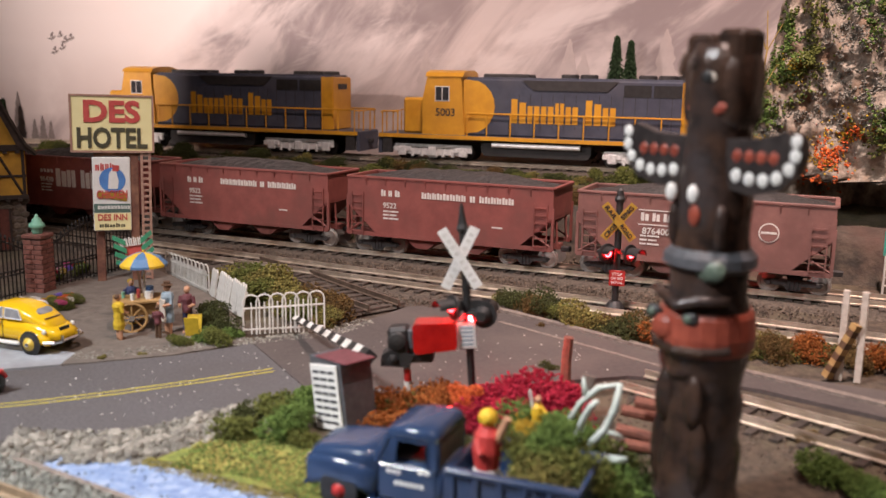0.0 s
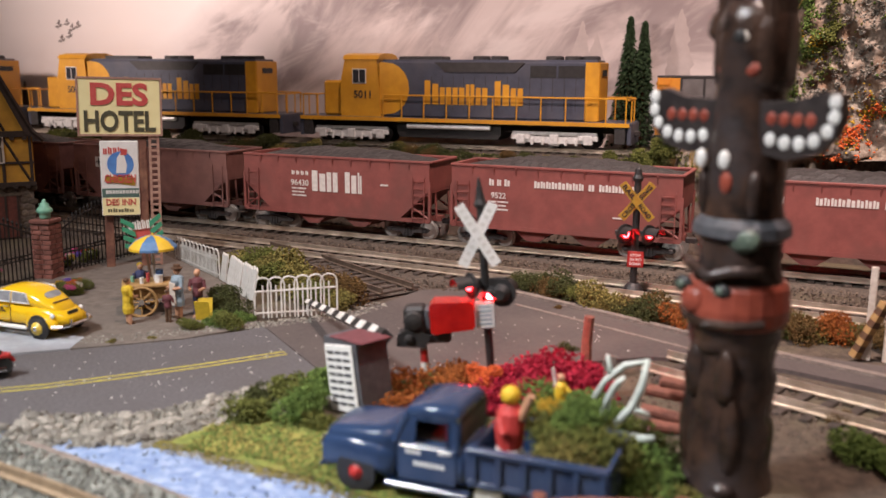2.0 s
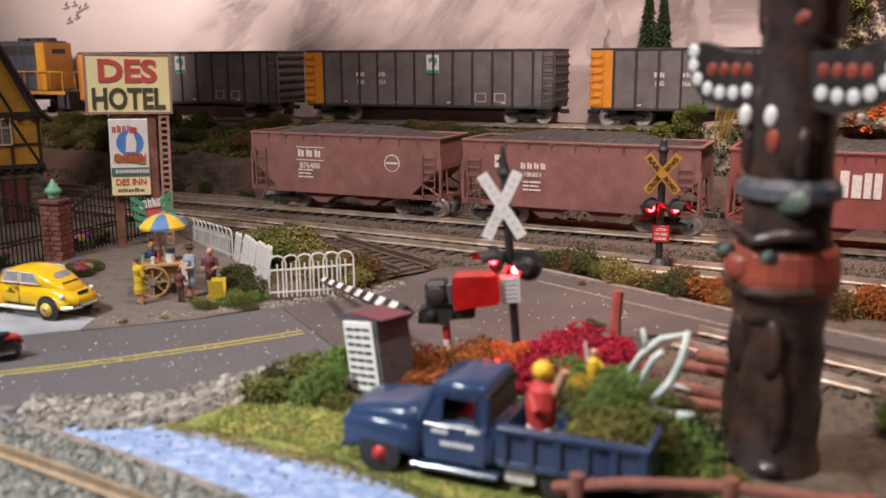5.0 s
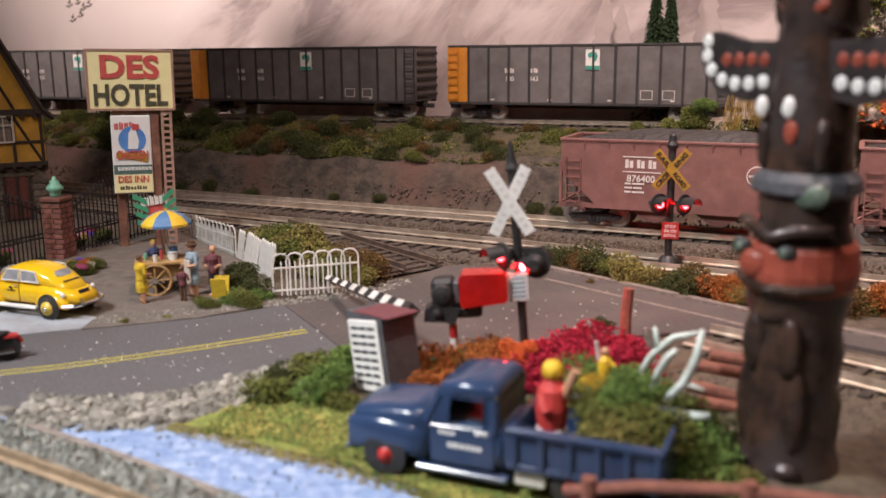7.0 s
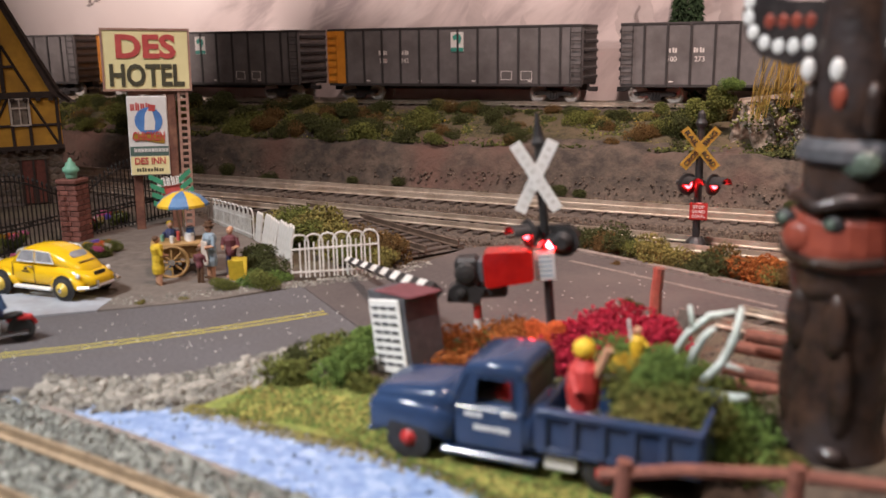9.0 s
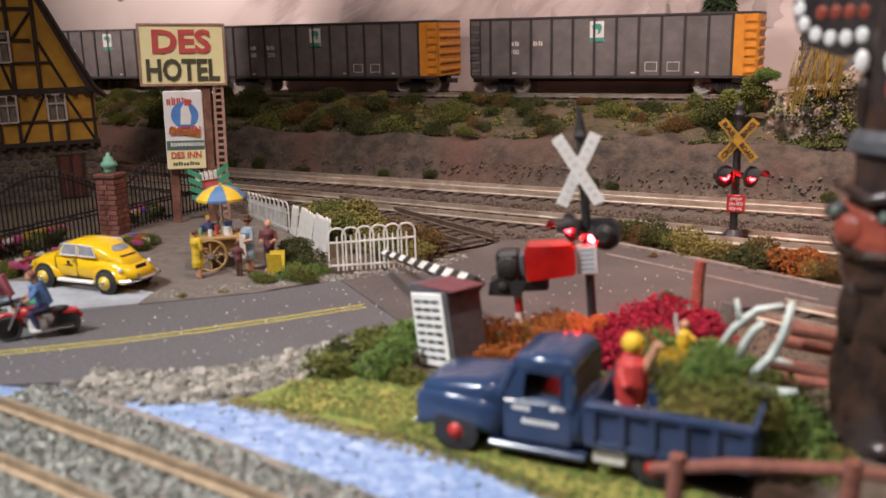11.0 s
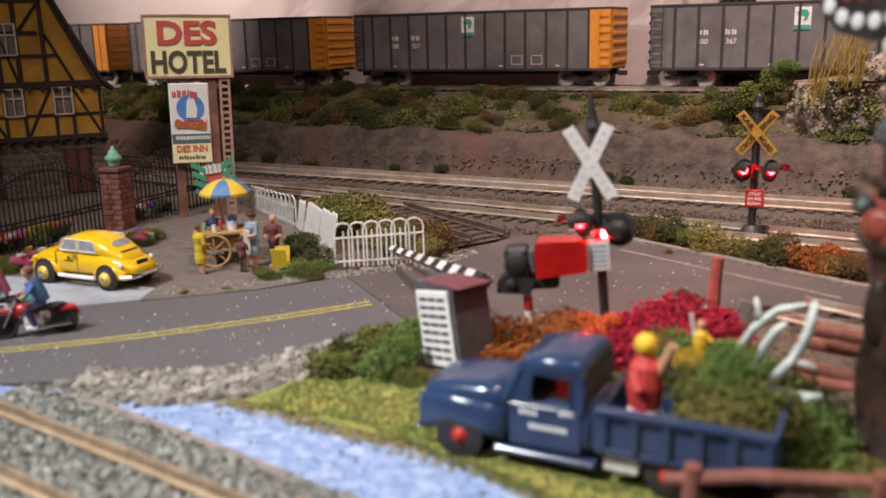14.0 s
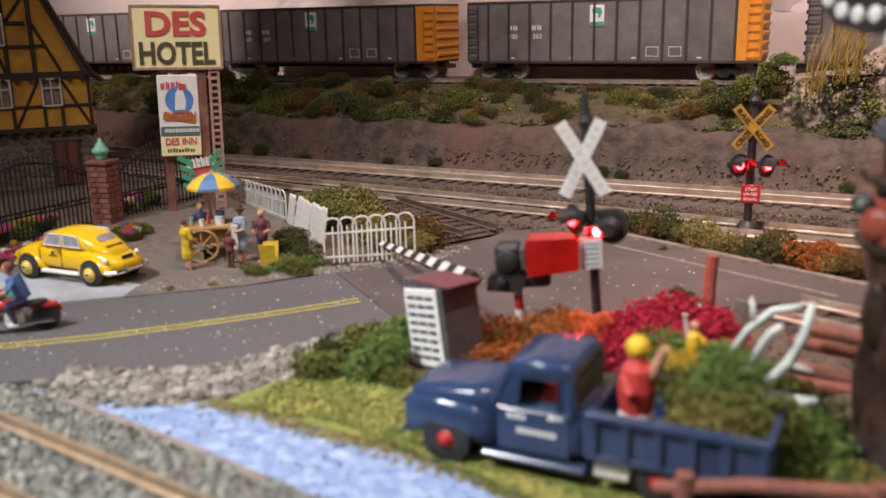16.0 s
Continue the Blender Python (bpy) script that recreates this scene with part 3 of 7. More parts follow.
def bogie(parent, x, axles, r, mt, z0=0.0, wheelmat="wheel", gauge=.71, frame_y=.98, h=.36):
    """One bogie with its wheels, at rail height z0 in the vehicle's space."""
    half = (axles[-1] - axles[0]) / 2
    bm = B()
    for s in (-1, 1):
        k = 2.1 if len(axles) == 3 else 1.0
        prism(bm, [(x - half - .2 * k, z0 + r + .04), (x - half - .1, z0 + r + .1 * k), (x - .4, z0 + r + .18), (x + .4, z0 + r + .18), (x + half + .1, z0 + r + .1 * k), (x + half + .2 * k, z0 + r + .04), (x + half + .1, z0 + r - .07 * k), (x + .36, z0 + r - .1 * k), (x + .22, z0 + .14), (x - .22, z0 + .14), (x - .36, z0 + r - .1 * k), (x - half - .1, z0 + r - .07 * k)], s * frame_y - .07, s * frame_y + .07, "XZ")
        if k > 1:
            box(bm, x - half - .5, x + half + .5, s * (frame_y + .02) - .08, s * (frame_y + .02) + .08, z0 + r + .22, z0 + r + .44, .04)
            for q in (-1, 0, 1):
                box(bm, x + q * half - .26, x + q * half + .26, s * (frame_y + .1) - .1, s * (frame_y + .1) + .1, z0 + r - .26, z0 + r + .3, .05)
            for q in (-.5, .5):
                box(bm, x + q * half * 2 - .55, x + q * half * 2 + .55, s * (frame_y + .1) - .06, s * (frame_y + .1) + .06, z0 + r - .02, z0 + r + .26, .03)
                for d in (-.3, .3):
                    rod(bm, (x + q * half + d, s * (frame_y + .09), z0 + r - .3), (x + q * half + d, s * (frame_y + .09), z0 + r + .05), .09, seg=7)
        for a in axles:
            box(bm, x + a - .1, x + a + .1, s * (frame_y + .04) - .08, s * (frame_y + .04) + .08, z0 + r - .1, z0 + r + .1, .03)
        for dx in (-.16, 0, .16):
            rod(bm, (x + dx, s * (frame_y + .06), z0 + .2), (x + dx, s * (frame_y + .06), z0 + r + .12), .06, seg=6)
    box(bm, x - .25, x + .25, -frame_y, frame_y, z0 + r - .1, z0 + r + .2, .03)
    b = part("bogie", bm, mt, parent)
    for a in axles:
        wb = B()
        for s in (-1, 1):
            lathe(wb, (x + a, s * gauge, z0 + r), [(r * .35, s * .1), (r * .78, s * .07), (r * .82, s * .1), (r, s * .09), (r, -s * .04), (r + .06, -s * .05), (r + .06, -s * .1), (r * .5, -s * .1)], 18, "Y")
        rod(wb, (x + a, -gauge, z0 + r), (x + a, gauge, z0 + r), .07, seg=6)
        part("wheelset", wb, M[wheelmat], b)
    return b


def bars(parent, x, z, y, widths, h, mt, gap=.05, name="lettering_bar"):
    """A row of plain shapes in place of a name, each (width, height share)."""
    for w, k in widths:
        if k > 0:
            e = h * k
            if w > 3 * h or h < .12:
                stems = [(x, x + w, e)]
            else:
                stems = [(x, x + .42 * w, e), (x + .56 * w, x + w, e * (.86 if k >= 1 else 1))]
            for x0, x1, top in stems:
                part(name, prism(B(), [(x0, z), (x1, z), (x1, z + top), (x0, z + top)], y, y + .02, "XZ"), mt, parent)
        x += w + gap


def num(parent, body, x, z, y, h, mt):
    return text_part(body, h, mt, parent, at(x, y, z, 0, 90), bold=.012, name="number", depth=.02)


def hopper(m, mt, kind, label):
    """Two-bay coal hopper; origin at rail height, middle of the car; seen from its -y side."""
    t = thing("hopper_wagon", m, label, "hopper wagon", "wagons of the coal hopper train")
    L, W, zb, zt = 5.12, 1.5, 1.05, 3.66
    xs = L - 1.5       # where the slope sheet meets the sill
    for s in (-1, 1):
        part("side_panel", prism(B(), [(-L, zt), (L, zt), (L, 2.4), (xs, zb), (-xs, zb), (-L, 2.4)], s * W - .05, s * W + .05, "XZ"), M[mt], t)
        part("end_panel", box(B(), s * (L - .05) - .05, s * (L - .05) + .05, -W, W, 2.35, zt), M[mt], t)
        part("slope_sheet", prism(B(), [(s * L, 2.4), (s * L, 2.27), (s * (xs - .2), zb - .1), (s * (xs - .3), zb)], -W, W, "XZ"), M[mt], t)
    bm = B()
    for s in (-1, 1):
        box(bm, -L - .02, L + .02, s * W - .09, s * W + .09, zt - .02, zt + .09, .02)
    for s in (-1, 1):
        box(bm, s * L - .09, s * L + .09, -W, W, zt - .02, zt + .085, .02)
    part("top_rim", bm, M[mt], t)
    for k in range(9):
        x = -4.1 + k * 8.2 / 8
        part("rib", prism(B(), [(-W - .05, zt), (-W - .13, zt - .02), (-W - .05, zt - .36)], x - .03, x + .03, "YZ"), M[mt], t)
    bm = B()            # sill, end frames
    for s in (-1, 1):
        box(bm, -L, L, s * W - .06, s * W + .06, zb - .16, zb + .02)
        for e in (-1, 1):
            box(bm, e * L - .06, e * L + .06, s * W - .07, s * W + .07, zb - .1, 2.8)
            rod(bm, (e * L, s * W * .5, zb), (e * (L - .1), s * W * .5, 2.7), .06, seg=4)
            rod(bm, (e * L, s * W, zb), (e * (L - 1.5), s * W, zb + .9), .05, seg=4)
    box(bm, -L, L, -.25, .25, zb - .25, zb)
    part("underframe", bm, M[mt], t)
    for s in (-1, 1):   # discharge bays
        bm = B()
        prism(bm, [(s * 1.3 - 1.15, zb), (s * 1.3 + 1.15, zb), (s * 1.3 + .28, .42), (s * 1.3 - .28, .42)], -W + .2, W - .2, "XZ")
        part("hopper_bay", bm, M[mt], t)
    for e in (-1, 1):   # side ladders
        bm = B()
        for k in range(6):
            box(bm, e * (L - .55) - .3, e * (L - .55) + .3, -W - .12, -W - .08, zb + .05 + k * .34, zb + .09 + k * .34)
        for dx in (-.3, .3):
            box(bm, e * (L - .55) + dx - .025, e * (L - .55) + dx + .025, -W - .12, -W - .08, zb - .1, zb + 1.95)
        part("ladder", bm, M[mt], t)
        cb = B()
        box(cb, e * L if e > 0 else -L - .45, L + .45 if e > 0 else -L, -.14, .14, zb - .35, zb - .12, .03)
        part("coupler", cb, M["truck_black"], t)
    cb = B()            # coal heap
    nx, ny = 40, 12
    g = [[cb.verts.new((-L + .1 + (2 * L - .2) * i / nx, -W + .08 + (2 * W - .16) * j / ny, zt - .12 + .55 * math.sin(math.pi * j / ny) ** .7 * min(1, 3.2 * min(i, nx - i) / nx) ** .8 + rnd.uniform(-.05, .05))) for j in range(ny + 1)] for i in range(nx + 1)]
    for i in range(nx):
        for j in range(ny):
            cb.faces.new((g[i][j], g[i + 1][j], g[i + 1][j + 1], g[i][j + 1]))
    part("coal_load", cb, M["coal"], t, "heaped black coal")
    for s in (-1, 1):
        bogie(t, s * 3.75, (-.95, .95), .42, M["truck_black"])
    y, w = -W - .075, M["letter_white"]
    def small(x, z, n=3):
        for k in range(n):
            bars(t, x, z - k * .17, y, [(.3, 1), (.35, 1)] if k % 2 else [(.25, 1), (.5, 1)], .07, w)
    if kind == "blocky":
        bars(t, -1.15, 2.05, y, [(.75, 1), (.6, .95), (.25, 0), (.62, 1), (.2, 1)], 1.0, w, .08)
        bars(t, -2.3, 2.8, y, [(.16, 1)] * 4, .2, w, .1)
        num(t, "96430", -1.85, 2.42, y, .3, w)
        small(-2.3, 2.1)
        bars(t, 2.6, 2.5, y, [(.4, 1)], .08, w)
    elif kind == "long":
        bars(t, -3.3, 2.85, y, [(.22, 1), (.18, .9), (.24, 1)], .3, w, .16)
        num(t, "9522", -2.85, 2.42, y, .26, w)
        small(-3.2, 2.1)
        bars(t, -1.2, 2.85, y, [(.24, 1), (.2, 1), (.2, 1), (.24, 1), (.3, 1), (.24, 1), (.22, 1), (.2, 1), (.12, 0), (.24, .9), (.12, 0), (.22, 1), (.24, 1), (.22, 1), (.22, 1), (.24, 1), (.24, 1)], .3, w, .05)
        bars(t, 2.3, 1.75, y, [(.5, 1)], .06, w)
    elif kind == "lined":
        bars(t, -2.4, 2.62, y, [(.32, 1), (.3, 1), (.3, 1)], .34, w, .16)
        num(t, "876400", -1.75, 2.2, y, .28, w)
        bars(t, -2.5, 3.05, y, [(1.55, 1)], .04, w)
        bars(t, -2.5, 2.44, y, [(1.55, 1)], .04, w)
        small(-2.4, 1.95)
        part("oval_emblem", lathe(B(), (2.7, y + .01, 2.5), [(.4, 0), (.4, -.015)], 20, "Y"), w, t)
        part("oval_field", lathe(B(), (2.7, y - .006, 2.5), [(.35, 0), (.35, -.012)], 20, "Y"), M[mt], t)
        bars(t, 2.4, 2.46, y - .025, [(.6, 1)], .09, w)
    else:
        b = B()
        box(b, -3.6, -3.1, y - .01, y + .01, 2.55, 3.1)
        part("square_emblem", b, w, t)
        b = B()
        box(b, -3.52, -3.18, y - .025, y, 2.79, 2.86)
        box(b, -3.385, -3.315, y - .025, y, 2.63, 3.02)
        part("emblem_cross", b, M["truck_black"], t)
        bars(t, -2.4, 2.55, y, [(.2, 1)] * 4, .27, w, .1)
        num(t, "180851", -1.85, 2.3, y, .2, w)
        small(-2.3, 1.95)
    return t


ANG1, ANG3 = math.degrees(math.atan(.112)), math.degrees(math.atan(.177))
HOPPERS = [("hopper_brown", "lined", "faded brown coal hopper with white lining and emblem", -3), ("hopper_brown", "square", "brown coal hopper with a small square cross emblem", -2),
           ("hopper_red", "blocky", "oxide-red coal hopper with very large white lettering", -1), ("hopper_red", "long", "oxide-red coal hopper with a long line of white lettering", 0),
           ("hopper_red", "long", "oxide-red coal hopper with a long line of white lettering", 1), ("hopper_brown", "lined", "faded brown coal hopper with white lining and emblem", 2)]
HOPPER_THINGS = [(hopper(at(0, 0, .38), mt, kd, lb), k) for mt, kd, lb, k in HOPPERS]


def gondola(m, number, orange_left, label):
    """High-sided coal gondola, origin at rail height; one end orange."""
    t = thing("coal_gondola", m, label, "gondola wagon", "wagons of the long grey train")
    L, W, zb, zt = 7.68, 1.6, .98, 4.05
    bm = B()
    for s in (-1, 1):
        box(bm, -L, L, s * W - .06, s * W + .06, zb, zt, .015)
        box(bm, s * L - .06, s * L + .06, -W, W, zb, zt, .015)
    box(bm, -L, L, -W, W, zb, zb + .1)
    part("body", bm, M["gon_grey"], t)
    for s in (-1, 1):
        part("top_chord", box(B(), -L - .05, L + .05, s * W - .1, s * W + .1, zt - .03, zt + .1, .02), M["gon_dark"], t)
        part("end_chord", box(B(), s * L - .1, s * L + .1, -W, W, zt - .03, zt + .095, .02), M["gon_dark"], t)
        part("side_sill", box(B(), -L, L, s * W - .09, s * W + .09, zb - .12, zb + .04, .02), M["gon_dark"], t)
    part("centre_sill", box(B(), -L, L, -.3, .3, zb - .35, zb), M["gon_dark"], t)
    n = 13
    for k in range(1, n):
        x = -L + 2 * L * k / n
        part("side_post", box(B(), x - .06, x + .06, -W - .13, -W - .05, zb, zt - .02, .015), M["gon_dark"], t)
    e = -1 if orange_left else 1
    x0, x1 = sorted((e * L * 1.004, e * (L - 2 * L / n + .06)))
    part("orange_panel", box(B(), x0, x1, -W - .1, -W - .05, zb + .02, zt - .03, .01), M["gon_orange"], t, "orange painted end panel")
    part("orange_end", box(B(), e * L - .04 + e * .05, e * L + .04 + e * .05, -W, W, zb + .02, zt - .03), M["gon_orange"], t, "orange painted end wall")
    for s in (-1, 1):   # end corrugations and ladders
        for k in range(6):
            part("end_rib", box(B(), s * L + s * .1 - .05, s * L + s * .1 + .05, -W + .05, W - .05, zb + .25 + k * .48, zb + .45 + k * .48, .04), M["gon_orange" if s == e else "gon_dark"], t)
        bm = B()
        for k in range(7):
            box(bm, s * (L - .3) - .3, s * (L - .3) + .32, -W - .19, -W - .15, zb + .2 + k * .42, zb + .24 + k * .42)
        for dx in (-.3, .3):
            box(bm, s * (L - .3) + dx - .02, s * (L - .3) + dx + .02, -W - .19, -W - .15, zb, zt)
        part("ladder", bm, M["gon_orange" if s == e else "gon_dark"], t)
        part("coupler", box(B(), L if s > 0 else -L - .5, L + .5 if s > 0 else -L, -.15, .15, .55, .8, .03), M["truck_black"], t)
        bogie(t, s * 5.95, (-.95, .95), .46, M["truck_black"], wheelmat="bright_wheel")
    y, w = -W - .075, M["letter_white"]
    ex = .55 if orange_left else -.45
    c = 2 * L / n
    for j, txt in ((-3.9, "100"), (-2.75, number)):
        x = j * c + ex
        bars(t, x - .3, 2.62, y, [(.22, 1), (.22, 1)], .26, w, .08)
        if txt:
            num(t, txt, x, 2.3, y, .26, w)
    part("emblem_board", box(B(), ex - .38, ex + .38, y - .02, y + .02, 2.78, 3.85), M["white_bright"], t)
    part("emblem_shape", prism(B(), [(ex - .27, 3.6), (ex - .1, 3.72), (ex + .2, 3.7), (ex + .28, 3.5), (ex + .18, 3.24), (ex + .04, 3.18), (ex + .1, 3.36), (ex - .02, 3.44), (ex - .2, 3.4)], y - .04, y - .02, "XZ"), M["emblem_green"], t)
    part("emblem_band", box(B(), ex - .37, ex + .37, y - .035, y, 2.79, 3.0), M["emblem_green"], t)
    for x in (2.9 + ex, 4.05 + ex):
        b = B()
        for a in ((x - .32, x + .32, 1.22, 1.25), (x - .32, x + .32, 1.68, 1.71), (x - .32, x - .29, 1.22, 1.71), (x + .29, x + .32, 1.22, 1.71)):
            box(b, a[0], a[1], y, y + .02, a[2], a[3])
        part("data_frame", b, w, t)
    for k in range(4):
        bars(t, -5.2 + k * 3.3, 1.12, y, [(.22, 1)], .07, w)
    return t


GONDOLAS = []
for i, nb in enumerate(("259", "331", "266", "343", "342", "273", "", "355", "357", "367", "363", "", "")):
    left = i < 5
    GONDOLAS.append((gondola(at(0, 0, 3.88), nb, left, "dark grey high-sided gondola with one orange end"), i))


def loco(m, number, label):
    """Six-axle road diesel, cab at -x; origin at rail height."""
    t = thing("diesel_locomotive", m, label, "locomotive", "locomotives of the long grey train")
    by, bl = M["loco_yellow"], M["loco_blue"]
    L, W = 9.7, 1.28
    part("walkway", box(B(), -L, 10.6, -1.52, 1.52, 1.18, 1.42, .02), bl, t)
    for s in (-1, 1):
        part("sill_stripe", box(B(), -L - .01, 10.61, s * 1.53 - .03, s * 1.53 + .03, 1.2, 1.4), by, t, "yellow sill stripe")
    part("underframe", box(B(), -L + .1, 10.4, -.5, .5, .8, 1.2), M["truck_black"], t)
    bm = B()
    prism(bm, [(-3.1, .35), (3.0, .35), (3.2, .6), (3.2, 1.1), (-3.3, 1.1), (-3.3, .6)], -1.2, 1.2, "XZ")
    part("fuel_tank", bm, M["black"], t)
    rod_b = rod(B(), (-2.6, -1.32, .95), (2.6, -1.32, .95), .13, seg=10)
    part("air_reservoir", rod_b, M["silver"], t)
    # nose, cab, hood
    part("nose", box(B(), -8.35, -6.3, -1.0, 1.0, 1.42, 3.35, .12), by, t, "yellow short nose")
    bm = B()
    prism(bm, [(-6.95, 1.42), (-6.95, 3.3), (-6.65, 4.55), (-4.55, 4.55), (-4.3, 1.42)], -1.42, 1.42, "XZ")
    cab = part("cab", bm, by, t, "yellow driver's cab")
    part("cab_roof", prism(B(), [(-1.5, 4.5), (-1.3, 4.72), (-.6, 4.84), (.6, 4.84), (1.3, 4.72), (1.5, 4.5)], -6.75, -4.4, "YZ"), by, cab)
    for s in (-1, 1):
        part("window_frame", box(B(), -6.15, -5.25, s * 1.43 - .02, s * 1.43 + .02, 3.2, 4.0), M["white_bright"], cab)
        for k in (0, 1):
            part("pane", box(B(), -6.1 + k * .43, -5.73 + k * .43, s * 1.45 - .02, s * 1.45 + .02, 3.25, 3.95), M["window_dark"], cab)
    part("hood", box(B(), -4.4, 8.75, -W, W, 1.42, 4.42, .1), bl, t, "dark blue long hood")
    pts = [(-4.42, 4.35), (-4.1, 4.35)] + [(-3.95 + 1.45 * math.sin(a), 2.95 + 1.4 * math.cos(a)) for a in [math.pi * k / 10 for k in range(1, 10)]] + [(-4.1, 1.55), (-4.42, 1.55)]
    for s in (-1, 1):
        part("yellow_flash", prism(B(), pts, s * W - .02, s * W + .02, "XZ"), by, t, "rounded yellow flash behind the cab")
    part("rear_end", box(B(), 8.74, 8.86, -W + .02, W - .02, 1.45, 4.38, .04), by, t, "yellow hood end")
    for s in (-1, 1):
        part("rear_edge", box(B(), 8.05, 8.8, s * W - .02, s * W + .02, 1.45, 4.38), by, t)
    part("number_board", box(B(), 8.85, 8.9, -.6, .6, 3.7, 4.0), M["black"], t)
    # roof
    part("roof_walk", box(B(), -4.3, 8.7, -1.05, 1.05, 4.4, 4.5, .03), bl, t)
    for x in (1.6, 2.7, 6.0, 7.1, 8.1):
        part("roof_fan", lathe(B(), (x, 0, 4.5), [(.52, 0), (.52, .14), (.46, .2), (.1, .2)], 16), M["gon_dark"], t)
    part("exhaust_hood", box(B(), -3.4, -.6, -.75, .75, 4.45, 4.68, .06), M["gon_dark"], t)
    part("dynamic_brake", prism(B(), [(-.9, 4.36), (4.6, 4.36), (4.0, 3.85), (-.2, 3.85)], -W - .06, W + .06, "XZ"), M["gon_dark"], t, "dark sloped intake housing")
    for k in range(2):
        for s in (-1, 1):
            part("radiator_grille", box(B(), 4.9 + k * 1.62, 6.4 + k * 1.62, s * W - .02, s * W + .02, 3.6, 4.2), M["black"], t)
    for k in range(14):
        x = -1.05 + k * .66
        part("hood_door_seam", box(B(), x - .015, x + .015, -W - .012, -W, 1.9, 3.65), M["gon_dark"], t)
    # plain shapes for the big yellow name, numbers under the window
    y = -W - .02
    shp = [(.72, 1), (.58, .72), (.6, .72), (.42, .86), (.58, .72), (.2, 0), (.72, 1), (.6, .72)]
    bars(t, -1.5, 2.15, y - .01, [(w * 1.2, k) for w, k in shp], 1.25, M["loco_yellow"], .1)
    num(t, number, -5.5, 2.62, -1.44, .46, M["gon_dark"])
    # handrails
    hb = B()
    xs = [-9.5, -8.5, -4.1] + [-2.9 + k * 1.42 for k in range(8)] + [8.2, 9.3, 10.4]
    for s in (-1, 1):
        for x in xs:
            rod(hb, (x, s * 1.5, 1.4), (x, s * 1.5, 2.6), .045, seg=5)
        rod(hb, (-9.5, s * 1.5, 2.6), (-8.5, s * 1.5, 2.6), .045, seg=5)
        rod(hb, (-4.1, s * 1.5, 2.6), (10.4, s * 1.5, 2.6), .045, seg=5)
        for e in (-1, 1):
            rod(hb, (-9.65 if e < 0 else 10.55, s * .5, 1.3), (-9.65 if e < 0 else 10.55, s * .5, 2.5), .045, seg=5)
    for e in (-1, 1):
        rod(hb, (-9.6 if e < 0 else 10.5, -1.5, 2.55), (-9.6 if e < 0 else 10.5, 1.5, 2.55), .045, seg=5)
    part("handrail", hb, by, t, "thin yellow handrails")
    for s in (-1, 1):
        e = -L if s < 0 else 10.6
        part("pilot", box(B(), e - .12, e + .12, -1.4, 1.4, .3, 1.4, .03), bl, t)
        for yy in (-1.35, 1.35):
            part("step_well", box(B(), e - s * .5 - .3, e - s * .5 + .3, yy - .14, yy + .14, .35, 1.2, .02), M["truck_black"], t)
        part("coupler", box(B(), min(e, e + s * .4), max(e, e + s * .4), -.15, .15, .7, .95, .03), M["truck_black"], t)
    for ob in t.children_recursive:      # tall bodywork on its frame
        ob.data.transform(Matrix.Diagonal((1, 1, 1.1, 1)))
        ob.location.z *= 1.1
    for s in (-1, 1):
        bogie(t, s * 6.36, (-1.95, 0, 1.95), .5, M["silver"], wheelmat="truck_black", frame_y=1.12)
    return t


LOCOS = [(loco(at(0, 0, 3.88), nb, lb), k) for nb, lb, k in (("5006", "blue and yellow six-axle diesel locomotive", 2), ("5003", "blue and yellow six-axle diesel locomotive", 1), ("5011", "blue and yellow six-axle diesel locomotive, coupled to the gondolas", 0))]
LONG = [(0, 12.2), (1, -1.5), (2, -15.2), (3, -28.6), (4, -41.4), (7, -79.75), (8.5, -99.2), (9, -105.75), (11.5, -140.1), (13, -161.5), (14.5, -182.35), (16, -202.4)]
COAL = [(0, -36.46), (1.5, -24.42), (3.5, -8.84), (6.3, 11.55), (7, 17.3), (16, 89.3)]


def motions():
    for ob, k in HOPPER_THINGS:
        rows = []
        for t, s in COAL:
            x = s + 11.28 * k + 5.15
            rows.append((t, at(x, y_low(x), .38, ANG1)))
        walk(ob, rows)
    c3 = math.cos(radians(ANG3))
    for ob, k in GONDOLAS:
        rows = []
        for t, s in LONG:
            x = s + 17.2 * k + 7.62
            rows.append((t, at(x, y_up(x), 3.88, ANG3)))
        walk(ob, rows)
    for ob, k in LOCOS:
        rows = []
        for t, s in LONG:
            x = s - 11.85 - 21.45 * k
            rows.append((t, at(x, y_up(x), 3.88, ANG3)))
        walk(ob, rows)


# ---- roadside things ----
def facing(x, y, z=0.0, ry=0.0, turn=0.0):
    """Stands at x, y with its front (-y) to the visitors' side of the layout."""
    return at(x, y, z, math.degrees(math.atan2(y - 1.5, x + 1)) - 90 + turn, 0, ry)


M["sign_cream"] = mat("sign_cream", (.88, .80, .44), (.82, .73, .38), 1.2, .5)
M["sign_red"] = mat("sign_red", (.58, .10, .09), (.48, .07, .065), .5, .5)
M["sign_dark"] = mat("sign_dark", (.09, .085, .05), (.06, .055, .035), .5, .5)
M["rust"] = mat("rust_brown", (.20, .085, .055), (.12, .05, .035), .3, .7, stain=(.30, .15, .09), stain_size=.8)
M["rust_pale"] = mat("pale_rust", (.45, .28, .21), (.30, .16, .12), .3, .7)
M["sign_blue"] = mat("sign_blue", (.10, .26, .60), (.08, .2, .5), .4, .5)
M["sign_green"] = mat("sign_green", (.10, .17, .14), (.08, .13, .11), .4, .5)
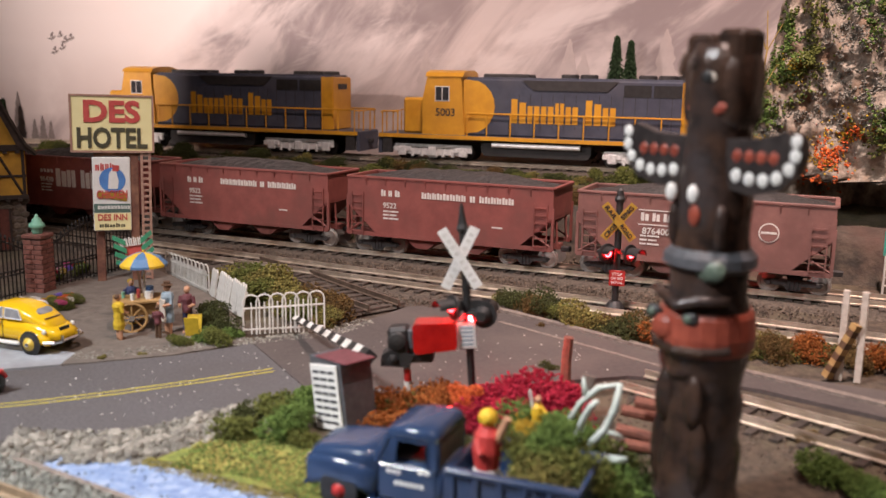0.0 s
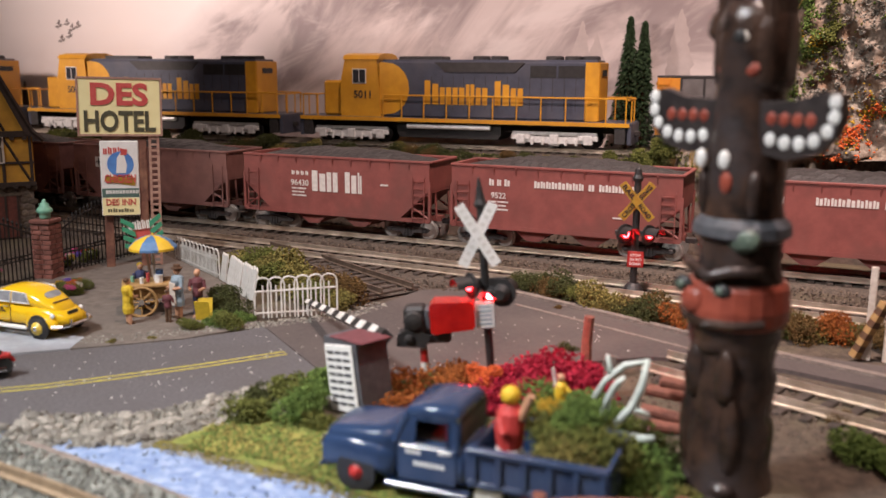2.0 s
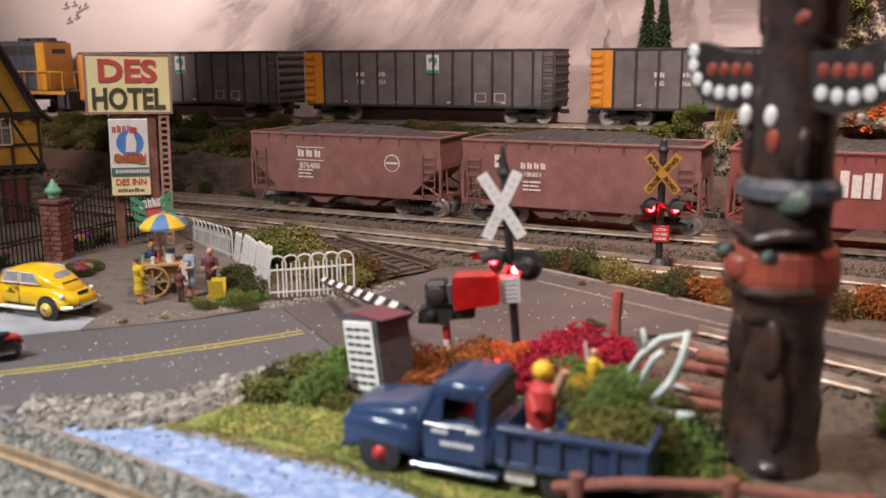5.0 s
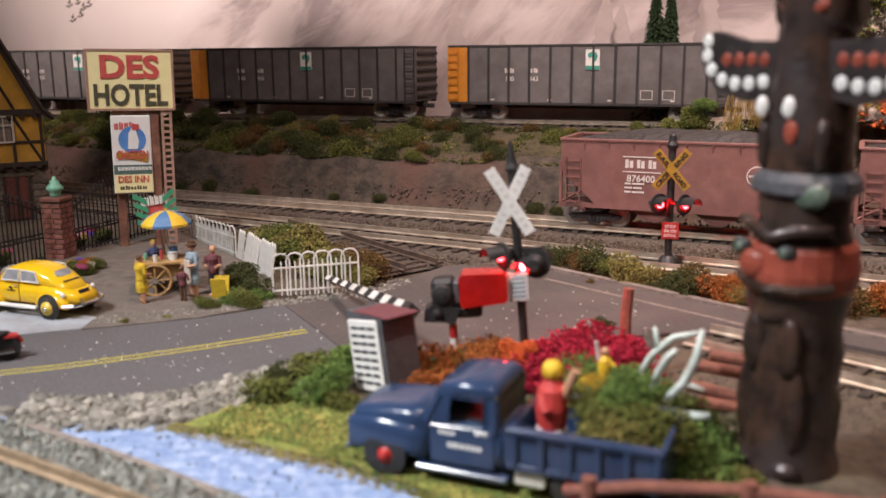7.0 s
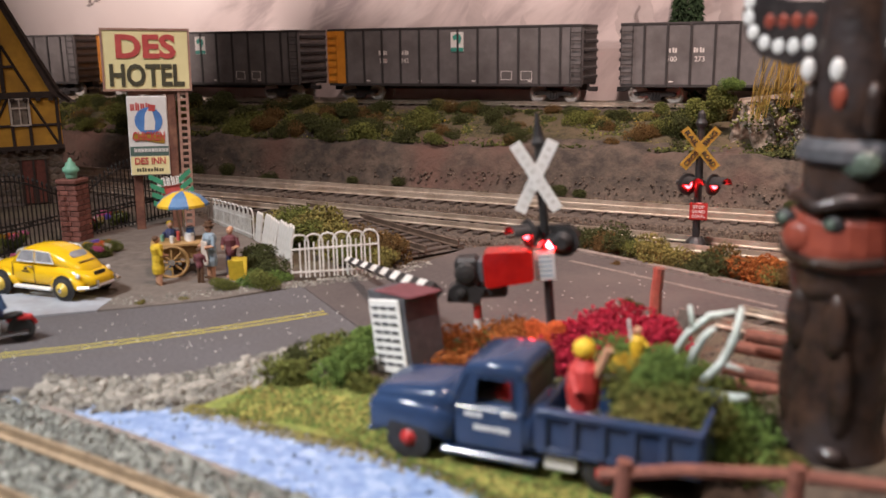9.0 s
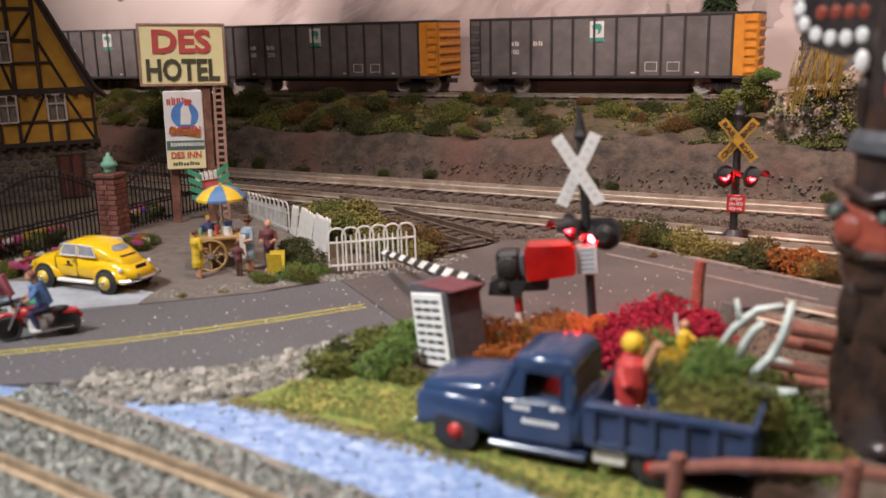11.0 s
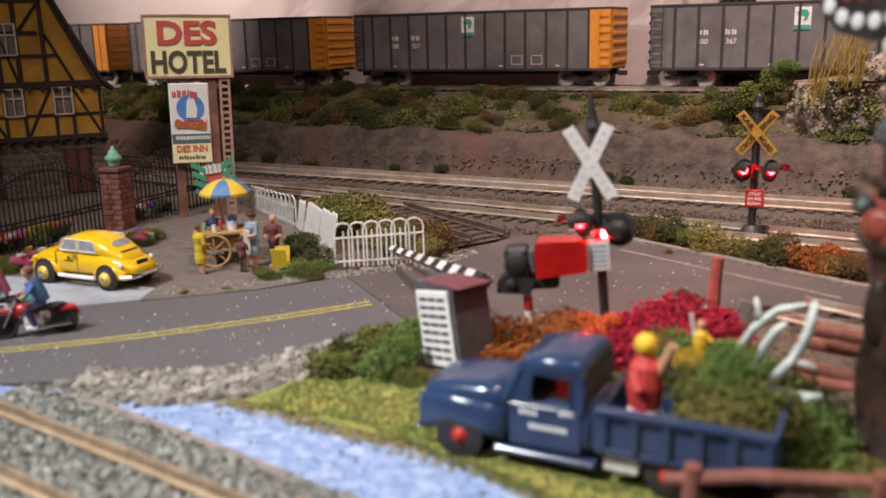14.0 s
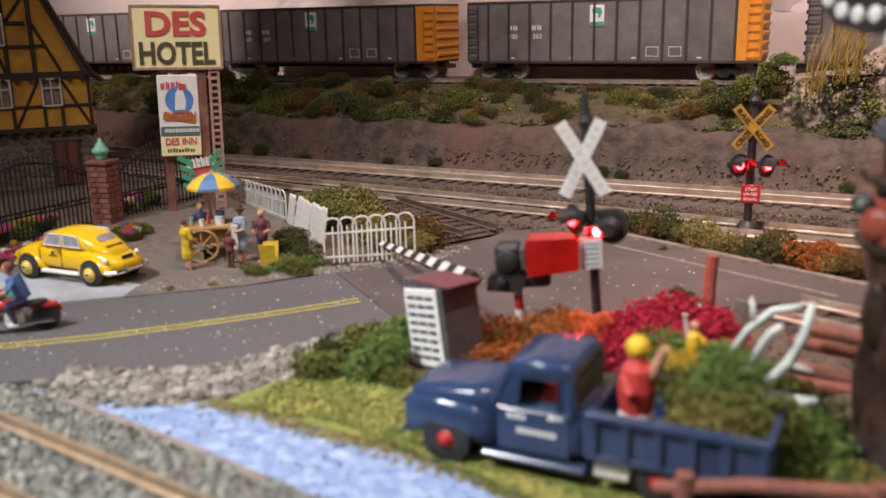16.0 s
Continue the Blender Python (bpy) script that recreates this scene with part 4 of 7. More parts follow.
M["brick"] = mat("brick_red", (.26, .10, .075), (.17, .065, .05), .25, .85, bump=.3, fine=.08, per_object=.25)
M["mortar"] = mat("mortar", (.22, .17, .15), (.15, .12, .10), .2, .9)
M["urn_green"] = mat("urn_green", (.24, .52, .37), (.17, .40, .28), .3, .55)
M["ochre"] = mat("ochre_plaster", (.66, .35, .045), (.55, .28, .035), .8, .8, stain=(.38, .19, .03), stain_size=2)
M["beam"] = mat("dark_beam", (.055, .035, .026), (.03, .02, .016), .3, .75)
M["rubble"] = mat("rubble_stone", (.19, .145, .105), (.09, .07, .055), .3, .9, bump=.7, fine=.15, per_object=.35)
M["roof_tile"] = mat("roof_tile", (.075, .048, .038), (.04, .026, .022), .25, .85, bump=.5, fine=.15)
M["door_red"] = mat("door_red_brown", (.17, .05, .035), (.10, .03, .022), .2, .7)
M["beetle_yellow"] = mat("car_yellow", (.80, .50, .015), (.76, .46, .013), 1.5, .16)
M["chrome"] = mat("chrome", (.75, .75, .74), (.66, .66, .65), .5, .15, 1.0)
M["tyre"] = mat("tyre_rubber", (.03, .028, .027), (.02, .019, .018), .2, .75)
M["hub_yellow"] = mat("hub_yellow", (.72, .52, .08), (.65, .45, .06), .3, .4)
M["pane"] = mat("window_pane", (.36, .36, .37), (.22, .22, .23), .8, .08)
M["skin"] = mat("figurine_paint_tan", (.55, .30, .18), (.46, .24, .14), .2, .6)
M["cloth_yellow"] = mat("figurine_yellow", (.66, .46, .03), (.52, .35, .02), .2, .7)
M["cloth_white"] = mat("figurine_white", (.66, .58, .50), (.52, .44, .37), .2, .7)
M["cloth_blue"] = mat("figurine_blue", (.11, .22, .46), (.07, .15, .34), .2, .7)
M["cloth_navy"] = mat("figurine_navy", (.05, .06, .15), (.035, .04, .10), .2, .7)
M["cloth_red"] = mat("figurine_red", (.55, .05, .045), (.42, .035, .03), .2, .65)
M["cloth_plum"] = mat("figurine_plum", (.17, .05, .06), (.11, .035, .04), .2, .7)
M["cloth_pink"] = mat("figurine_pink", (.50, .16, .20), (.40, .11, .15), .2, .7)
M["cloth_grey"] = mat("figurine_grey_blue", (.30, .38, .44), (.22, .29, .34), .2, .7)
M["hair_brown"] = mat("figurine_brown", (.12, .06, .03), (.08, .04, .02), .1, .7)
M["wood_tan"] = mat("cart_wood", (.42, .26, .10), (.30, .17, .06), .25, .7, bump=.2, fine=.08)
M["umb_blue"] = mat("umbrella_blue", (.09, .20, .38), (.07, .16, .31), .3, .55)
M["umb_yellow"] = mat("umbrella_yellow", (.72, .47, .03), (.64, .40, .025), .3, .55)
M["bike_red"] = mat("bike_red", (.50, .035, .035), (.4, .025, .025), .3, .3)
M["bike_green"] = mat("bike_green", (.06, .30, .17), (.05, .24, .13), .3, .3)
M["truck_blue"] = mat("truck_blue", (.028, .052, .115), (.022, .042, .095), 1.2, .16, stain=(.04, .05, .095), stain_size=2.5)
# olive puts the shade and the shrubs' reflection into the blue wall's colour
M["cab_back"] = mat("cab_back_shaded", (.10, .10, .055), (.06, .06, .035), .4, .6, stain=(.05, .055, .04), stain_size=1.5)
M["curtain"] = mat("curtained_window", (.30, .25, .20), (.17, .14, .12), .3, .3)
M["totem_dark"] = mat("totem_brown", (.07, .038, .026), (.02, .014, .012), .6, .27, bump=.35, fine=.25, stain=(.05, .04, .04), stain_size=1.5)
M["totem_wing"] = mat("totem_wing_grey", (.05, .04, .038), (.025, .02, .02), .4, .35, bump=.3, fine=.2)
M["totem_red"] = mat("totem_red", (.34, .075, .045), (.24, .05, .032), .3, .38)
M["totem_grey"] = mat("totem_grey", (.10, .10, .11), (.06, .062, .07), .3, .55)
M["totem_green"] = mat("totem_green", (.12, .16, .12), (.08, .11, .085), .3, .4)
M["pale_branch"] = mat("pale_branch", (.68, .74, .69), (.52, .59, .54), .25, .7, bump=.3, fine=.08)
M["log_red"] = mat("red_brown_log", (.27, .10, .065), (.17, .06, .042), .2, .75, bump=.4, fine=.08)
M["straw"] = mat("dry_straw", (.55, .38, .09), (.36, .23, .06), .3, .8, island=.3)
M["red_lens"] = mat("red_lens", (.62, .02, .015), (.48, .014, .012), .3, .12)
p_ = M["red_lens"].node_tree.nodes["Principled BSDF"]
p_.inputs["Transmission Weight"].default_value = .35


def hotel_sign():
    t = thing("roadside_sign", facing(-30.2, 26.0, 0, 1.2), "tall yellow hotel sign on rusty posts beside the forecourt", "sign")
    brd = part("sign_board", box(B(), -1.72, 1.44, -.12, .12, 5.55, 7.8, .03), M["sign_cream"], t, "yellow board lettered in red and dark")
    fr = B()
    for a in ((-1.78, 1.5, 5.49, 5.57), (-1.78, 1.5, 7.78, 7.86)):
        box(fr, a[0], a[1], -.15, .15, a[2], a[3])
    for a in ((-1.78, -1.7), (1.42, 1.5)):
        box(fr, a[0], a[1], -.15, .15, 5.57, 7.78)
    part("frame", fr, M["rust_pale"], brd)
    text_part("DES", .92, M["sign_red"], brd, at(-.14, -.14, 7.18, 0, 90), 2.2, .035, depth=.03)
    text_part("HOTEL", .86, M["sign_dark"], brd, at(-.14, -.14, 6.1, 0, 90), 2.75, .03, depth=.03)
    pan = part("lower_panel", box(B(), -.98, .52, -.12, .0, 2.2, 5.3, .04), M["white_bright"], t, "white lower panel with coloured adverts")
    part("blue_oval", lathe(B(), (-.2, -.125, 4.35), [(.52, 0), (.52, -.012)], 20, "Y"), M["sign_blue"], pan)
    part("pale_shape", prism(B(), [(-.38, 3.98), (0, 3.98), (.05, 4.3), (-.05, 4.75), (-.2, 4.82), (-.33, 4.6)], -.152, -.136, "XZ"), M["white_bright"], pan)
    part("red_crest", prism(B(), [(-.2, 4.72), (.05, 4.72), (.08, 4.95), (-.15, 4.98)], -.156, -.138, "XZ"), M["sign_red"], pan)
    part("yellow_band", prism(B(), [(-.85, 3.65), (.35, 3.45), (.38, 3.78), (-.8, 3.85)], -.15, -.12, "XZ"), M["yellow_sign"], pan)
    text_part("CHICKEN", .36, M["sign_red"], pan, at(-.23, -.16, 3.75, 0, 90), 1.2, .02, depth=.02)
    bars(pan, -.85, 4.75, -.135, [(.14, .8), (.14, 1), (.14, .9), (.14, 1)], .3, M["sign_red"], .05, "red_script_bar")
    part("green_band", box(B(), -.95, .49, -.135, -.1, 2.98, 3.35), M["sign_green"], pan)
    bars(pan, -.8, 3.13, -.145, [(.1, 1)] * 10, .15, M["white_bright"], .03, "white_name_bar")
    part("cream_band", box(B(), -.95, .49, -.132, -.1, 2.24, 2.95), M["sign_cream"], pan)
    text_part("DES INN", .27, M["sign_red"], pan, at(-.23, -.145, 2.78, 0, 90), 1.15, .02, depth=.02)
    bars(pan, -.75, 2.36, -.14, [(.16, .8), (.16, 1), (.2, .7), (.16, 1), (.16, .7)], .16, M["sign_dark"], .04, "dark_script_bar")
    part("post", box(B(), .5, .85, -.05, .3, -.05, 5.6, .03), M["rust"], t)
    part("post", box(B(), -.9, -.55, .1, .4, -.05, 5.6, .03), M["rust"], t)
    lad = B()
    for x in (.98, 1.3):
        box(lad, x - .05, x + .05, -.1, .05, -.05, 5.6)
    for k in range(22):
        box(lad, .98, 1.3, -.08, .03, .1 + k * .25, .19 + k * .25)
    part("lattice_post", lad, M["rust_pale"], t, "pale rusty lattice post")
    part("cross_bar", box(B(), -.9, 1.35, -.05, .3, 5.35, 5.55, .02), M["rust"], t)


hotel_sign()


def pillar(x, y, rz, urn=True):
    t = thing("brick_pillar", at(x, y, 0, rz) @ Matrix.Diagonal((.64, .64, .98, 1)), "red brick gate pillar topped by a green urn", "pillar", "brick gate pillars")
    part("core", box(B(), -.54, .54, -.54, .54, -.05, 2.25), M["mortar"], t)
    first = None
    for c in range(11):
        for s in range(4):
            for k in (0, 1):
                m = pose(0, 0, 0, 0, 0, 90 * s) @ at((-.3 if k else .3) * (1 if c % 2 else .98) + (.08 if c % 2 else -.08), -.55, .1 + c * .2)
                if first is None:
                    first = part("brick", box(B(), -.275, .275, -.06, .06, -.085, .085, .015), M["brick"], t, m=m)
                else:
                    share("brick", first, t, m)
    part("cap", box(B(), -.68, .68, -.68, .68, 2.25, 2.42, .04), M["brick"], t)
    if urn:
        part("urn", lathe(B(), (0, 0, 2.42), [(.3, 0), (.34, .1), (.34, .22), (.5, .3), (.46, .4), (.3, .5), (.28, .6), (.12, .68), (.12, .76), (.03, .8)], 14), M["urn_green"], t, "pale green urn", smooth=True)
    return t


pillar(-31.35, 23.0, 20)
pillar(-30.6, 16.6, 20)


def iron_fence(p0, p1, h, arch, label, n):
    a, b = Vector(p0), Vector(p1)
    L = (b - a).length
    t = thing("iron_fence", at(a.x, a.y, 0, math.degrees(math.atan2(b.y - a.y, b.x - a.x))), label, "fence", "black iron fences")
    top = lambda u: h + arch * math.sin(math.pi * u)
    for i in range(n + 1):
        u = i / n
        bm = B()
        rod(bm, (u * L, 0, 0), (u * L, 0, top(u) + .05), .028, seg=5)
        lathe(bm, (u * L, 0, top(u) + .05), [(.028, 0), (.055, .05), (.004, .17)], 5)
        part("bar", bm, M["black_iron"], t)
    for nm, k in (("top_rail", .96), ("middle_rail", .55), ("lower_rail", .47), ("bottom_rail", .08)):
        part(nm, tube(B(), [(L * i / 12, 0, (top(i / 12) if k > .9 else h) * k) for i in range(13)], .04, 5), M["black_iron"], t)
    sc = B()
    for i in range(6):
        c = (i + .5) * L / 6
        tube(sc, [(c + .22 * math.cos(q), 0, h * .51 + .07 * math.sin(2 * q)) for q in [k * math.pi / 5 for k in range(11)]], .02, 4)
    part("scrollwork", sc, M["black_iron"], t)


iron_fence((-30.7, 17.3), (-31.3, 22.25), 1.95, .85, "black wrought-iron gate with an arched top", 26)
iron_fence((-31.5, 23.6), (-32.0, 28.2), 1.75, .8, "black wrought-iron fence panel beyond the pillar", 22)
iron_fence((-30.6, 11.0), (-30.6, 15.9), 1.75, .8, "black wrought-iron fence panel beside the gate", 22)


def house():
    t = thing("half_timbered_house", at(-39.9, 28.6, 0, 59), "ochre half-timbered house with a rubble stone ground floor", "house")
    W = 13.0            # gable wall runs from x=-W to 0, faces -y
    part("stone_wall", box(B(), -W, 0, 0, 9, -.1, 2.55), M["mortar"], t, "rubble stone ground floor")
    r = random.Random(5)
    cols = [part("stone", blob(B(), (0, 0, 0), .2, 1, (1.25, .25, .85), .15), M["rubble"], t, m=at(-.3, 0, .2)) for _ in range(4)]
    for row in range(8):
        for c in range(12):
            share("stone", cols[r.randrange(4)], t, at(-.25 - c * .47 + r.uniform(-.08, .08) + (row % 2) * .2, .0, .2 + row * .31 + r.uniform(-.04, .04), 0, 0, r.uniform(-12, 12)))
    part("upper_wall", box(B(), -W - .1, .1, -.15, 9, 2.55, 5.05), M["ochre"], t, "ochre plaster between dark beams")
    part("gable_wall", prism(B(), [(-W, 5.05), (.05, 5.05), (-1.0, 7.2), (-2.5, 10.4), (-W / 2, 16.5), (-W + 2.5, 10.4)], -.12, 9, "XZ"), M["ochre"], t)
    bm_list = [("beam", (-W, .15, -.24, -.1, 2.5, 2.72)), ("beam", (-W, .2, -.26, -.1, 4.9, 5.2)), ("beam", (-W, .1, -.22, -.1, 3.6, 3.72)), ("beam", (-W, -2.4, -.22, -.08, 7.3, 7.45)), ("beam", (-W, -1.6, -.22, -.08, 6.3, 6.42)), ("beam", (-W, -2.3, -.22, -.08, 8.7, 8.85))]
    for x in (-.02, -1.25, -2.0, -3.3, -4.1, -5.4, -6.2):
        bm_list.append(("post_beam", (x - .07, x + .07, -.23, -.1, 2.7, 4.95)))
    for x in (-2.2, -3.3, -4.1, -5.4, -6.2):
        bm_list.append(("post_beam", (x - .09, x + .09, -.21, -.08, 5.2, 10.5)))
    for nm, a in bm_list:
        part(nm, box(B(), *a, .02), M["beam"], t)
    for (xa, za), (xb, zb) in (((-.1, 2.75), (-1.2, 4.9)), ((-2.1, 4.9), (-3.2, 2.75)), ((-4.2, 2.75), (-5.3, 4.9)), ((-4.2, 4.9), (-5.3, 2.75)), ((-1.1, 5.2), (-2.1, 7.3)), ((-3.4, 5.2), (-4.0, 7.3)), ((-4.2, 7.3), (-5.3, 5.2)), ((-2.3, 8.6), (-3.2, 7.4))):
        part("brace", rod(B(), (xa, -.17, za), (xb, -.17, zb), .065, seg=4), M["beam"], t)
    for k in range(14):
        part("joist_end", box(B(), -.35 - k * .55, -.15 - k * .55, -.34, -.1, 2.42, 2.56), M["beam"], t)
        part("joist_end", box(B(), -.35 - k * .55, -.15 - k * .55, -.36, -.1, 4.78, 4.92), M["beam"], t)

    def window(x, z, w=.72, h=1.15):
        wn = part("window", box(B(), x - w / 2, x + w / 2, -.2, -.1, z, z + h), M["curtain"], t, "curtained window with a pale frame")
        fr = B()
        for a in ((x - w / 2 - .08, x - w / 2 + .02), (x + w / 2 - .02, x + w / 2 + .08), (x - .03, x + .03)):
            box(fr, a[0], a[1], -.28, -.18, z - .05, z + h + .05)
        for z0 in (z - .08, z + h - .02, z + h * .62):
            box(fr, x - w / 2, x + w / 2, -.275, -.185, z0, z0 + .08)
        part("window_frame", fr, M["cloth_white"], wn)
    for x in (-1.62, -3.7, -5.8):
        window(x, 3.72)
    for x in (-3.7, -5.8):
        window(x, 6.45, .75, 1.3)
    for x, w in ((-1.3, 1.2), (-5.2, 1.1)):
        d = part("door", box(B(), x - w / 2, x + w / 2, -.1, .05, 0, 2.05), M["door_red"], t, "dark red-brown double door")
        for k in (-1, 0, 1):
            part("door_batten", box(B(), x + k * w / 2.2 - .05, x + k * w / 2.2 + .05, -.16, -.08, 0, 2.05), M["beam"], d)
        part("lintel", box(B(), x - w / 2 - .1, x + w / 2 + .1, -.14, .05, 2.05, 2.2), M["rubble"], t)
    rf = B()
    prism(rf, [(.62, 4.78), (.14, 5.25), (-.85, 7.3), (-2.38, 10.5), (-W / 2, 16.7), (-W / 2, 16.4), (-2.55, 10.25), (-1.1, 7.1), (-.2, 5.05), (.5, 4.66)], -.34, 9.4, "XZ")
    part("roof_slope", rf, M["roof_tile"], t, "steep dark tiled roof with a kicked eave")
    part("roof_slope", prism(B(), [(-W - .75, 4.75), (-W + 2.3, 10.5), (-W / 2, 16.9), (-W / 2, 16.4), (-W + 2.55, 10.25), (-W - .55, 4.6)], -.75, 9.4, "XZ"), M["roof_tile"], t)
    part("barge_board", tube(B(), [(.6, -.36, 4.72), (.12, -.36, 5.18), (-.88, -.36, 7.22), (-2.4, -.36, 10.4)], .11, 4), M["beam"], t)


house()


# ---- yellow car ----
def loft(bm, stations, seg=12, power=2.6, mi=0):
    """stations: (x, half width, z low, z high); closed rings of a rounded box section."""
    rings = []
    for x, w, z0, z1 in stations:
        ring = []
        for i in range(seg):
            a = 2 * math.pi * (i + .5) / seg
            c, s = math.cos(a), math.sin(a)
            ring.append(bm.verts.new((x, w * math.copysign(abs(c) ** (2 / power), c), (z0 + z1) / 2 + (z1 - z0) / 2 * math.copysign(abs(s) ** (2 / power), s))))
        rings.append(ring)
    for a, b in zip(rings, rings[1:]):
        for i in range(seg):
            bm.faces.new((a[i], a[(i + 1) % seg], b[(i + 1) % seg], b[i])).material_index = mi
    bm.faces.new(rings[0][::-1])
    bm.faces.new(rings[-1])
    return bm


def car_wheel(t, x, y, r, w, hub, rim="chrome", k=1.0):
    s = 1 if y > 0 else -1
    wh = part("wheel", lathe(B(), (x, y, r), [(r * .5, -w / 2), (r * .92, -w / 2), (r, -w * .3), (r, w * .3), (r * .92, w / 2), (r * .5, w / 2)], 20, "Y"), M["tyre"], t, smooth=True)
    part("hub", lathe(B(), (x, y + s * w * .45, r), [(r * .62 * k, 0), (r * .6 * k, s * .04 * k), (r * .3 * k, s * .06 * k), (r * .26 * k, s * .1 * k), (.02, s * .11 * k)], 18, "Y"), M[hub], wh, smooth=True)
    part("hub_cap", lathe(B(), (x, y + s * (w * .45 + .08), r), [(r * .24, 0), (r * .2, s * .04), (.02, s * .06)], 14, "Y"), M[rim], wh, smooth=True)


def beetle():
    t = thing("yellow_car", at(-25.52, 17.9, .035, 10.5), "glossy yellow rounded two-door model car on the forecourt", "car")
    y = M["beetle_yellow"]
    body = part("body", loft(B(), [(-2.0, .35, .42, .62), (-1.92, .5, .36, .78), (-1.6, .58, .3, .92), (-1.15, .64, .28, 1.0), (-.8, .69, .28, 1.03), (-.3, .71, .27, 1.02), (.4, .71, .27, 1.02), (.9, .7, .27, 1.02), (1.3, .66, .3, .97), (1.65, .58, .34, .85), (1.9, .45, .4, .68), (1.98, .3, .45, .6)], 20, 3.0), y, t, smooth=True)
    part("cabin", loft(B(), [(-1.02, .42, .85, .98), (-.88, .58, .8, 1.1), (-.6, .62, .8, 1.38), (-.25, .62, .8, 1.48), (.25, .62, .8, 1.5), (.65, .61, .8, 1.44), (1.05, .57, .75, 1.27), (1.4, .5, .7, 1.05), (1.7, .4, .6, .82)], 20, 2.7), y, t, "rounded yellow roof", smooth=True)
    for x in (-1.2, 1.2):
        for s in (-1, 1):
            part("fender", loft(B(), [(x - .58, .04, .3, .42), (x - .5, .16, .28, .58), (x - .3, .2, .3, .72), (x, .21, .32, .78), (x + .3, .2, .3, .72), (x + .5, .16, .28, .58), (x + .6, .05, .3, .42)], 12, 2.3), y, t, m=at(0, s * .6, 0), smooth=True)
            part("wheel_arch", lathe(B(), (x, s * .765, .36), [(.4, 0), (.4, s * .03), (.35, s * .05)], 18, "Y"), M["black"], t)
            car_wheel(t, x, s * .74, .34, .2, "hub_yellow")
    for s in (-1, 1):
        part("running_board", box(B(), -.72, .72, s * .72 - .08, s * .72 + .08, .24, .34, .03), M["white_bright"], t, "white running board")
        for x0, x1, x2, x3 in ((-.62, .02, .02, -.45), (.1, .78, .62, .1)):
            win = prism(B(), [(x0, 1.03), (x1, 1.03), (x2, 1.36 if x1 < .5 else 1.33), (x3, 1.36)], -.015, .015, "XZ")
            w_ = part("side_window", win, M["pane"], t, "pale window with a silver frame", m=Matrix.Translation((0, s * .632 * CM, 0)) @ Matrix.Rotation(s * .16, 4, "X") @ Matrix.Translation((0, s * .17 * CM, -.005 * CM)))
            fr = tube(B(), [(x0, 0, 1.03), (x1, 0, 1.03), (x2, 0, 1.36 if x1 < .5 else 1.33), (x3, 0, 1.36), (x0, 0, 1.03)], .022, 5)
            part("window_frame", fr, M["white_bright"], w_, m=Matrix.Translation((0, s * .015 * CM, 0)))
        part("door_line", box(B(), .055, .07, s * .705 - .012, s * .705 + .012, .35, 1.0), M["hair_brown"], t)
        part("door_line", box(B(), -.78, -.765, s * .7 - .012, s * .7 + .012, .35, .98), M["hair_brown"], t)
        part("door_handle", box(B(), -.15, .02, s * .72 - .03, s * .72 + .03, .9, .93), M["chrome"], t)
        part("emblem_bar", box(B(), -.4, -.1, s * .716 - .008, s * .716 + .008, .74, .77), M["black"], t)
        part("emblem_mark", box(B(), -.3, -.2, s * .716 - .008, s * .716 + .008, .8, .88), M["black"], t)
        part("tail_light", blob(B(), (1.62, s * .62, .72), .075, 2, (1, .8, 1.1)), M["white_bright"], t)
        part("headlight", lathe(B(), (-1.78, s * .6, .66), [(.13, -.06), (.12, .02), (.02, .04)], 12, "X"), M["chrome"], t)
    part("rear_window", loft(B(), [(-.02, .3, -.12, .12), (.02, .3, -.12, .12)], 20, 3.5), M["pane"], t, "small oval rear window", m=Matrix.Translation((1.12 * CM, 0, 1.235 * CM)) @ Matrix.Rotation(radians(-62 + 15), 4, "Y"))
    part("louvre", box(B(), 1.36, 1.44, -.3, .3, 1.03, 1.06), M["hair_brown"], t)
    part("number_plate", box(B(), 1.83, 1.88, -.2, .2, .68, .8), M["black"], t)
    part("windscreen", loft(B(), [(-.02, .45, -.14, .14), (.02, .45, -.14, .14)], 20, 4), M["pane"], t, m=Matrix.Translation((-.82 * CM, 0, 1.21 * CM)) @ Matrix.Rotation(radians(30), 4, "Y"))
    for x, s in ((2.06, 1), (-2.06, -1)):
        part("bumper", tube(B(), [(x - s * .35, -.78, .42), (x - s * .08, -.62, .42), (x, -.3, .42), (x, .3, .42), (x - s * .08, .62, .42), (x - s * .35, .78, .42)], .06, 6), M["chrome"], t)
        for yy in (-.35, .35):
            part("bumper_guard", box(B(), x - .04, x + .06, yy - .04, yy + .04, .36, .6, .02), M["chrome"], t)


beetle()


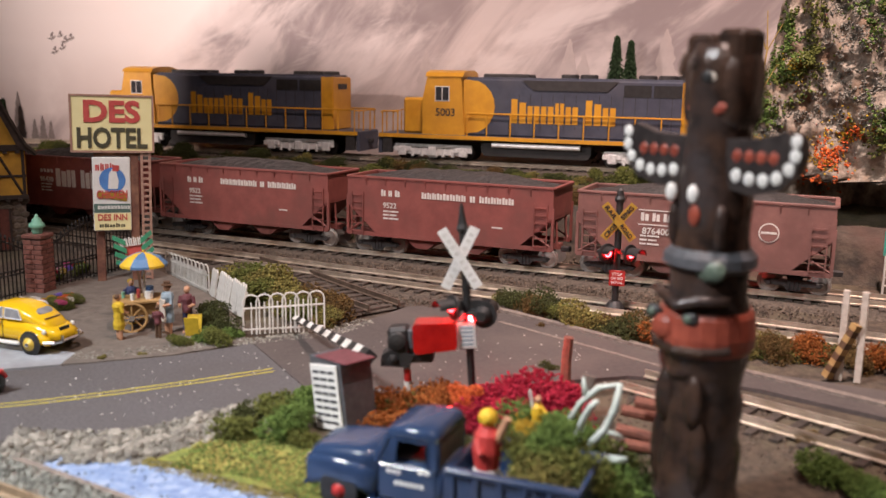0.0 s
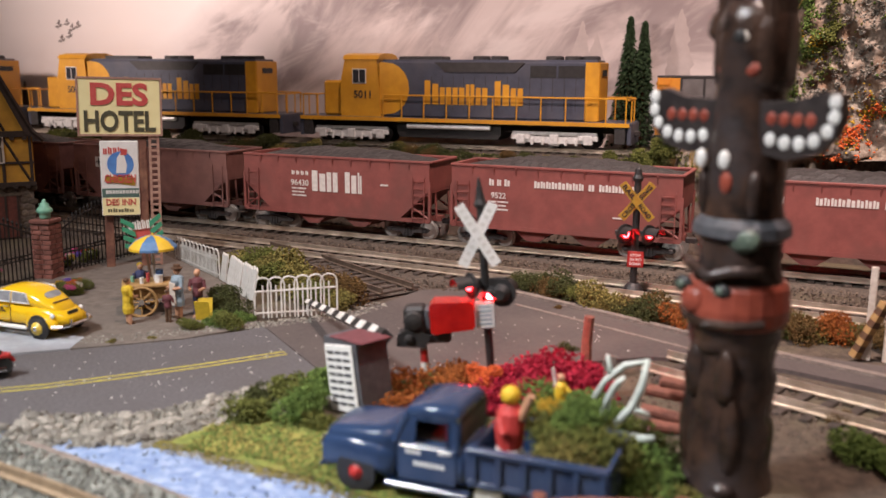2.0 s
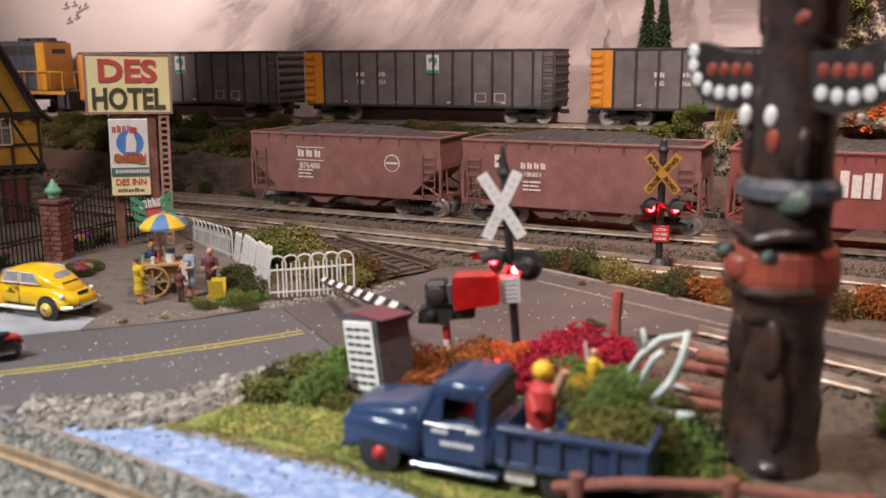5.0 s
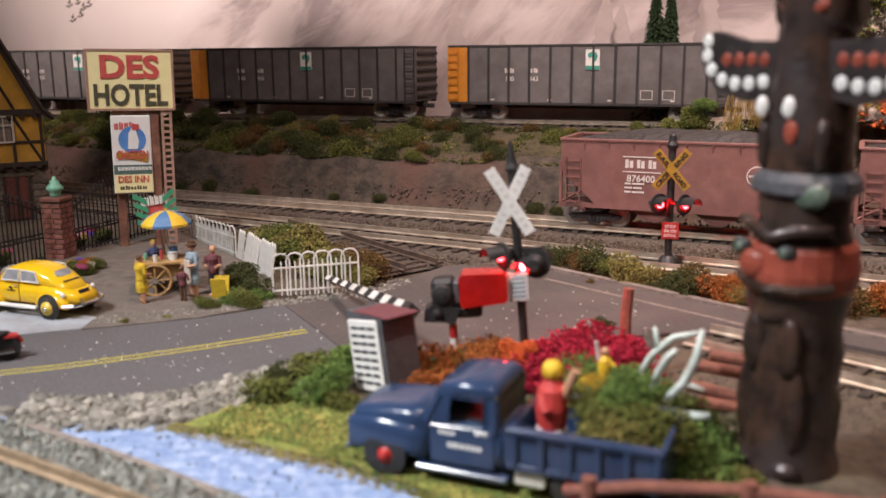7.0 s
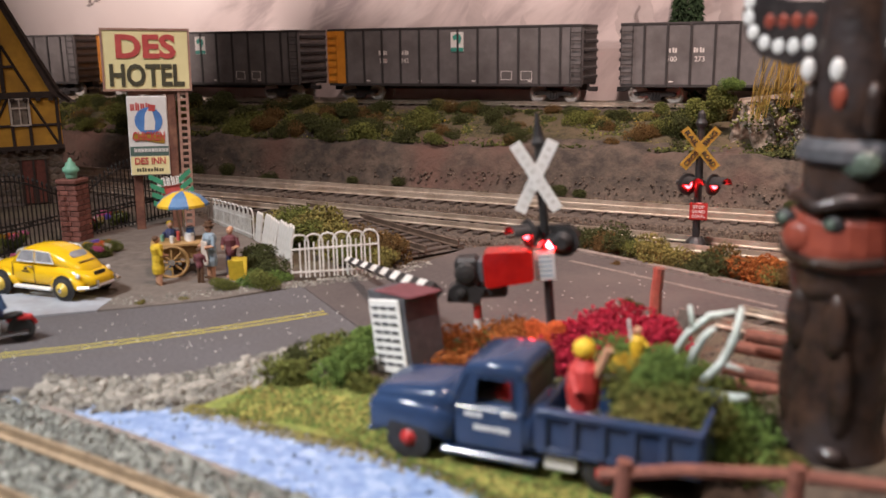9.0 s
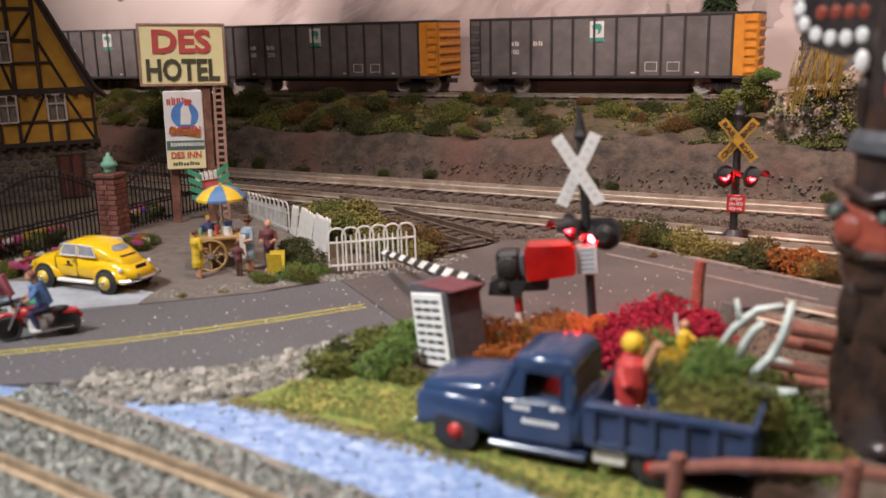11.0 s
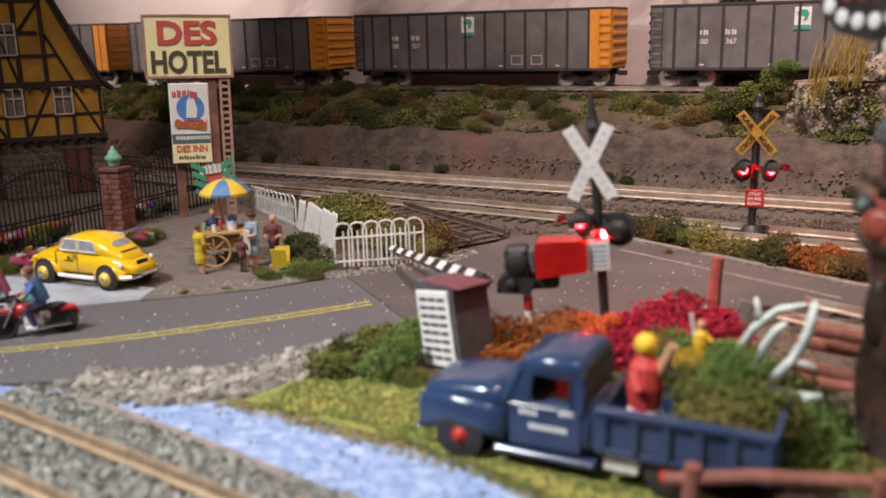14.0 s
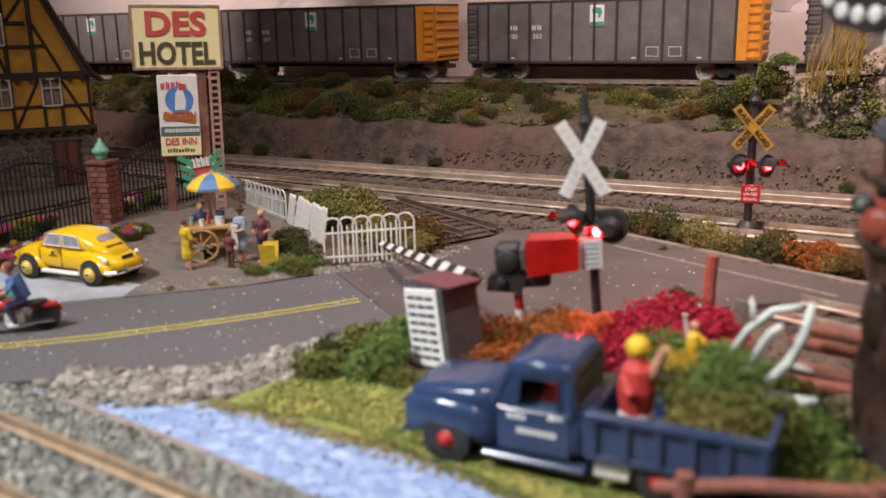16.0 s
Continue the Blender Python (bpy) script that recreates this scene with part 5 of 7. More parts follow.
# ---- painted miniature figurines: one plain mesh each ----
def figurine(x, y, turn, h, mats, label, dress=False, apron=False, hat=False, z=.02):
    """mats: legs, body, skin, hair."""
    bm = B()
    k = h / 1.75
    for s in (-1, 1):
        rod(bm, (s * .1 * k, 0, 0), (s * .09 * k, 0, .8 * k), .075 * k, .1 * k, 7, 2 if dress else 0)
        box(bm, (s * .1 - .06) * k, (s * .1 + .06) * k, -.19 * k, .07 * k, 0, .07 * k, .015, 3)
    if dress:
        lathe(bm, (0, 0, 0), [(.2 * k, .42 * k), (.22 * k, .6 * k), (.17 * k, .98 * k)], 10, "Z", 1)
    lathe(bm, (0, 0, 0), [(.17 * k, .78 * k), (.2 * k, .9 * k), (.18 * k, 1.1 * k), (.23 * k, 1.32 * k), (.19 * k, 1.44 * k), (.07 * k, 1.5 * k)], 10, "Z", 1)
    for s in (-1, 1):
        rod(bm, (s * .23 * k, 0, 1.4 * k), (s * .29 * k, -.05 * k, 1.1 * k), .075 * k, .065 * k, 6, 1)
        rod(bm, (s * .29 * k, -.05 * k, 1.1 * k), (s * .17 * k, -.3 * k, 1.06 * k), .06 * k, .05 * k, 6, 2)
    rod(bm, (0, 0, 1.46 * k), (0, 0, 1.56 * k), .06 * k, .06 * k, 6, 2)
    blob(bm, (0, -.01 * k, 1.63 * k), .12 * k, 2, (.9, 1, 1.1), 0, 2)
    blob(bm, (0, .03 * k, 1.68 * k), .125 * k, 2, (.95, 1, .85), 0, 3)
    if apron:
        box(bm, -.17 * k, .17 * k, -.23 * k, -.17 * k, .45 * k, 1.25 * k, .02, 4)
    if hat:
        lathe(bm, (0, 0, 0), [(.2 * k, 1.72 * k), (.2 * k, 1.75 * k), (.12 * k, 1.76 * k), (.11 * k, 1.86 * k)], 10, "Z", 3)
    ob = part("figurine", bm, [M[n] for n in mats], smooth=False)
    ob.matrix_basis = facing(x, y, z, 0, turn)
    return tagged(ob, label, "figurine", "miniature figurines round the snack cart")


figurine(-23.25, 20.0, 110, 1.52, ("skin", "cloth_yellow", "skin", "hair_brown"), "painted miniature figurine in a yellow dress", dress=True)
figurine(-22.45, 21.4, -60, 1.72, ("cloth_navy", "cloth_grey", "skin", "hair_brown", "cloth_white"), "painted miniature figurine in a white apron and cap", dress=True, apron=True, hat=True)
figurine(-22.3, 20.8, 150, 1.1, ("hair_brown", "cloth_plum", "skin", "hair_brown"), "small painted figurine in dark plum clothes")
figurine(-24.45, 21.6, 20, 1.6, ("cloth_blue", "cloth_navy", "skin", "leaf_yellow"), "painted miniature figurine in blue behind the cart")
figurine(-22.0, 21.85, -20, 1.6, ("cloth_navy", "cloth_plum", "skin", "skin"), "painted miniature figurine in brown beside the cart")


def snack_cart():
    t = thing("snack_cart", facing(-23.65, 21.35, .022), "wooden snack cart with a yellow and blue umbrella", "cart")
    part("table_top", box(B(), -.95, .75, -.45, .75, .98, 1.08, .02), M["wood_tan"], t)
    part("cart_box", box(B(), -.75, .55, -.3, .6, .55, .98, .02), M["wood_tan"], t)
    for s in (-.42, .7):
        w = part("spoked_wheel", tube(B(), [(-.35 + .5 * math.cos(a), s, .5 + .5 * math.sin(a)) for a in [k * math.pi / 9 for k in range(19)]], .055, 6), M["wood_tan"], t)
        sp = B()
        for k in range(8):
            rod(sp, (-.35, s, .5), (-.35 + .48 * math.cos(k * math.pi / 4), s, .5 + .48 * math.sin(k * math.pi / 4)), .03, seg=5)
        part("spokes", sp, M["wood_tan"], w)
        part("hub", lathe(B(), (-.35, s, .5), [(.1, -.07), (.1, .07)], 10, "Y"), M["chrome"], w)
    for x in (.5,):
        for yy in (-.3, .6):
            part("leg", box(B(), x - .05, x + .05, yy - .05, yy + .05, 0, .98), M["wood_tan"], t)
    part("umbrella_pole", rod(B(), (.12, .15, 1.0), (.12, .15, 2.62), .04, seg=7), M["white"], t)
    cols = ("umb_yellow", "umb_blue")
    um = None
    for k in range(8):
        bm = B()
        rings = []
        for r, z in ((.02, 2.68), (.3, 2.63), (.58, 2.5), (.8, 2.28), (.8, 2.2)):
            rings.append([bm.verts.new((.12 + r * math.cos(a), .15 + r * math.sin(a), z)) for a in [(k + j / 3) * math.pi / 4 + .2 for j in range(4)]])
        for a, b in zip(rings, rings[1:]):
            for j in range(3):
                bm.faces.new((a[j], a[j + 1], b[j + 1], b[j]))
        part("umbrella_panel", bm, M[cols[k % 2]], t)
    part("umbrella_tip", blob(B(), (.12, .15, 2.7), .05), M["umb_yellow"], t)
    for x, yy, h, r, c in ((-.3, -.2, .22, .07, "white_bright"), (-.1, .1, .3, .06, "sign_red"), (.25, -.1, .26, .13, "white_bright"), (.28, .1, .4, .12, "cloth_blue"), (-.6, .2, .2, .06, "urn_green")):
        part("tub", lathe(B(), (x, yy, 1.08), [(r, 0), (r * 1.1, h)], 9), M[c], t)


snack_cart()
cr = thing("crest_board", facing(-24.7, 22.4, .0, -6) @ Matrix.Diagonal((.72, .72, 1, 1)), "small red and green crest board on a post", "sign")
part("post", box(B(), -.06, .06, 0, .12, 0, 2.4), M["hair_brown"], cr)
part("red_shield", prism(B(), [(-.45, 1.95), (.45, 1.95), (.5, 2.75), (-.45, 2.75)], -.08, 0, "XZ"), M["sign_red"], cr)
for s in (-1, 1):
    for k in range(4):
        part("green_frond", prism(B(), [(s * .35, 1.9 + k * .28), (s * .95, 2.15 + k * .3), (s * .9, 2.3 + k * .3), (s * .35, 2.1 + k * .28)], -.12 - k * .015, -.05 - k * .015, "XZ"), M["bike_green"], cr)
bars(cr, -.62, 2.72, -.14, [(.16, 1), (.16, .9), (.16, 1), (.16, 1), (.16, .9), (.12, 1)], .32, M["white_bright"], .05, "white_name_bar")
asn = thing("folding_sign", facing(-21.6, 21.7, .02, 0, -15), "little yellow folding sign by the shrubs", "sign")
for s in (-1, 1):
    part("board", box(B(), -.24, .24, -.02, .02, 0, .68), M["cloth_yellow"], asn, m=at(0, s * .12, 0, 0, -s * 12))


# ---- motorcycles ----
def bike(x, y, heading, paint, label):
    t = thing("motorcycle", at(x, y, .0, heading), label, "motorcycle", "parked motorcycles on the road")
    for wx in (-.68, .68):
        w = part("wheel", lathe(B(), (wx, 0, .32), [(.24, -.07), (.3, -.08), (.33, -.03), (.33, .03), (.3, .08), (.24, .07), (.24, -.07)], 18, "Y"), M["tyre"], t)
        sp = B()
        for k in range(10):
            rod(sp, (wx, 0, .32), (wx + .25 * math.cos(k * math.pi / 5), 0, .32 + .25 * math.sin(k * math.pi / 5)), .014, seg=4)
        part("spokes", sp, M["chrome"], w)
        part("mudguard", tube(B(), [(wx + .37 * math.cos(a), 0, .32 + .37 * math.sin(a)) for a in [.3 + k * .28 for k in range(9)]], .06, 5), M[paint], t)
    part("tank", loft(B(), [(-.45, .05, .62, .7), (-.35, .13, .56, .84), (-.05, .14, .56, .84), (.1, .08, .58, .72)], 12, 2.5), M[paint], t, smooth=True)
    part("seat", loft(B(), [(.02, .1, .62, .72), (.2, .14, .6, .74), (.55, .14, .62, .78), (.75, .08, .68, .76)], 10, 2.8), M["black"], t, smooth=True)
    part("tail", box(B(), .6, .98, -.09, .09, .55, .68, .03), M[paint], t)
    fr = tube(B(), [(-.68, .1, .32), (-.42, .1, .82), (-.32, .1, 1.0)], .03, 5)
    tube(fr, [(-.68, -.1, .32), (-.42, -.1, .82), (-.32, -.1, 1.0)], .03, 5)
    tube(fr, [(-.4, 0, .7), (-.2, 0, .3), (.3, 0, .3), (.68, 0, .32), (.5, 0, .62)], .035, 5)
    part("frame", fr, M["chrome"], t)
    part("engine", box(B(), -.22, .2, -.12, .12, .2, .52, .04), M["silver"], t)
    part("exhaust", rod(B(), (.0, -.17, .24), (.85, -.17, .28), .055, .07, 8), M["chrome"], t)
    part("handlebar", tube(B(), [(-.2, -.36, 1.02), (-.32, -.2, 1.02), (-.34, .2, 1.02), (-.2, .36, 1.02)], .025, 5), M["chrome"], t)
    part("headlamp", lathe(B(), (-.48, 0, .88), [(.1, -.08), (.1, .02), (.03, .08)], 10, "X"), M["chrome"], t)
    return t


def rider(x, y, heading, shirt, trousers, hair, label):
    bm = B()
    for s in (-1, 1):
        rod(bm, (.28, s * .1, .82), (-.14, s * .2, .72), .11, .09, 7, 1)
        rod(bm, (-.14, s * .2, .72), (.02, s * .2, .28), .08, .06, 7, 1)
        box(bm, -.18, .08, s * .2 - .05, s * .2 + .05, .2, .28, .02, 4)
        rod(bm, (.08, s * .22, 1.32), (-.1, s * .27, 1.1), .075, .065, 6, 0)
        rod(bm, (-.1, s * .27, 1.1), (-.24, s * .28, 1.03), .055, .05, 6, 2)
    loft(bm, [(.1, .2, .76, .98), (.28, .2, .74, 1.0)], 10, 2.5, 1)
    rod(bm, (.25, 0, .85), (.06, 0, 1.4), .19, .2, 9, 0)
    rod(bm, (.06, 0, 1.38), (.0, 0, 1.5), .07, .07, 6, 2)
    blob(bm, (-.03, 0, 1.6), .13, 2, (1, .9, 1.1), 0, 2)
    blob(bm, (0, 0, 1.64), .135, 2, (1, .95, .95), 0, 3)
    ob = part("rider_figurine", bm, [M[shirt], M[trousers], M["skin"], M[hair], M["white_bright"]])
    ob.matrix_basis = at(x, y, .0, heading)
    tagged(ob, label, "figurine", "miniature riders")


H1 = math.degrees(math.atan2(14.47 - 13.5, -22.04 + 22.7))
bike(-22.42, 14.05, H1, "bike_red", "red model motorcycle standing on the asphalt")
rider(-22.42, 14.05, H1, "cloth_blue", "cloth_navy", "log_red", "painted figurine in a blue jacket astride the bike")
bike(-23.95, 13.95, H1 - 4, "bike_green", "green model motorcycle standing on the asphalt")
rider(-23.95, 13.95, H1 - 4, "cloth_pink", "cloth_grey", "cloth_red", "painted figurine in a pink top astride the bike")


# ---- white fences ----
def hoop_fence(p0, p1, h0, h1, n, label, lean=0):
    a, b = Vector(p0), Vector(p1)
    L = (b - a).length
    t = thing("hoop_fence", at(a.x, a.y, 0, math.degrees(math.atan2(b.y - a.y, b.x - a.x)), lean), label, "fence", "white hoop fences")
    step = L / n
    for i in range(n):
        x, h = i * step, h0 + (h1 - h0) * i / n
        w = step * .62
        part("hoop", tube(B(), [(x, 0, 0), (x, 0, h)] + [(x + w * (1 - math.cos(q)) , 0, h + w * .9 * math.sin(q)) for q in [math.pi * k / 6 for k in range(1, 6)]] + [(x + 2 * w, 0, h), (x + 2 * w, 0, 0)], .032, 5), M["white"], t)
        part("bar", rod(B(), (x + w, 0, 0), (x + w, 0, h * .98), .028, seg=5), M["white"], t)
    for k in (.15, .8):
        part("rail", tube(B(), [(0, 0, h0 * k), (L + step * .3, 0, h1 * k)], .035, 5), M["white"], t)


hoop_fence((-20.25, 22.7), (-18.3, 24.5), 1.12, 1.2, 6, "white hooped wire fence panel at the road corner", -4)
hoop_fence((-29.9, 28.3), (-25.5, 26.4), .75, .95, 11, "long white hooped wire fence beside the track", 0)


def picket(p0, p1, h, n, label, lean):
    a, b = Vector(p0), Vector(p1)
    L = (b - a).length
    t = thing("picket_fence", at(a.x, a.y, 0, math.degrees(math.atan2(b.y - a.y, b.x - a.x)), lean), label, "fence", "weathered picket fence panels")
    w = L / n
    first = None
    for i in range(n):
        m = at((i + .5) * w, 0, rnd.uniform(-.04, .04), 0, 0, rnd.uniform(-1.5, 1.5))
        if first is None:
            first = part("picket", prism(B(), [(-w * .43, 0), (w * .43, 0), (w * .43, h * .9), (0, h), (-w * .43, h * .9)], -.03, .03, "XZ"), M["white"], t, m=m)
        else:
            share("picket", first, t, m)
    for z in (.25, .75):
        part("rail", box(B(), 0, L, .03, .08, h * z - .05, h * z + .05), M["white"], t)


picket((-25.3, 26.3), (-24.75, 26.0), 1.12, 3, "white picket fence end piece, weathered", -8)
picket((-24.6, 25.9), (-23.2, 25.1), 1.15, 6, "leaning white picket fence panel, weathered", -12)
picket((-23.05, 25.0), (-21.7, 24.2), 1.25, 6, "leaning white picket fence panel, peeling paint", -10)


# ---- far crossing signal with the yellow crossbuck ----
def lamp_head(t, x, z, y, r=.28, lit="red_glow", rot=0):
    hd = part("lamp_head", lathe(B(), (x, y, z), [(r * 1.35, .06), (r * 1.35, 0), (r * .9, -.02), (r * .85, .12), (r * .5, .3)], 18, "Y"), M["black"], t)
    hd.matrix_basis = at(x, y, z, rot) @ at(-x, -y, -z)
    vis = B()
    n = 10
    for k in range(n):
        a0, a1 = math.pi * (.02 + .96 * k / n), math.pi * (.02 + .96 * (k + 1) / n)
        q = [vis.verts.new((x + rr * math.cos(a), yy, z + rr * math.sin(a))) for a, yy, rr in ((a0, y, r), (a1, y, r), (a1, y - r * 1.9, r * 1.02), (a0, y - r * 1.9, r * 1.02))]
        vis.faces.new(q)
    part("visor", vis, M["black"], hd)
    part("lens", lathe(B(), (x, y - .03, z), [(r * .52, 0), (r * .4, -.06), (.02, -.09)], 14, "Y"), M[lit], hd, "lit red lens")


s2 = thing("crossing_signal", facing(-10.45, 32.5, 0, 0, 0), "black crossing signal post with a yellow crossbuck", "railway signal")
part("base", lathe(B(), (0, 0, 0), [(.36, 0), (.36, .3), (.28, .42), (.2, .5)], 14), M["black"], s2)
part("pole", rod(B(), (0, 0, 0), (0, 0, 4.4), .13, seg=12), M["black"], s2)
part("finial", lathe(B(), (0, 0, 4.3), [(.17, 0), (.2, .12), (.14, .25), (.12, .45), (.03, .55)], 12), M["black"], s2)
for s, words in ((1, ("RAIL", "ROAD")), (-1, ("CROS", "SING"))):
    blade = part("crossbuck_blade", box(B(), -.85, .85, -.03, .03, -.15, .15), M["yellow_sign"], s2, m=at(0, -.2 - .03 * s, 3.58, 0, 0, 50 * s))
    for wd, x in zip(words, (-.45, .45)):
        text_part(wd, .17, M["black"], blade, at(x, -.04, 0, 0, 90), .6, .02, depth=.02)
part("lamp_arm", box(B(), -.75, .75, -.08, .08, 2.3, 2.46, .02), M["black"], s2)
lamp_head(s2, -.35, 2.34, -.1, rot=35)
lamp_head(s2, .5, 2.34, -.1, rot=50)
part("sign_plate", box(B(), -.26, .34, -.2, -.14, 1.12, 1.72, .02), M["red_paint"], s2, "red stop plate")
for wd, z, w in (("STOP", 1.58, .38), ("ON RED", 1.42, .44), ("SIGNAL", 1.26, .44)):
    text_part(wd, .1, M["white_bright"], s2, at(.04, -.21, z, 0, 90), w, .01, depth=.015)


# ---- near crossing signal with gate ----
s1 = thing("crossing_signal_with_gate", facing(-10.1, 20.4, 0, -4.5), "black crossing signal with white crossbuck, red lamps and gate", "railway signal")
part("pole", rod(B(), (0, 0, -.1), (0, 0, 5.0), .105, seg=10), M["black"], s1)
part("finial", lathe(B(), (0, 0, 4.9), [(.13, 0), (.17, .1), (.12, .22), (.03, .75)], 10), M["black"], s1)
for s in (-1, 1):
    blade = part("crossbuck_blade", box(B(), -.88, .88, -.03, .03, -.135, .135), M["white_bright"], s1, m=at(-.1, -.18 - .03 * s, 4.25, 0, 0, 61 * s))
    for k in range(8):
        x = -.76 + k * .19 + (.06 if k > 3 else 0)
        part("lettering_bar", box(B(), x, x + .09, -.036, -.028, -.06, .06), M["white"], blade)
part("lamp_arm", box(B(), -.6, .6, -.06, .06, 2.95, 3.1), M["black"], s1)
lamp_head(s1, -.38, 2.95, -.12, .25, rot=-58)
lamp_head(s1, .42, 2.72, -.05, .27, "red_glow_rear", rot=165)
lamp_head(s1, .12, 2.66, -.1, .17, "red_glow_strong", rot=-24)
part("notice", box(B(), -.28, .2, -.22, -.17, 1.85, 2.55, .02), M["white_bright"], s1, "small white notice plate")
for k in range(5):
    part("notice_line", box(B(), -.2, .12, -.235, -.218, 1.95 + k * .11, 1.99 + k * .11), M["cloth_grey"], s1)
mech = part("gate_motor", box(B(), -2.12, -1.55, -.28, .3, 1.72, 2.5, .09), M["black"], s1, "black gate motor housing")
part("motor_cover", lathe(B(), (-1.86, -.29, 2.14), [(.27, 0), (.22, -.07), (.08, -.1)], 12, "Y"), M["black_iron"], mech)
part("pivot_casting", prism(B(), [(-2.35, 1.5), (-1.6, 1.42), (-1.45, 1.75), (-2.0, 1.95), (-2.3, 1.8)], -.3, .22, "XZ"), M["black"], s1)
part("pivot_bolt", lathe(B(), (-2.0, -.31, 1.68), [(.13, 0), (.1, -.06), (.03, -.08)], 10, "Y"), M["black_iron"], s1)
part("grey_collar", box(B(), -1.58, -1.44, -.26, .26, 1.9, 2.42, .03), M["totem_grey"], s1)
part("red_counterweight", prism(B(), [(-1.44, 1.84), (-1.36, 1.78), (-.36, 1.86), (-.3, 1.96), (-.3, 2.5), (-.38, 2.58), (-1.36, 2.6), (-1.44, 2.52)], -.34, .34, "XZ"), M["red_lens"], s1, "glossy translucent red housing")
part("lower_casting", box(B(), -1.75, -.95, -.2, .25, 1.5, 1.8, .06), M["black"], s1)
for k in range(4):
    part("post_band", rod(B(), (-1.68, -.1, .35 + k * .33), (-1.68, -.1, .68 + k * .33), .1, seg=9), M["white" if k % 2 else "red_paint"], s1)
arm0, arm1 = Vector((-12.3, 18.75, 1.63)), Vector((-19.1, 24.05, .45))
ga = thing("gate_arm", Matrix.Identity(4), "black and white striped gate arm lowered over the road", "crossing gate")
d_ = (arm1 - arm0)
for k in range(16):
    a, b = arm0 + d_ * (k / 16), arm0 + d_ * ((k + 1) / 16)
    part("arm_stripe", rod(B(), a, b, .21 - .006 * k, .204 - .006 * k, 4), M["white" if k % 2 else "black"], ga)
part("arm_tip_rest", rod(B(), (arm1.x, arm1.y, 0), (arm1.x, arm1.y, .45), .05, seg=6), M["white"], ga)


# ---- relay cabinet with a white louvred face ----
rc = thing("relay_cabinet", facing(-12.28, 17.9, 0, -10, -50), "dark relay cabinet with a white louvred plate", "cabinet")
part("body", prism(B(), [(-.62, 0), (.62, 0), (.62, 1.75), (-.62, 1.95)], -.6, .35, "XZ"), M["totem_grey"], rc)
part("lid", box(B(), -.62, .62, -.6, .35, 1.84, 1.89, .02), M["cloth_plum"], rc, m=at(0, 0, .0, 0, 0, 7))
pl = part("louvre_plate", box(B(), -.56, .5, -.67, -.62, .1, 1.75, .02), M["white_bright"], rc, "white plate with dark slots")
for k in range(8):
    for j in range(3):
        part("slot", box(B(), -.44 + j * .3, -.2 + j * .3, -.69, -.665, .27 + k * .18, .335 + k * .18), M["totem_grey"], pl)
for s in (-.5, .5):
    part("foot", box(B(), s - .06, s + .06, -.68, .3, -.15, .05), M["white"], rc)


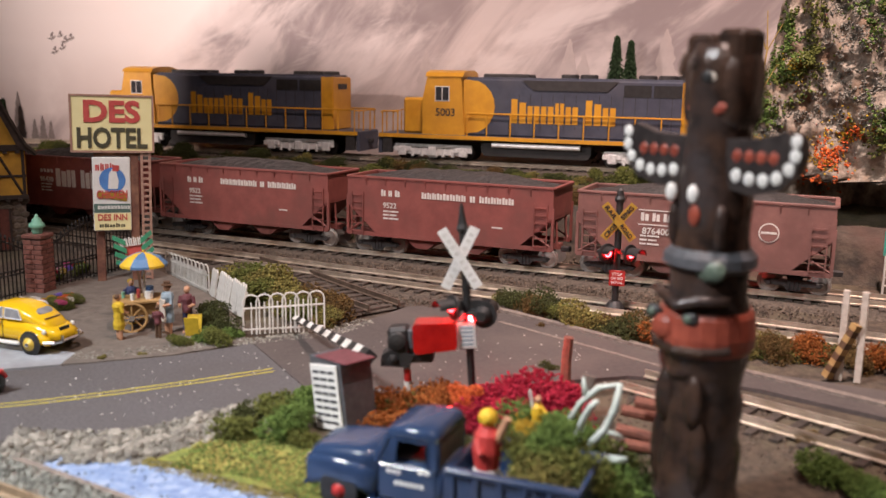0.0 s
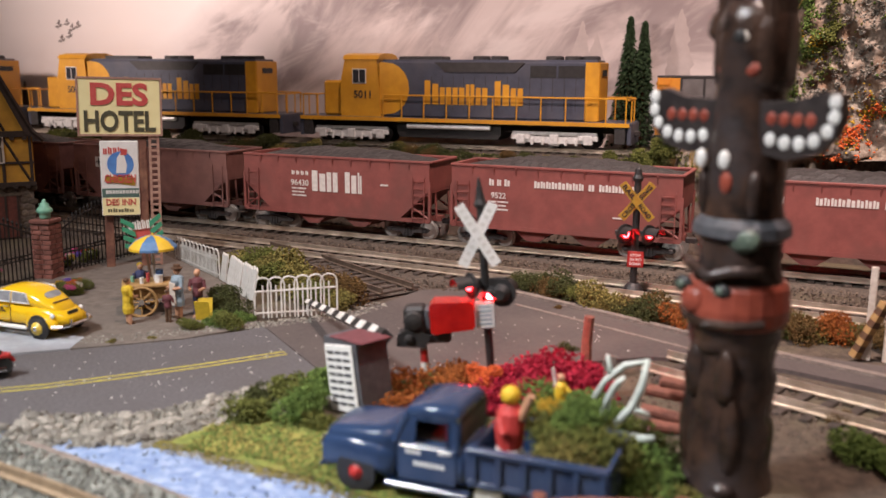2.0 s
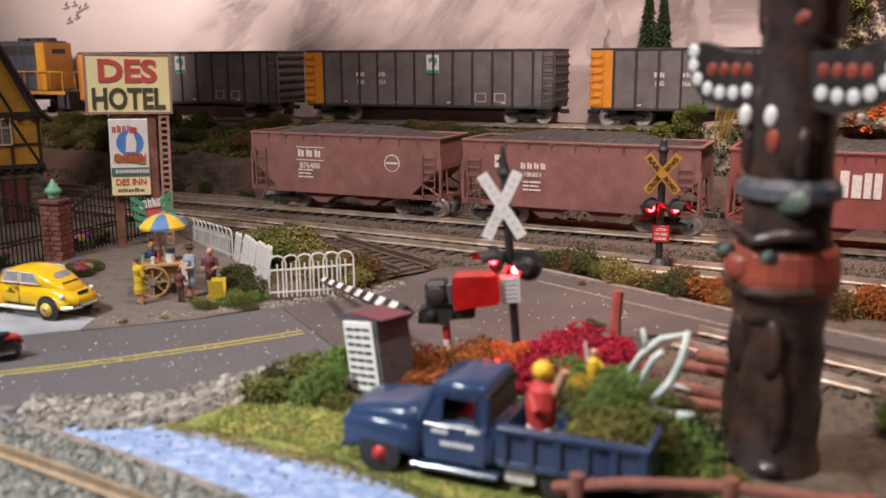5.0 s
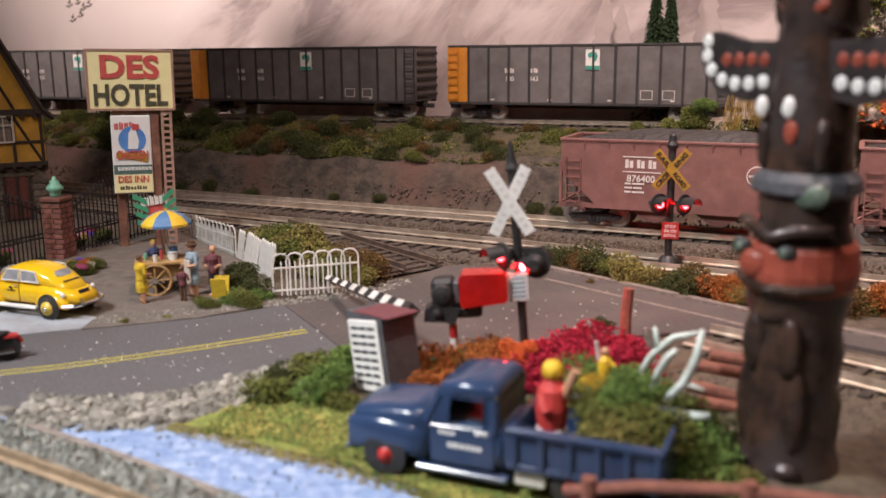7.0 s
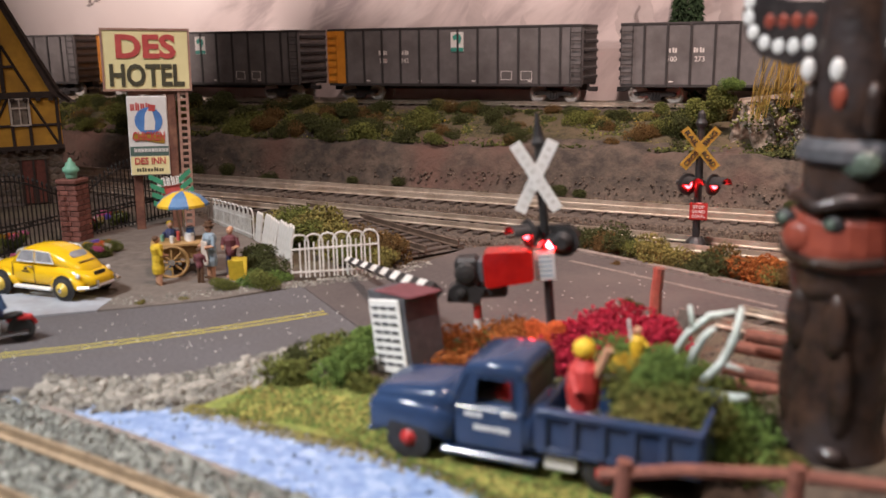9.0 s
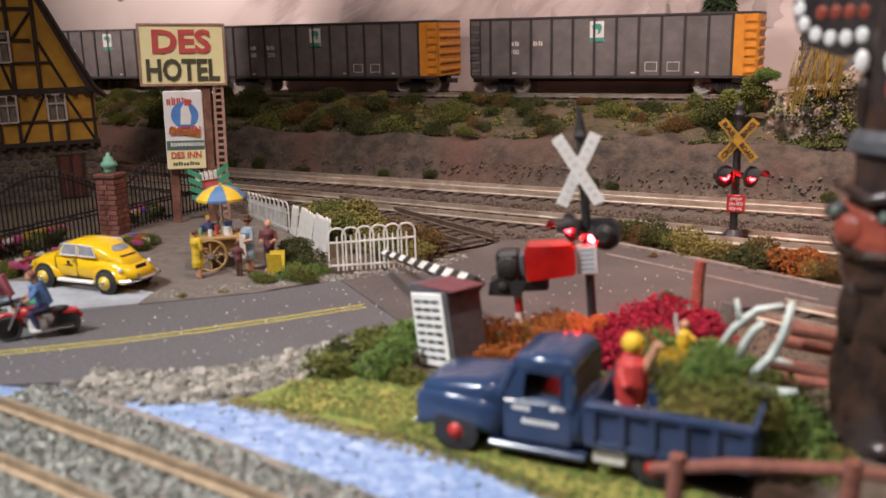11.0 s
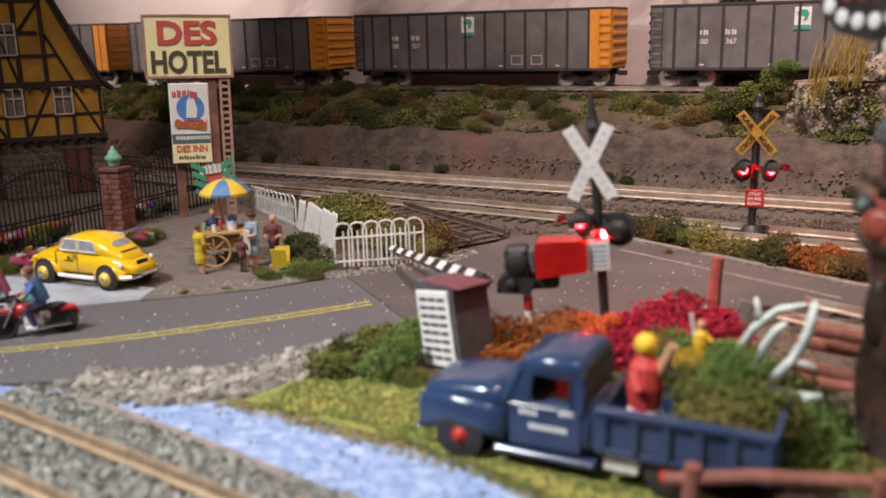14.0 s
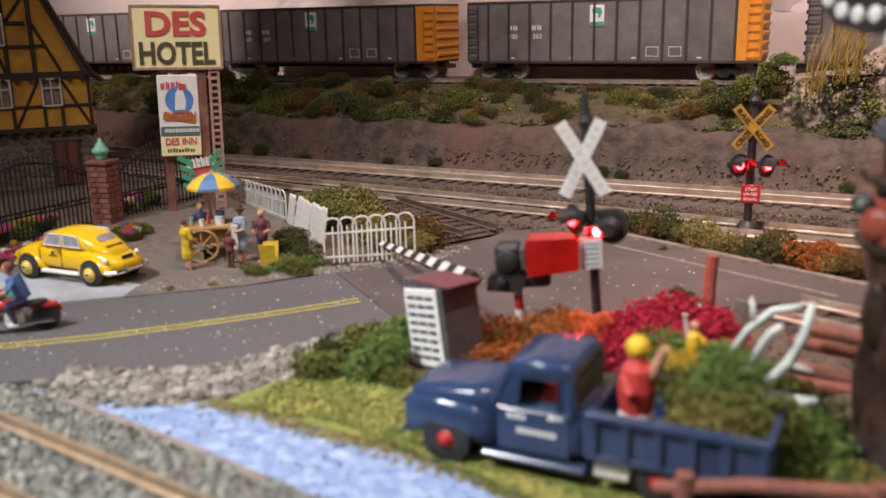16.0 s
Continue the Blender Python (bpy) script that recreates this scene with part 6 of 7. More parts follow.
# ---- blue dump truck ----
def dump_truck():
    t = thing("dump_truck", at(-8.32, 15.22, .0, 8.0) @ Matrix.Diagonal((.85, .79, .88, 1)), "dark blue vintage dump truck parked by the stream", "truck")
    b = M["truck_blue"]
    part("hood", loft(B(), [(-2.98, .7, .55, 1.2), (-2.9, .86, .46, 1.34), (-2.7, .92, .46, 1.42), (-2.2, .95, .5, 1.48), (-1.6, .96, .5, 1.53), (-1.05, .95, .5, 1.56)], 24, 5), b, t, smooth=True)
    for s in (-1, 1):
        part("front_fender", loft(B(), [(-3.0, .12, .45, 1.05), (-2.9, .22, .4, 1.2), (-2.2, .27, .6, 1.26), (-1.6, .26, .5, 1.22), (-1.1, .2, .4, 1.1)], 14, 3), b, t, m=at(0, s * .82, 0), smooth=True)
        part("wheel_well", lathe(B(), (-2.05, s * 1.065, .48), [(.5, -s * .02), (.5, s * .006)], 18, "Y"), M["black"], t)
        part("headlight", lathe(B(), (-2.98, s * .74, .98), [(.16, .05), (.15, -.06), (.03, -.1)], 14, "X"), M["chrome"], t)
        part("running_board", box(B(), -1.3, .75, s * .95 - .16, s * .95 + .16, .3, .42, .03), b, t)
        d = part("door", box(B(), -1.0, .42, s * .955 - .02, s * .955 + .02, .5, 1.3, .01), b, t)
        part("door_handle", box(B(), .1, .32, s * 1.0 - .02, s * 1.0 + .02, 1.22, 1.26), M["chrome"], d)
        for x, z, w in ((-.55, 1.12, .3), (-.35, .98, .34)):
            for k in range(3 if z > 1 else 6):
                part("lettering_bar", box(B(), x + k * .13 - .25, x + k * .13 - .15, s * .985 - .008, s * .985 + .008, z - .12 if z < 1 else z, z - .02 if z < 1 else z + .09), M["white_bright"], d)
        part("door_badge", box(B(), .0, .28, s * .985 - .008, s * .985 + .008, 1.2, 1.28), M["white_bright"], d)
    cab = part("cab", loft(B(), [(-1.25, .86, .5, 1.36), (-1.1, .93, .45, 1.4), (.45, .95, .45, 1.4), (.62, .93, .45, 1.36)], 20, 5), b, t, smooth=True)
    part("cab_roof", loft(B(), [(-.86, .82, 1.94, 2.06), (-.78, .93, 1.9, 2.2), (-.3, .98, 1.9, 2.29), (.3, .98, 1.9, 2.29), (.46, .95, 1.9, 2.2), (.5, .9, 1.92, 2.1)], 24, 4), b, t, smooth=True)
    for x0, x1 in ((-1.1, -.78), (.42, .42)):
        for s in (-1, 1):
            part("cab_pillar", rod(B(), (x0, s * .9, 1.3), (x1, s * .9, 1.98), .1, seg=7), b, cab)
    part("rear_panel", box(B(), .4, .5, -.95, .95, 1.3, 2.1, .03), M["cab_back"], cab, "back wall of the cab, shade and shrub reflection painted olive")
    for s in (-1, 1):
        part("cab_quarter", prism(B(), [(-1.1, 1.3), (-.62, 1.3), (-.55, 1.98), (-.8, 1.98)], s * .92 - .04, s * .92 + .04, "XZ"), b, cab)
        part("cab_quarter", prism(B(), [(.2, 1.3), (.48, 1.3), (.48, 1.98), (.24, 1.98)], s * .92 - .04, s * .92 + .04, "XZ"), b, cab)
        part("window_rim", tube(B(), [(-.6, s * .97, 1.36), (-.53, s * .97, 1.94), (.22, s * .97, 1.94), (.2, s * .97, 1.36), (-.6, s * .97, 1.36)], .03, 5), b, cab)
    part("interior", box(B(), -.85, .46, -.7, .7, 1.36, 1.42), M["black"], cab)
    part("windscreen", box(B(), -.02, .02, -.86, .86, 0, .6), M["pane"], cab, m=at(-1.08, 0, 1.36, 0, 0, 24))
    part("seat_back", box(B(), .2, .42, -.7, .7, 1.45, 1.8, .05), M["black"], cab)
    part("chassis", box(B(), -2.9, 3.2, -.4, .4, .4, .58), M["black"], t)
    bed = part("dump_bed", box(B(), .78, 3.85, -1.12, 1.12, .72, .8), b, t)
    for s in (-1, 1):
        side = part("bed_side", box(B(), .78, 3.85, s * 1.1 - .05, s * 1.1 + .05, .74, 1.52, .02), b, bed)
        part("bed_rim", box(B(), .74, 3.9, s * 1.15 - .12, s * 1.15 + .12, 1.44, 1.58, .03), b, bed)
        for k in range(6):
            part("stake", box(B(), .85 + k * .57, 1.0 + k * .57, s * 1.2 - .05, s * 1.2 + .05, .76, 1.5, .02), b, bed)
        part("bed_sill", box(B(), .78, 3.85, s * 1.16 - .06, s * 1.16 + .06, .7, .84, .02), b, bed)
    part("headboard", box(B(), .7, .84, -1.15, 1.15, .74, 1.5, .03), b, bed)
    part("tailgate", box(B(), 3.8, 3.92, -1.15, 1.15, .74, 1.6, .02), b, bed)
    part("tool_box", box(B(), .9, 1.55, -1.08, -.8, .35, .72, .03), M["white"], t, "pale plate under the bed")
    for s in (-1, 1):
        car_wheel(t, -2.05, s * .92, .46, .28, "red_paint", "red_paint", .66)
        car_wheel(t, 2.1, s * .9, .46, .42, "red_paint", "red_paint", .66)
    part("front_bumper", box(B(), -3.06, -2.98, -.98, .98, .4, .54, .03), b, t)
    part("grille", box(B(), -3.02, -2.96, -.55, .55, .66, 1.02, .02), M["totem_grey"], t)


dump_truck()


# ---- carved totem pole ----
def totem():
    t = thing("totem_pole", at(-3.6, 17.7, .35, -20), "dark carved totem pole with wings, painted red and white", "totem pole")
    d = M["totem_dark"]
    r = random.Random(3)

    def ringed(prof, seg=22):
        bm = B()
        return lathe(bm, (0, 0, 0), prof, seg)
    part("shaft", ringed([(.95, -.4), (.9, .1), (.82, .4), (.86, 1.2), (.78, 1.5), (.84, 2.2), (.76, 2.5), (.8, 2.8), (.86, 3.0), (.88, 3.9), (.8, 4.15), (.74, 4.4), (.76, 5.2), (.7, 5.5), (.72, 6.4), (.64, 6.8), (.62, 7.4), (.6, 7.7), (.66, 8.0), (.64, 8.8), (.56, 9.1), (.3, 9.15)]), d, t, smooth=True)
    for s in (-1, 1):
        wing = part("wing", prism(B(), [(s * .45, 7.4), (s * 1.1, 7.42), (s * 1.62, 7.58), (s * 1.86, 7.52), (s * 1.93, 7.2), (s * 1.82, 6.85), (s * 1.55, 6.55), (s * 1.0, 6.4), (s * .45, 6.5)], -.42, -.14, "XZ"), M["totem_wing"], t, "dark wing with white dots and red feathers")
        for k in range(7):
            x, z = ((1.8, 7.42), (1.8, 7.17), (1.7, 6.93), (1.48, 6.76), (1.22, 6.7), (.95, 6.7), (.68, 6.74))[k]
            part("white_dot", blob(B(), (s * x, -.42, z), .115, 2, (.95, .3, 1.1)), M["white_bright"], wing)
        for k in range(4):
            part("red_feather", blob(B(), (s * (.68 + k * .24), -.42, 7.1), .12, 1, (.95, .3, 1.1)), M["totem_red"], wing)
    # top head, seen with its beak to one side
    part("head", loft(B(), [(-.62, .3, 7.9, 8.75), (-.5, .5, 7.6, 8.95), (0, .56, 7.5, 9.0), (.5, .52, 7.5, 9.0), (.64, .4, 7.6, 8.9)], 18, 4), d, t, smooth=True)
    part("beak", loft(B(), [(-.86, .2, 8.5, 8.85), (-.7, .34, 8.4, 9.0), (-.3, .5, 8.35, 9.05)], 14, 3), d, t, smooth=True)
    part("crest", box(B(), -.6, -.07, -.42, .4, 8.7, 9.28, .09), d, t)
    part("crest", box(B(), .07, .62, -.44, .4, 8.7, 9.36, .09), d, t)
    part("eye_white", blob(B(), (.08, -.56, 8.5), .2, 2, (1, .4, .9)), M["cloth_white"], t)
    part("pupil", blob(B(), (.08, -.64, 8.5), .12, 2, (1, .3, 1)), M["black"], t)
    part("mouth", blob(B(), (.05, -.52, 7.95), .36, 2, (1.2, .25, .5)), M["totem_red"], t)
    # middle figure
    for x in (-.48, .0):
        part("eye_white", blob(B(), (x, -.72, 6.35), .14, 2, (.85, .5, 1.3)), M["white_bright"], t)
    part("red_tongue", blob(B(), (.05, -.7, 5.95), .16, 2, (.8, .4, 1.3)), M["totem_red"], t)
    for s in (-1, 1):
        part("arm", loft(B(), [(-.1, .1, 5.4, 6.1), (0, .14, 5.3, 6.2), (.1, .1, 5.4, 6.1)], 12, 3), d, t, m=at(s * .5, -.5, 0), smooth=True)
    part("collar", lathe(B(), (0, 0, 4.85), [(.74, 0), (.9, .12), (.88, .3), (.74, .45)], 20), M["totem_grey"], t)
    part("green_ear", blob(B(), (.42, -.62, 4.95), .35, 2, (1, .5, .7)), M["totem_green"], t)
    # lower face
    part("red_face", lathe(B(), (0, 0, 3.25), [(.86, 0), (.95, .1), (.97, .35), (.92, .75), (.86, .85)], 24), M["totem_red"], t)
    part("lip", tube(B(), [(-.85, -.45, 3.45), (-.5, -.85, 3.4), (0, -1.0, 3.38), (.5, -.85, 3.4), (.85, -.45, 3.45)], .09, 8), d, t)
    part("brow", tube(B(), [(-.8, -.5, 4.4), (-.4, -.9, 4.4), (0, -.98, 4.25), (.4, -.9, 4.4), (.8, -.5, 4.4)], .11, 8), d, t, smooth=True)
    part("beak_nose", blob(B(), (-.35, -.88, 3.75), .3, 2, (.9, .45, .9)), M["totem_red"], t)
    for x in (-.62, .2):
        part("eye_socket", blob(B(), (x, -.84, 4.0), .2, 2, (1, .5, .85)), M["black"], t)
        part("eye_white", blob(B(), (x, -.93, 4.0), .09, 2, (1, .5, 1)), M["totem_green"], t)
    # bottom figure: paws and knees
    for s in (-1, 1):
        part("paw", blob(B(), (s * .32, -.74, 2.35), .3, 2, (.75, .4, 1.9)), d, t, smooth=True)
        part("knee", blob(B(), (s * .42, -.64, 1.25), .36, 2, (.62, .42, 2.4)), d, t, smooth=True)
        part("foot", blob(B(), (s * .4, -.74, .2), .26, 2, (1.0, .8, .6)), d, t, smooth=True)
    part("belly", blob(B(), (0, -.7, 1.6), .3, 2, (.7, .4, 2.2)), M["totem_dark"], t, smooth=True)
    part("head_knob", blob(B(), (-.05, -.74, 2.9), .28, 2, (1.1, .45, .7)), d, t, smooth=True)


totem()
# ---- plants ----
M["bloom_pink"] = mat("pink_bloom", (.62, .12, .28), (.45, .07, .18), .1, .8)
M["bloom_violet"] = mat("violet_bloom", (.20, .12, .50), (.12, .07, .34), .1, .8)
M["bloom_white"] = mat("white_bloom", (.72, .68, .62), (.60, .55, .48), .1, .8)
CL = {}
for nm in ("leaf_dark", "leaf_mid", "leaf_olive", "leaf_bright", "leaf_rust", "leaf_red", "leaf_orange", "leaf_brown", "leaf_yellow", "bloom_pink", "bloom_violet", "bloom_white"):
    CL[nm] = []
    for k in range(3):
        me = chips(1700, .95, .052, .8, .5, 1.0, seed=len(nm) * 7 + k * 31 + ord(nm[5]))
        me.materials.append(M[nm])
        CL[nm].append(me)
WORDS = {"leaf_dark": "dark green", "leaf_mid": "green", "leaf_olive": "olive green", "leaf_bright": "bright green", "leaf_rust": "rust-orange", "leaf_red": "crimson", "leaf_orange": "vivid orange", "leaf_brown": "brown-green", "leaf_yellow": "yellow"}
pr = random.Random(21)


def shrub(x, y, z, s, c, where, group):
    ob = new("shrub", CL[c][pr.randrange(3)])
    ob.matrix_basis = at(x, y, z - .08, pr.uniform(0, 360)) @ Matrix.Diagonal((s * CM / CM, s, s * pr.uniform(.8, 1.1), 1))
    tagged(ob, WORDS[c] + " foam shrub " + where, "shrub", group)


for x, y, s, c in ((-25.8, 27.9, .9, "leaf_olive"), (-25.0, 28.6, 1.0, "leaf_mid"), (-23.6, 27.6, 1.15, "leaf_olive"), (-22.4, 27.3, 1.1, "leaf_olive"), (-23.0, 26.6, .8, "leaf_mid"), (-21.2, 26.2, .9, "leaf_olive"), (-20.2, 26.9, .8, "leaf_brown"), (-19.2, 26.6, .75, "leaf_brown"), (-18.9, 25.6, .6, "leaf_olive"), (-24.4, 27.1, .9, "leaf_mid"), (-19.9, 25.5, .7, "leaf_mid")):
    shrub(x, y, 0, s * 1.18, c, "behind the white fence", "shrubs behind the fence")
for k in range(34):
    x = -14.6 + k * .42 + pr.uniform(-.15, .15)
    y = (31.35 - (x + 14.6) * .27 if x < -8 else 29.55 + (x + 8) * .17) + pr.uniform(-.35, .45)
    shrub(x, y, 0, pr.uniform(.5, .98), pr.choice(("leaf_dark", "leaf_olive", "leaf_brown", "leaf_brown", "leaf_mid", "leaf_rust", "leaf_dark")), "between road and track", "shrubs along the crossing road")
for x, y, s, c in ((-21.2, 20.7, .45, "leaf_mid"), (-20.9, 21.5, .55, "leaf_bright"), (-20.3, 21.5, .6, "leaf_mid"), (-20.9, 22.4, .7, "leaf_dark"), (-21.8, 22.8, .7, "leaf_dark"), (-20.3, 22.2, .5, "leaf_bright"), (-22.6, 23.6, .7, "leaf_dark"), (-21.4, 19.3, .22, "leaf_olive"), (-22.1, 18.3, .2, "leaf_olive")):
    shrub(x, y, 0, s, c, "at the edge of the forecourt", "shrubs of the forecourt")
for x, y, s, c in ((-14.3, 16.0, .8, "leaf_mid"), (-14.1, 17.3, .9, "leaf_mid"), (-14.0, 18.4, .85, "leaf_bright"), (-13.3, 16.6, .8, "leaf_bright"), (-12.6, 16.4, .6, "leaf_mid"), (-14.7, 16.7, .6, "leaf_dark"), (-13.5, 19.2, .7, "leaf_olive"), (-11.9, 19.2, .7, "leaf_mid")):
    shrub(x, y, 0, s, c, "on the stream bank", "shrubs on the stream bank")
for x, y, z, s, c in ((-11.7, 17.7, 0, 0.6, "leaf_rust"), (-11.3, 18.6, 0, 0.85, "leaf_rust"), (-10.6, 18.5, 0, 0.8, "leaf_rust"), (-11, 19.2, 0, 0.8, "leaf_olive"), (-9.2, 17.8, 0, 0.8, "leaf_dark"), (-7.1, 17.3, 0, 1.15, "leaf_mid"), (-6.5, 16.85, 0, 1.2, "leaf_olive"), (-6, 17.3, 0.2, 1.15, "leaf_mid"), (-6.9, 16.9, 0.5, 0.8, "leaf_yellow"), (-5.4, 17, 0, 1.1, "leaf_dark"), (-7.4, 18, 0.6, 0.9, "leaf_bright"), (-6.4, 18.2, 0.5, 0.95, "leaf_bright"), (-4.9, 16.9, 0, 0.8, "leaf_bright"), (-4.4, 16.6, 0, 0.7, "leaf_olive"), (-8, 17.2, 0, 0.9, "leaf_dark"), (-5.3, 18.4, 0, 0.9, "leaf_dark"), (-1.4, 20.9, 0, 0.8, "leaf_bright"), (-0.5, 20.4, 0, 0.7, "leaf_bright"), (-2.2, 14.6, 0, 0.6, "leaf_olive"), (-1.6, 14.3, 0, 0.6, "leaf_bright"), (-2, 23, 0, 0.4, "leaf_brown"), (-12.1, 29.3, 0, 0.2, "leaf_brown"), (-9.9, 25, 0, 0.35, "leaf_dark"), (-9.9, 20, 0.05, 0.95, "leaf_red"), (-9.2, 19.9, 0.2, 1.05, "leaf_red"), (-8.5, 20, 0.25, 1.1, "leaf_red"), (-7.8, 20.3, 0.15, 1.05, "leaf_red"), (-8.9, 20.5, 0.45, 0.9, "leaf_red"), (-8, 20.9, 0.35, 0.9, "leaf_red"), (-7.3, 20.2, 0, 0.8, "leaf_red"), (-9.6, 19.3, 0, 0.7, "leaf_red"), (-10.35, 19.9, 0.45, 0.6, "leaf_orange"), (-10, 19.75, 0.55, 0.5, "leaf_orange"), (-11.2, 19.8, 0.15, 0.85, "leaf_rust"), (-10.7, 19.6, 0.2, 0.8, "leaf_rust"), (-6.3, 17.3, 0.7, 0.95, "leaf_bright"), (-6.7, 17.7, 0.7, 0.85, "leaf_mid"), (-5.2, 17.1, 0.1, 1, "leaf_bright"), (-4.7, 16.6, 0.1, 0.85, "leaf_bright"), (-4.2, 16.4, 0, 0.7, "leaf_mid"), (-7.9, 19.1, 0.5, 0.45, "leaf_yellow"), (-7.6, 19, 0.55, 0.35, "leaf_yellow")):
    shrub(x, y, z, s, c, "in the planting behind the truck", "plants behind the truck")


def bank_z(x, y):
    u = (y - y_foot(x)) / (y_up(x) - 3.0 - y_foot(x))
    return 2.05 * min(1, max(0, u) / .17) ** .7 if u < .28 else 2.05 + (UP - 2.05) * (min(1, u) - .28) / .72


for k in range(26):
    x = pr.uniform(-50, -27)
    u = pr.uniform(.3, .85)
    y = y_foot(x) + u * (y_up(x) - 3.0 - y_foot(x))
    shrub(x, y, bank_z(x, y) - .15, pr.uniform(.8, 1.25), pr.choice(("leaf_dark", "leaf_dark", "leaf_mid")), "on the shaded bank", "shrubs on the bank")
for k in range(170):
    x = pr.uniform(-54, -13)
    u = pr.choice((pr.uniform(.32, .6), pr.uniform(.6, 1.0), pr.uniform(.9, 1.05)))
    y = y_foot(x) + u * (y_up(x) - 3.0 - y_foot(x))
    shrub(x, y, bank_z(x, y) - .05, pr.uniform(.3, .82) * (1.15 if x < -36 else 1), pr.choice(("leaf_dark", "leaf_dark", "leaf_dark", "leaf_brown", "leaf_olive", "leaf_mid", "leaf_brown")), "on the rocky bank", "shrubs on the bank")
for x, dy, s in ((-19.5, .1, .55), (-28, .2, .5), (-30.5, .1, .5), (-36, .2, .6), (-41, .3, .8), (-44, .4, .9), (-39, .5, .7), (-18.6, .1, .45), (-9.2, .0, .5)):
    shrub(x, y_foot(x) - .35 + dy, -.05, s, "leaf_dark", "at the foot of the bank", "shrubs on the bank")
for x, y, z, s, c in ((-15.7, 45.0, 2.6, .95, "leaf_mid"), (-14.8, 44.6, 2.7, 1.15, "leaf_dark"), (-14.0, 44.6, 3.5, 1.1, "leaf_mid"), (-13.1, 44.5, 4.2, .95, "leaf_mid"), (-12.6, 44.3, 4.9, .7, "leaf_bright"), (-15.2, 44.0, 1.7, .9, "leaf_dark")):
    shrub(x, y, z, s, c, "climbing beside the cliff", "shrubs beside the cliff")

# flower beds
for x, y, s in ((-28.7, 21.3, .55), (-28.3, 21.8, .5), (-32.2, 18.6, .5), (-32.5, 19.8, .55), (-32.7, 21.0, .5), (-28.6, 17.1, .55), (-29.2, 18.5, .4), (-33.0, 24.5, .5), (-33.0, 26.0, .5)):
    t = thing("flower_bed", at(x, y, .0, pr.uniform(0, 360)), "bed of tiny mixed bright flowers", "flowers", "flower beds by the gate")
    for k, c in enumerate(("leaf_mid", "leaf_dark", "leaf_yellow", "bloom_pink", "leaf_orange", "bloom_violet", "leaf_red", "bloom_pink", "leaf_yellow", "bloom_white", "leaf_mid")):
        o = new("blossom_tuft" if 1 < k < 10 else "foliage", CL[c][k % 3])
        o.parent = t
        f = k < 2 or k > 9
        o.matrix_basis = at(pr.uniform(-.5, .5), pr.uniform(-.5, .5), 0 if f else pr.uniform(.15, .34)) @ Matrix.Diagonal((s * (.85 if f else .42),) * 3 + (1,))

# ---- stones ----
SHORE = [(-18.6, 12.7), (-17.2, 13.3), (-16.1, 14.2), (-15.5, 15.4), (-15.1, 16.6), (-14.7, 17.9), (-14.0, 19.0)]
sh = thing("stone_shore", Matrix.Identity(4), "strip of pale loose stones between road and stream", "stones", kind="structure")
me = stones_mesh(SHORE, 2600, .95, -.02, .1, 5)
me.materials.append(M["stone"])
o = new("gravel", me)
o.parent = sh
tagged(o, "pale grey gravel", kind="stuff")
pm = [part("stone", blob(B(), (0, 0, 0), .17, 1, (1.2, .9, .7), .22), M["pebble"], sh, m=at(-16, 14.4, .03)) for _ in range(5)]
for k in range(190):
    i = pr.randrange(len(SHORE) - 1)
    u = pr.random()
    x, y = SHORE[i][0] + (SHORE[i + 1][0] - SHORE[i][0]) * u, SHORE[i][1] + (SHORE[i + 1][1] - SHORE[i][1]) * u
    share("stone", pm[pr.randrange(5)], sh, at(x + pr.uniform(-.8, .8), y + pr.uniform(-.7, .5), .03, pr.uniform(0, 360), pr.uniform(-20, 20)) @ Matrix.Scale(pr.uniform(.45, 1.25), 4))
boul = part("boulder", blob(B(), (0, 0, 0), .2, 2, (1, .9, .95), .06), M["pebble"], m=at(-14.95, 15.7, .16), smooth=True)
tagged(boul, "round pale boulder on the shore", "stone")
for nm, pts, n, half, size, mt, lb in (("gravel_edge", [(-23.0, 17.9), (-21.3, 19.9), (-20.2, 21.5), (-19.3, 22.6), (-17.9, 24.3), (-17.7, 26.5)], 900, .4, .06, "stone", "tan gravel along the forecourt edge"),
                                        ("road_grit", [(-24, 11.5), (-20, 15.5), (-17, 19.5), (-13, 24), (-9, 27)], 260, 2.6, .03, "white", "scattered pale grit on the asphalt"),
                                        ("track_rubble", [(-33, 30.0), (-26, 30.0), (-19, 29.8), (-14, 31.2), (-4, 31.4), (0, 31.2)], 2200, 1.0, .07, "stone_brown", "loose stones beside the track"),
                                        ("between_tracks", [(-38, 33.6), (-25, 34.4), (-14, 35.0), (-2, 36.4)], 2600, 1.2, .07, "stone_brown", "loose stones between the tracks"),
                                        ("bed_rubble", [(-7, 22.6), (-3, 21.9), (3, 21)], 700, 1.2, .07, "stone_brown", "loose stones by the spur")):
    me = stones_mesh(pts, n, half, .0 if nm != "road_grit" else .015, size, n)
    me.materials.append(M[mt])
    tagged(new(nm, me), lb, "gravel", kind="stuff")

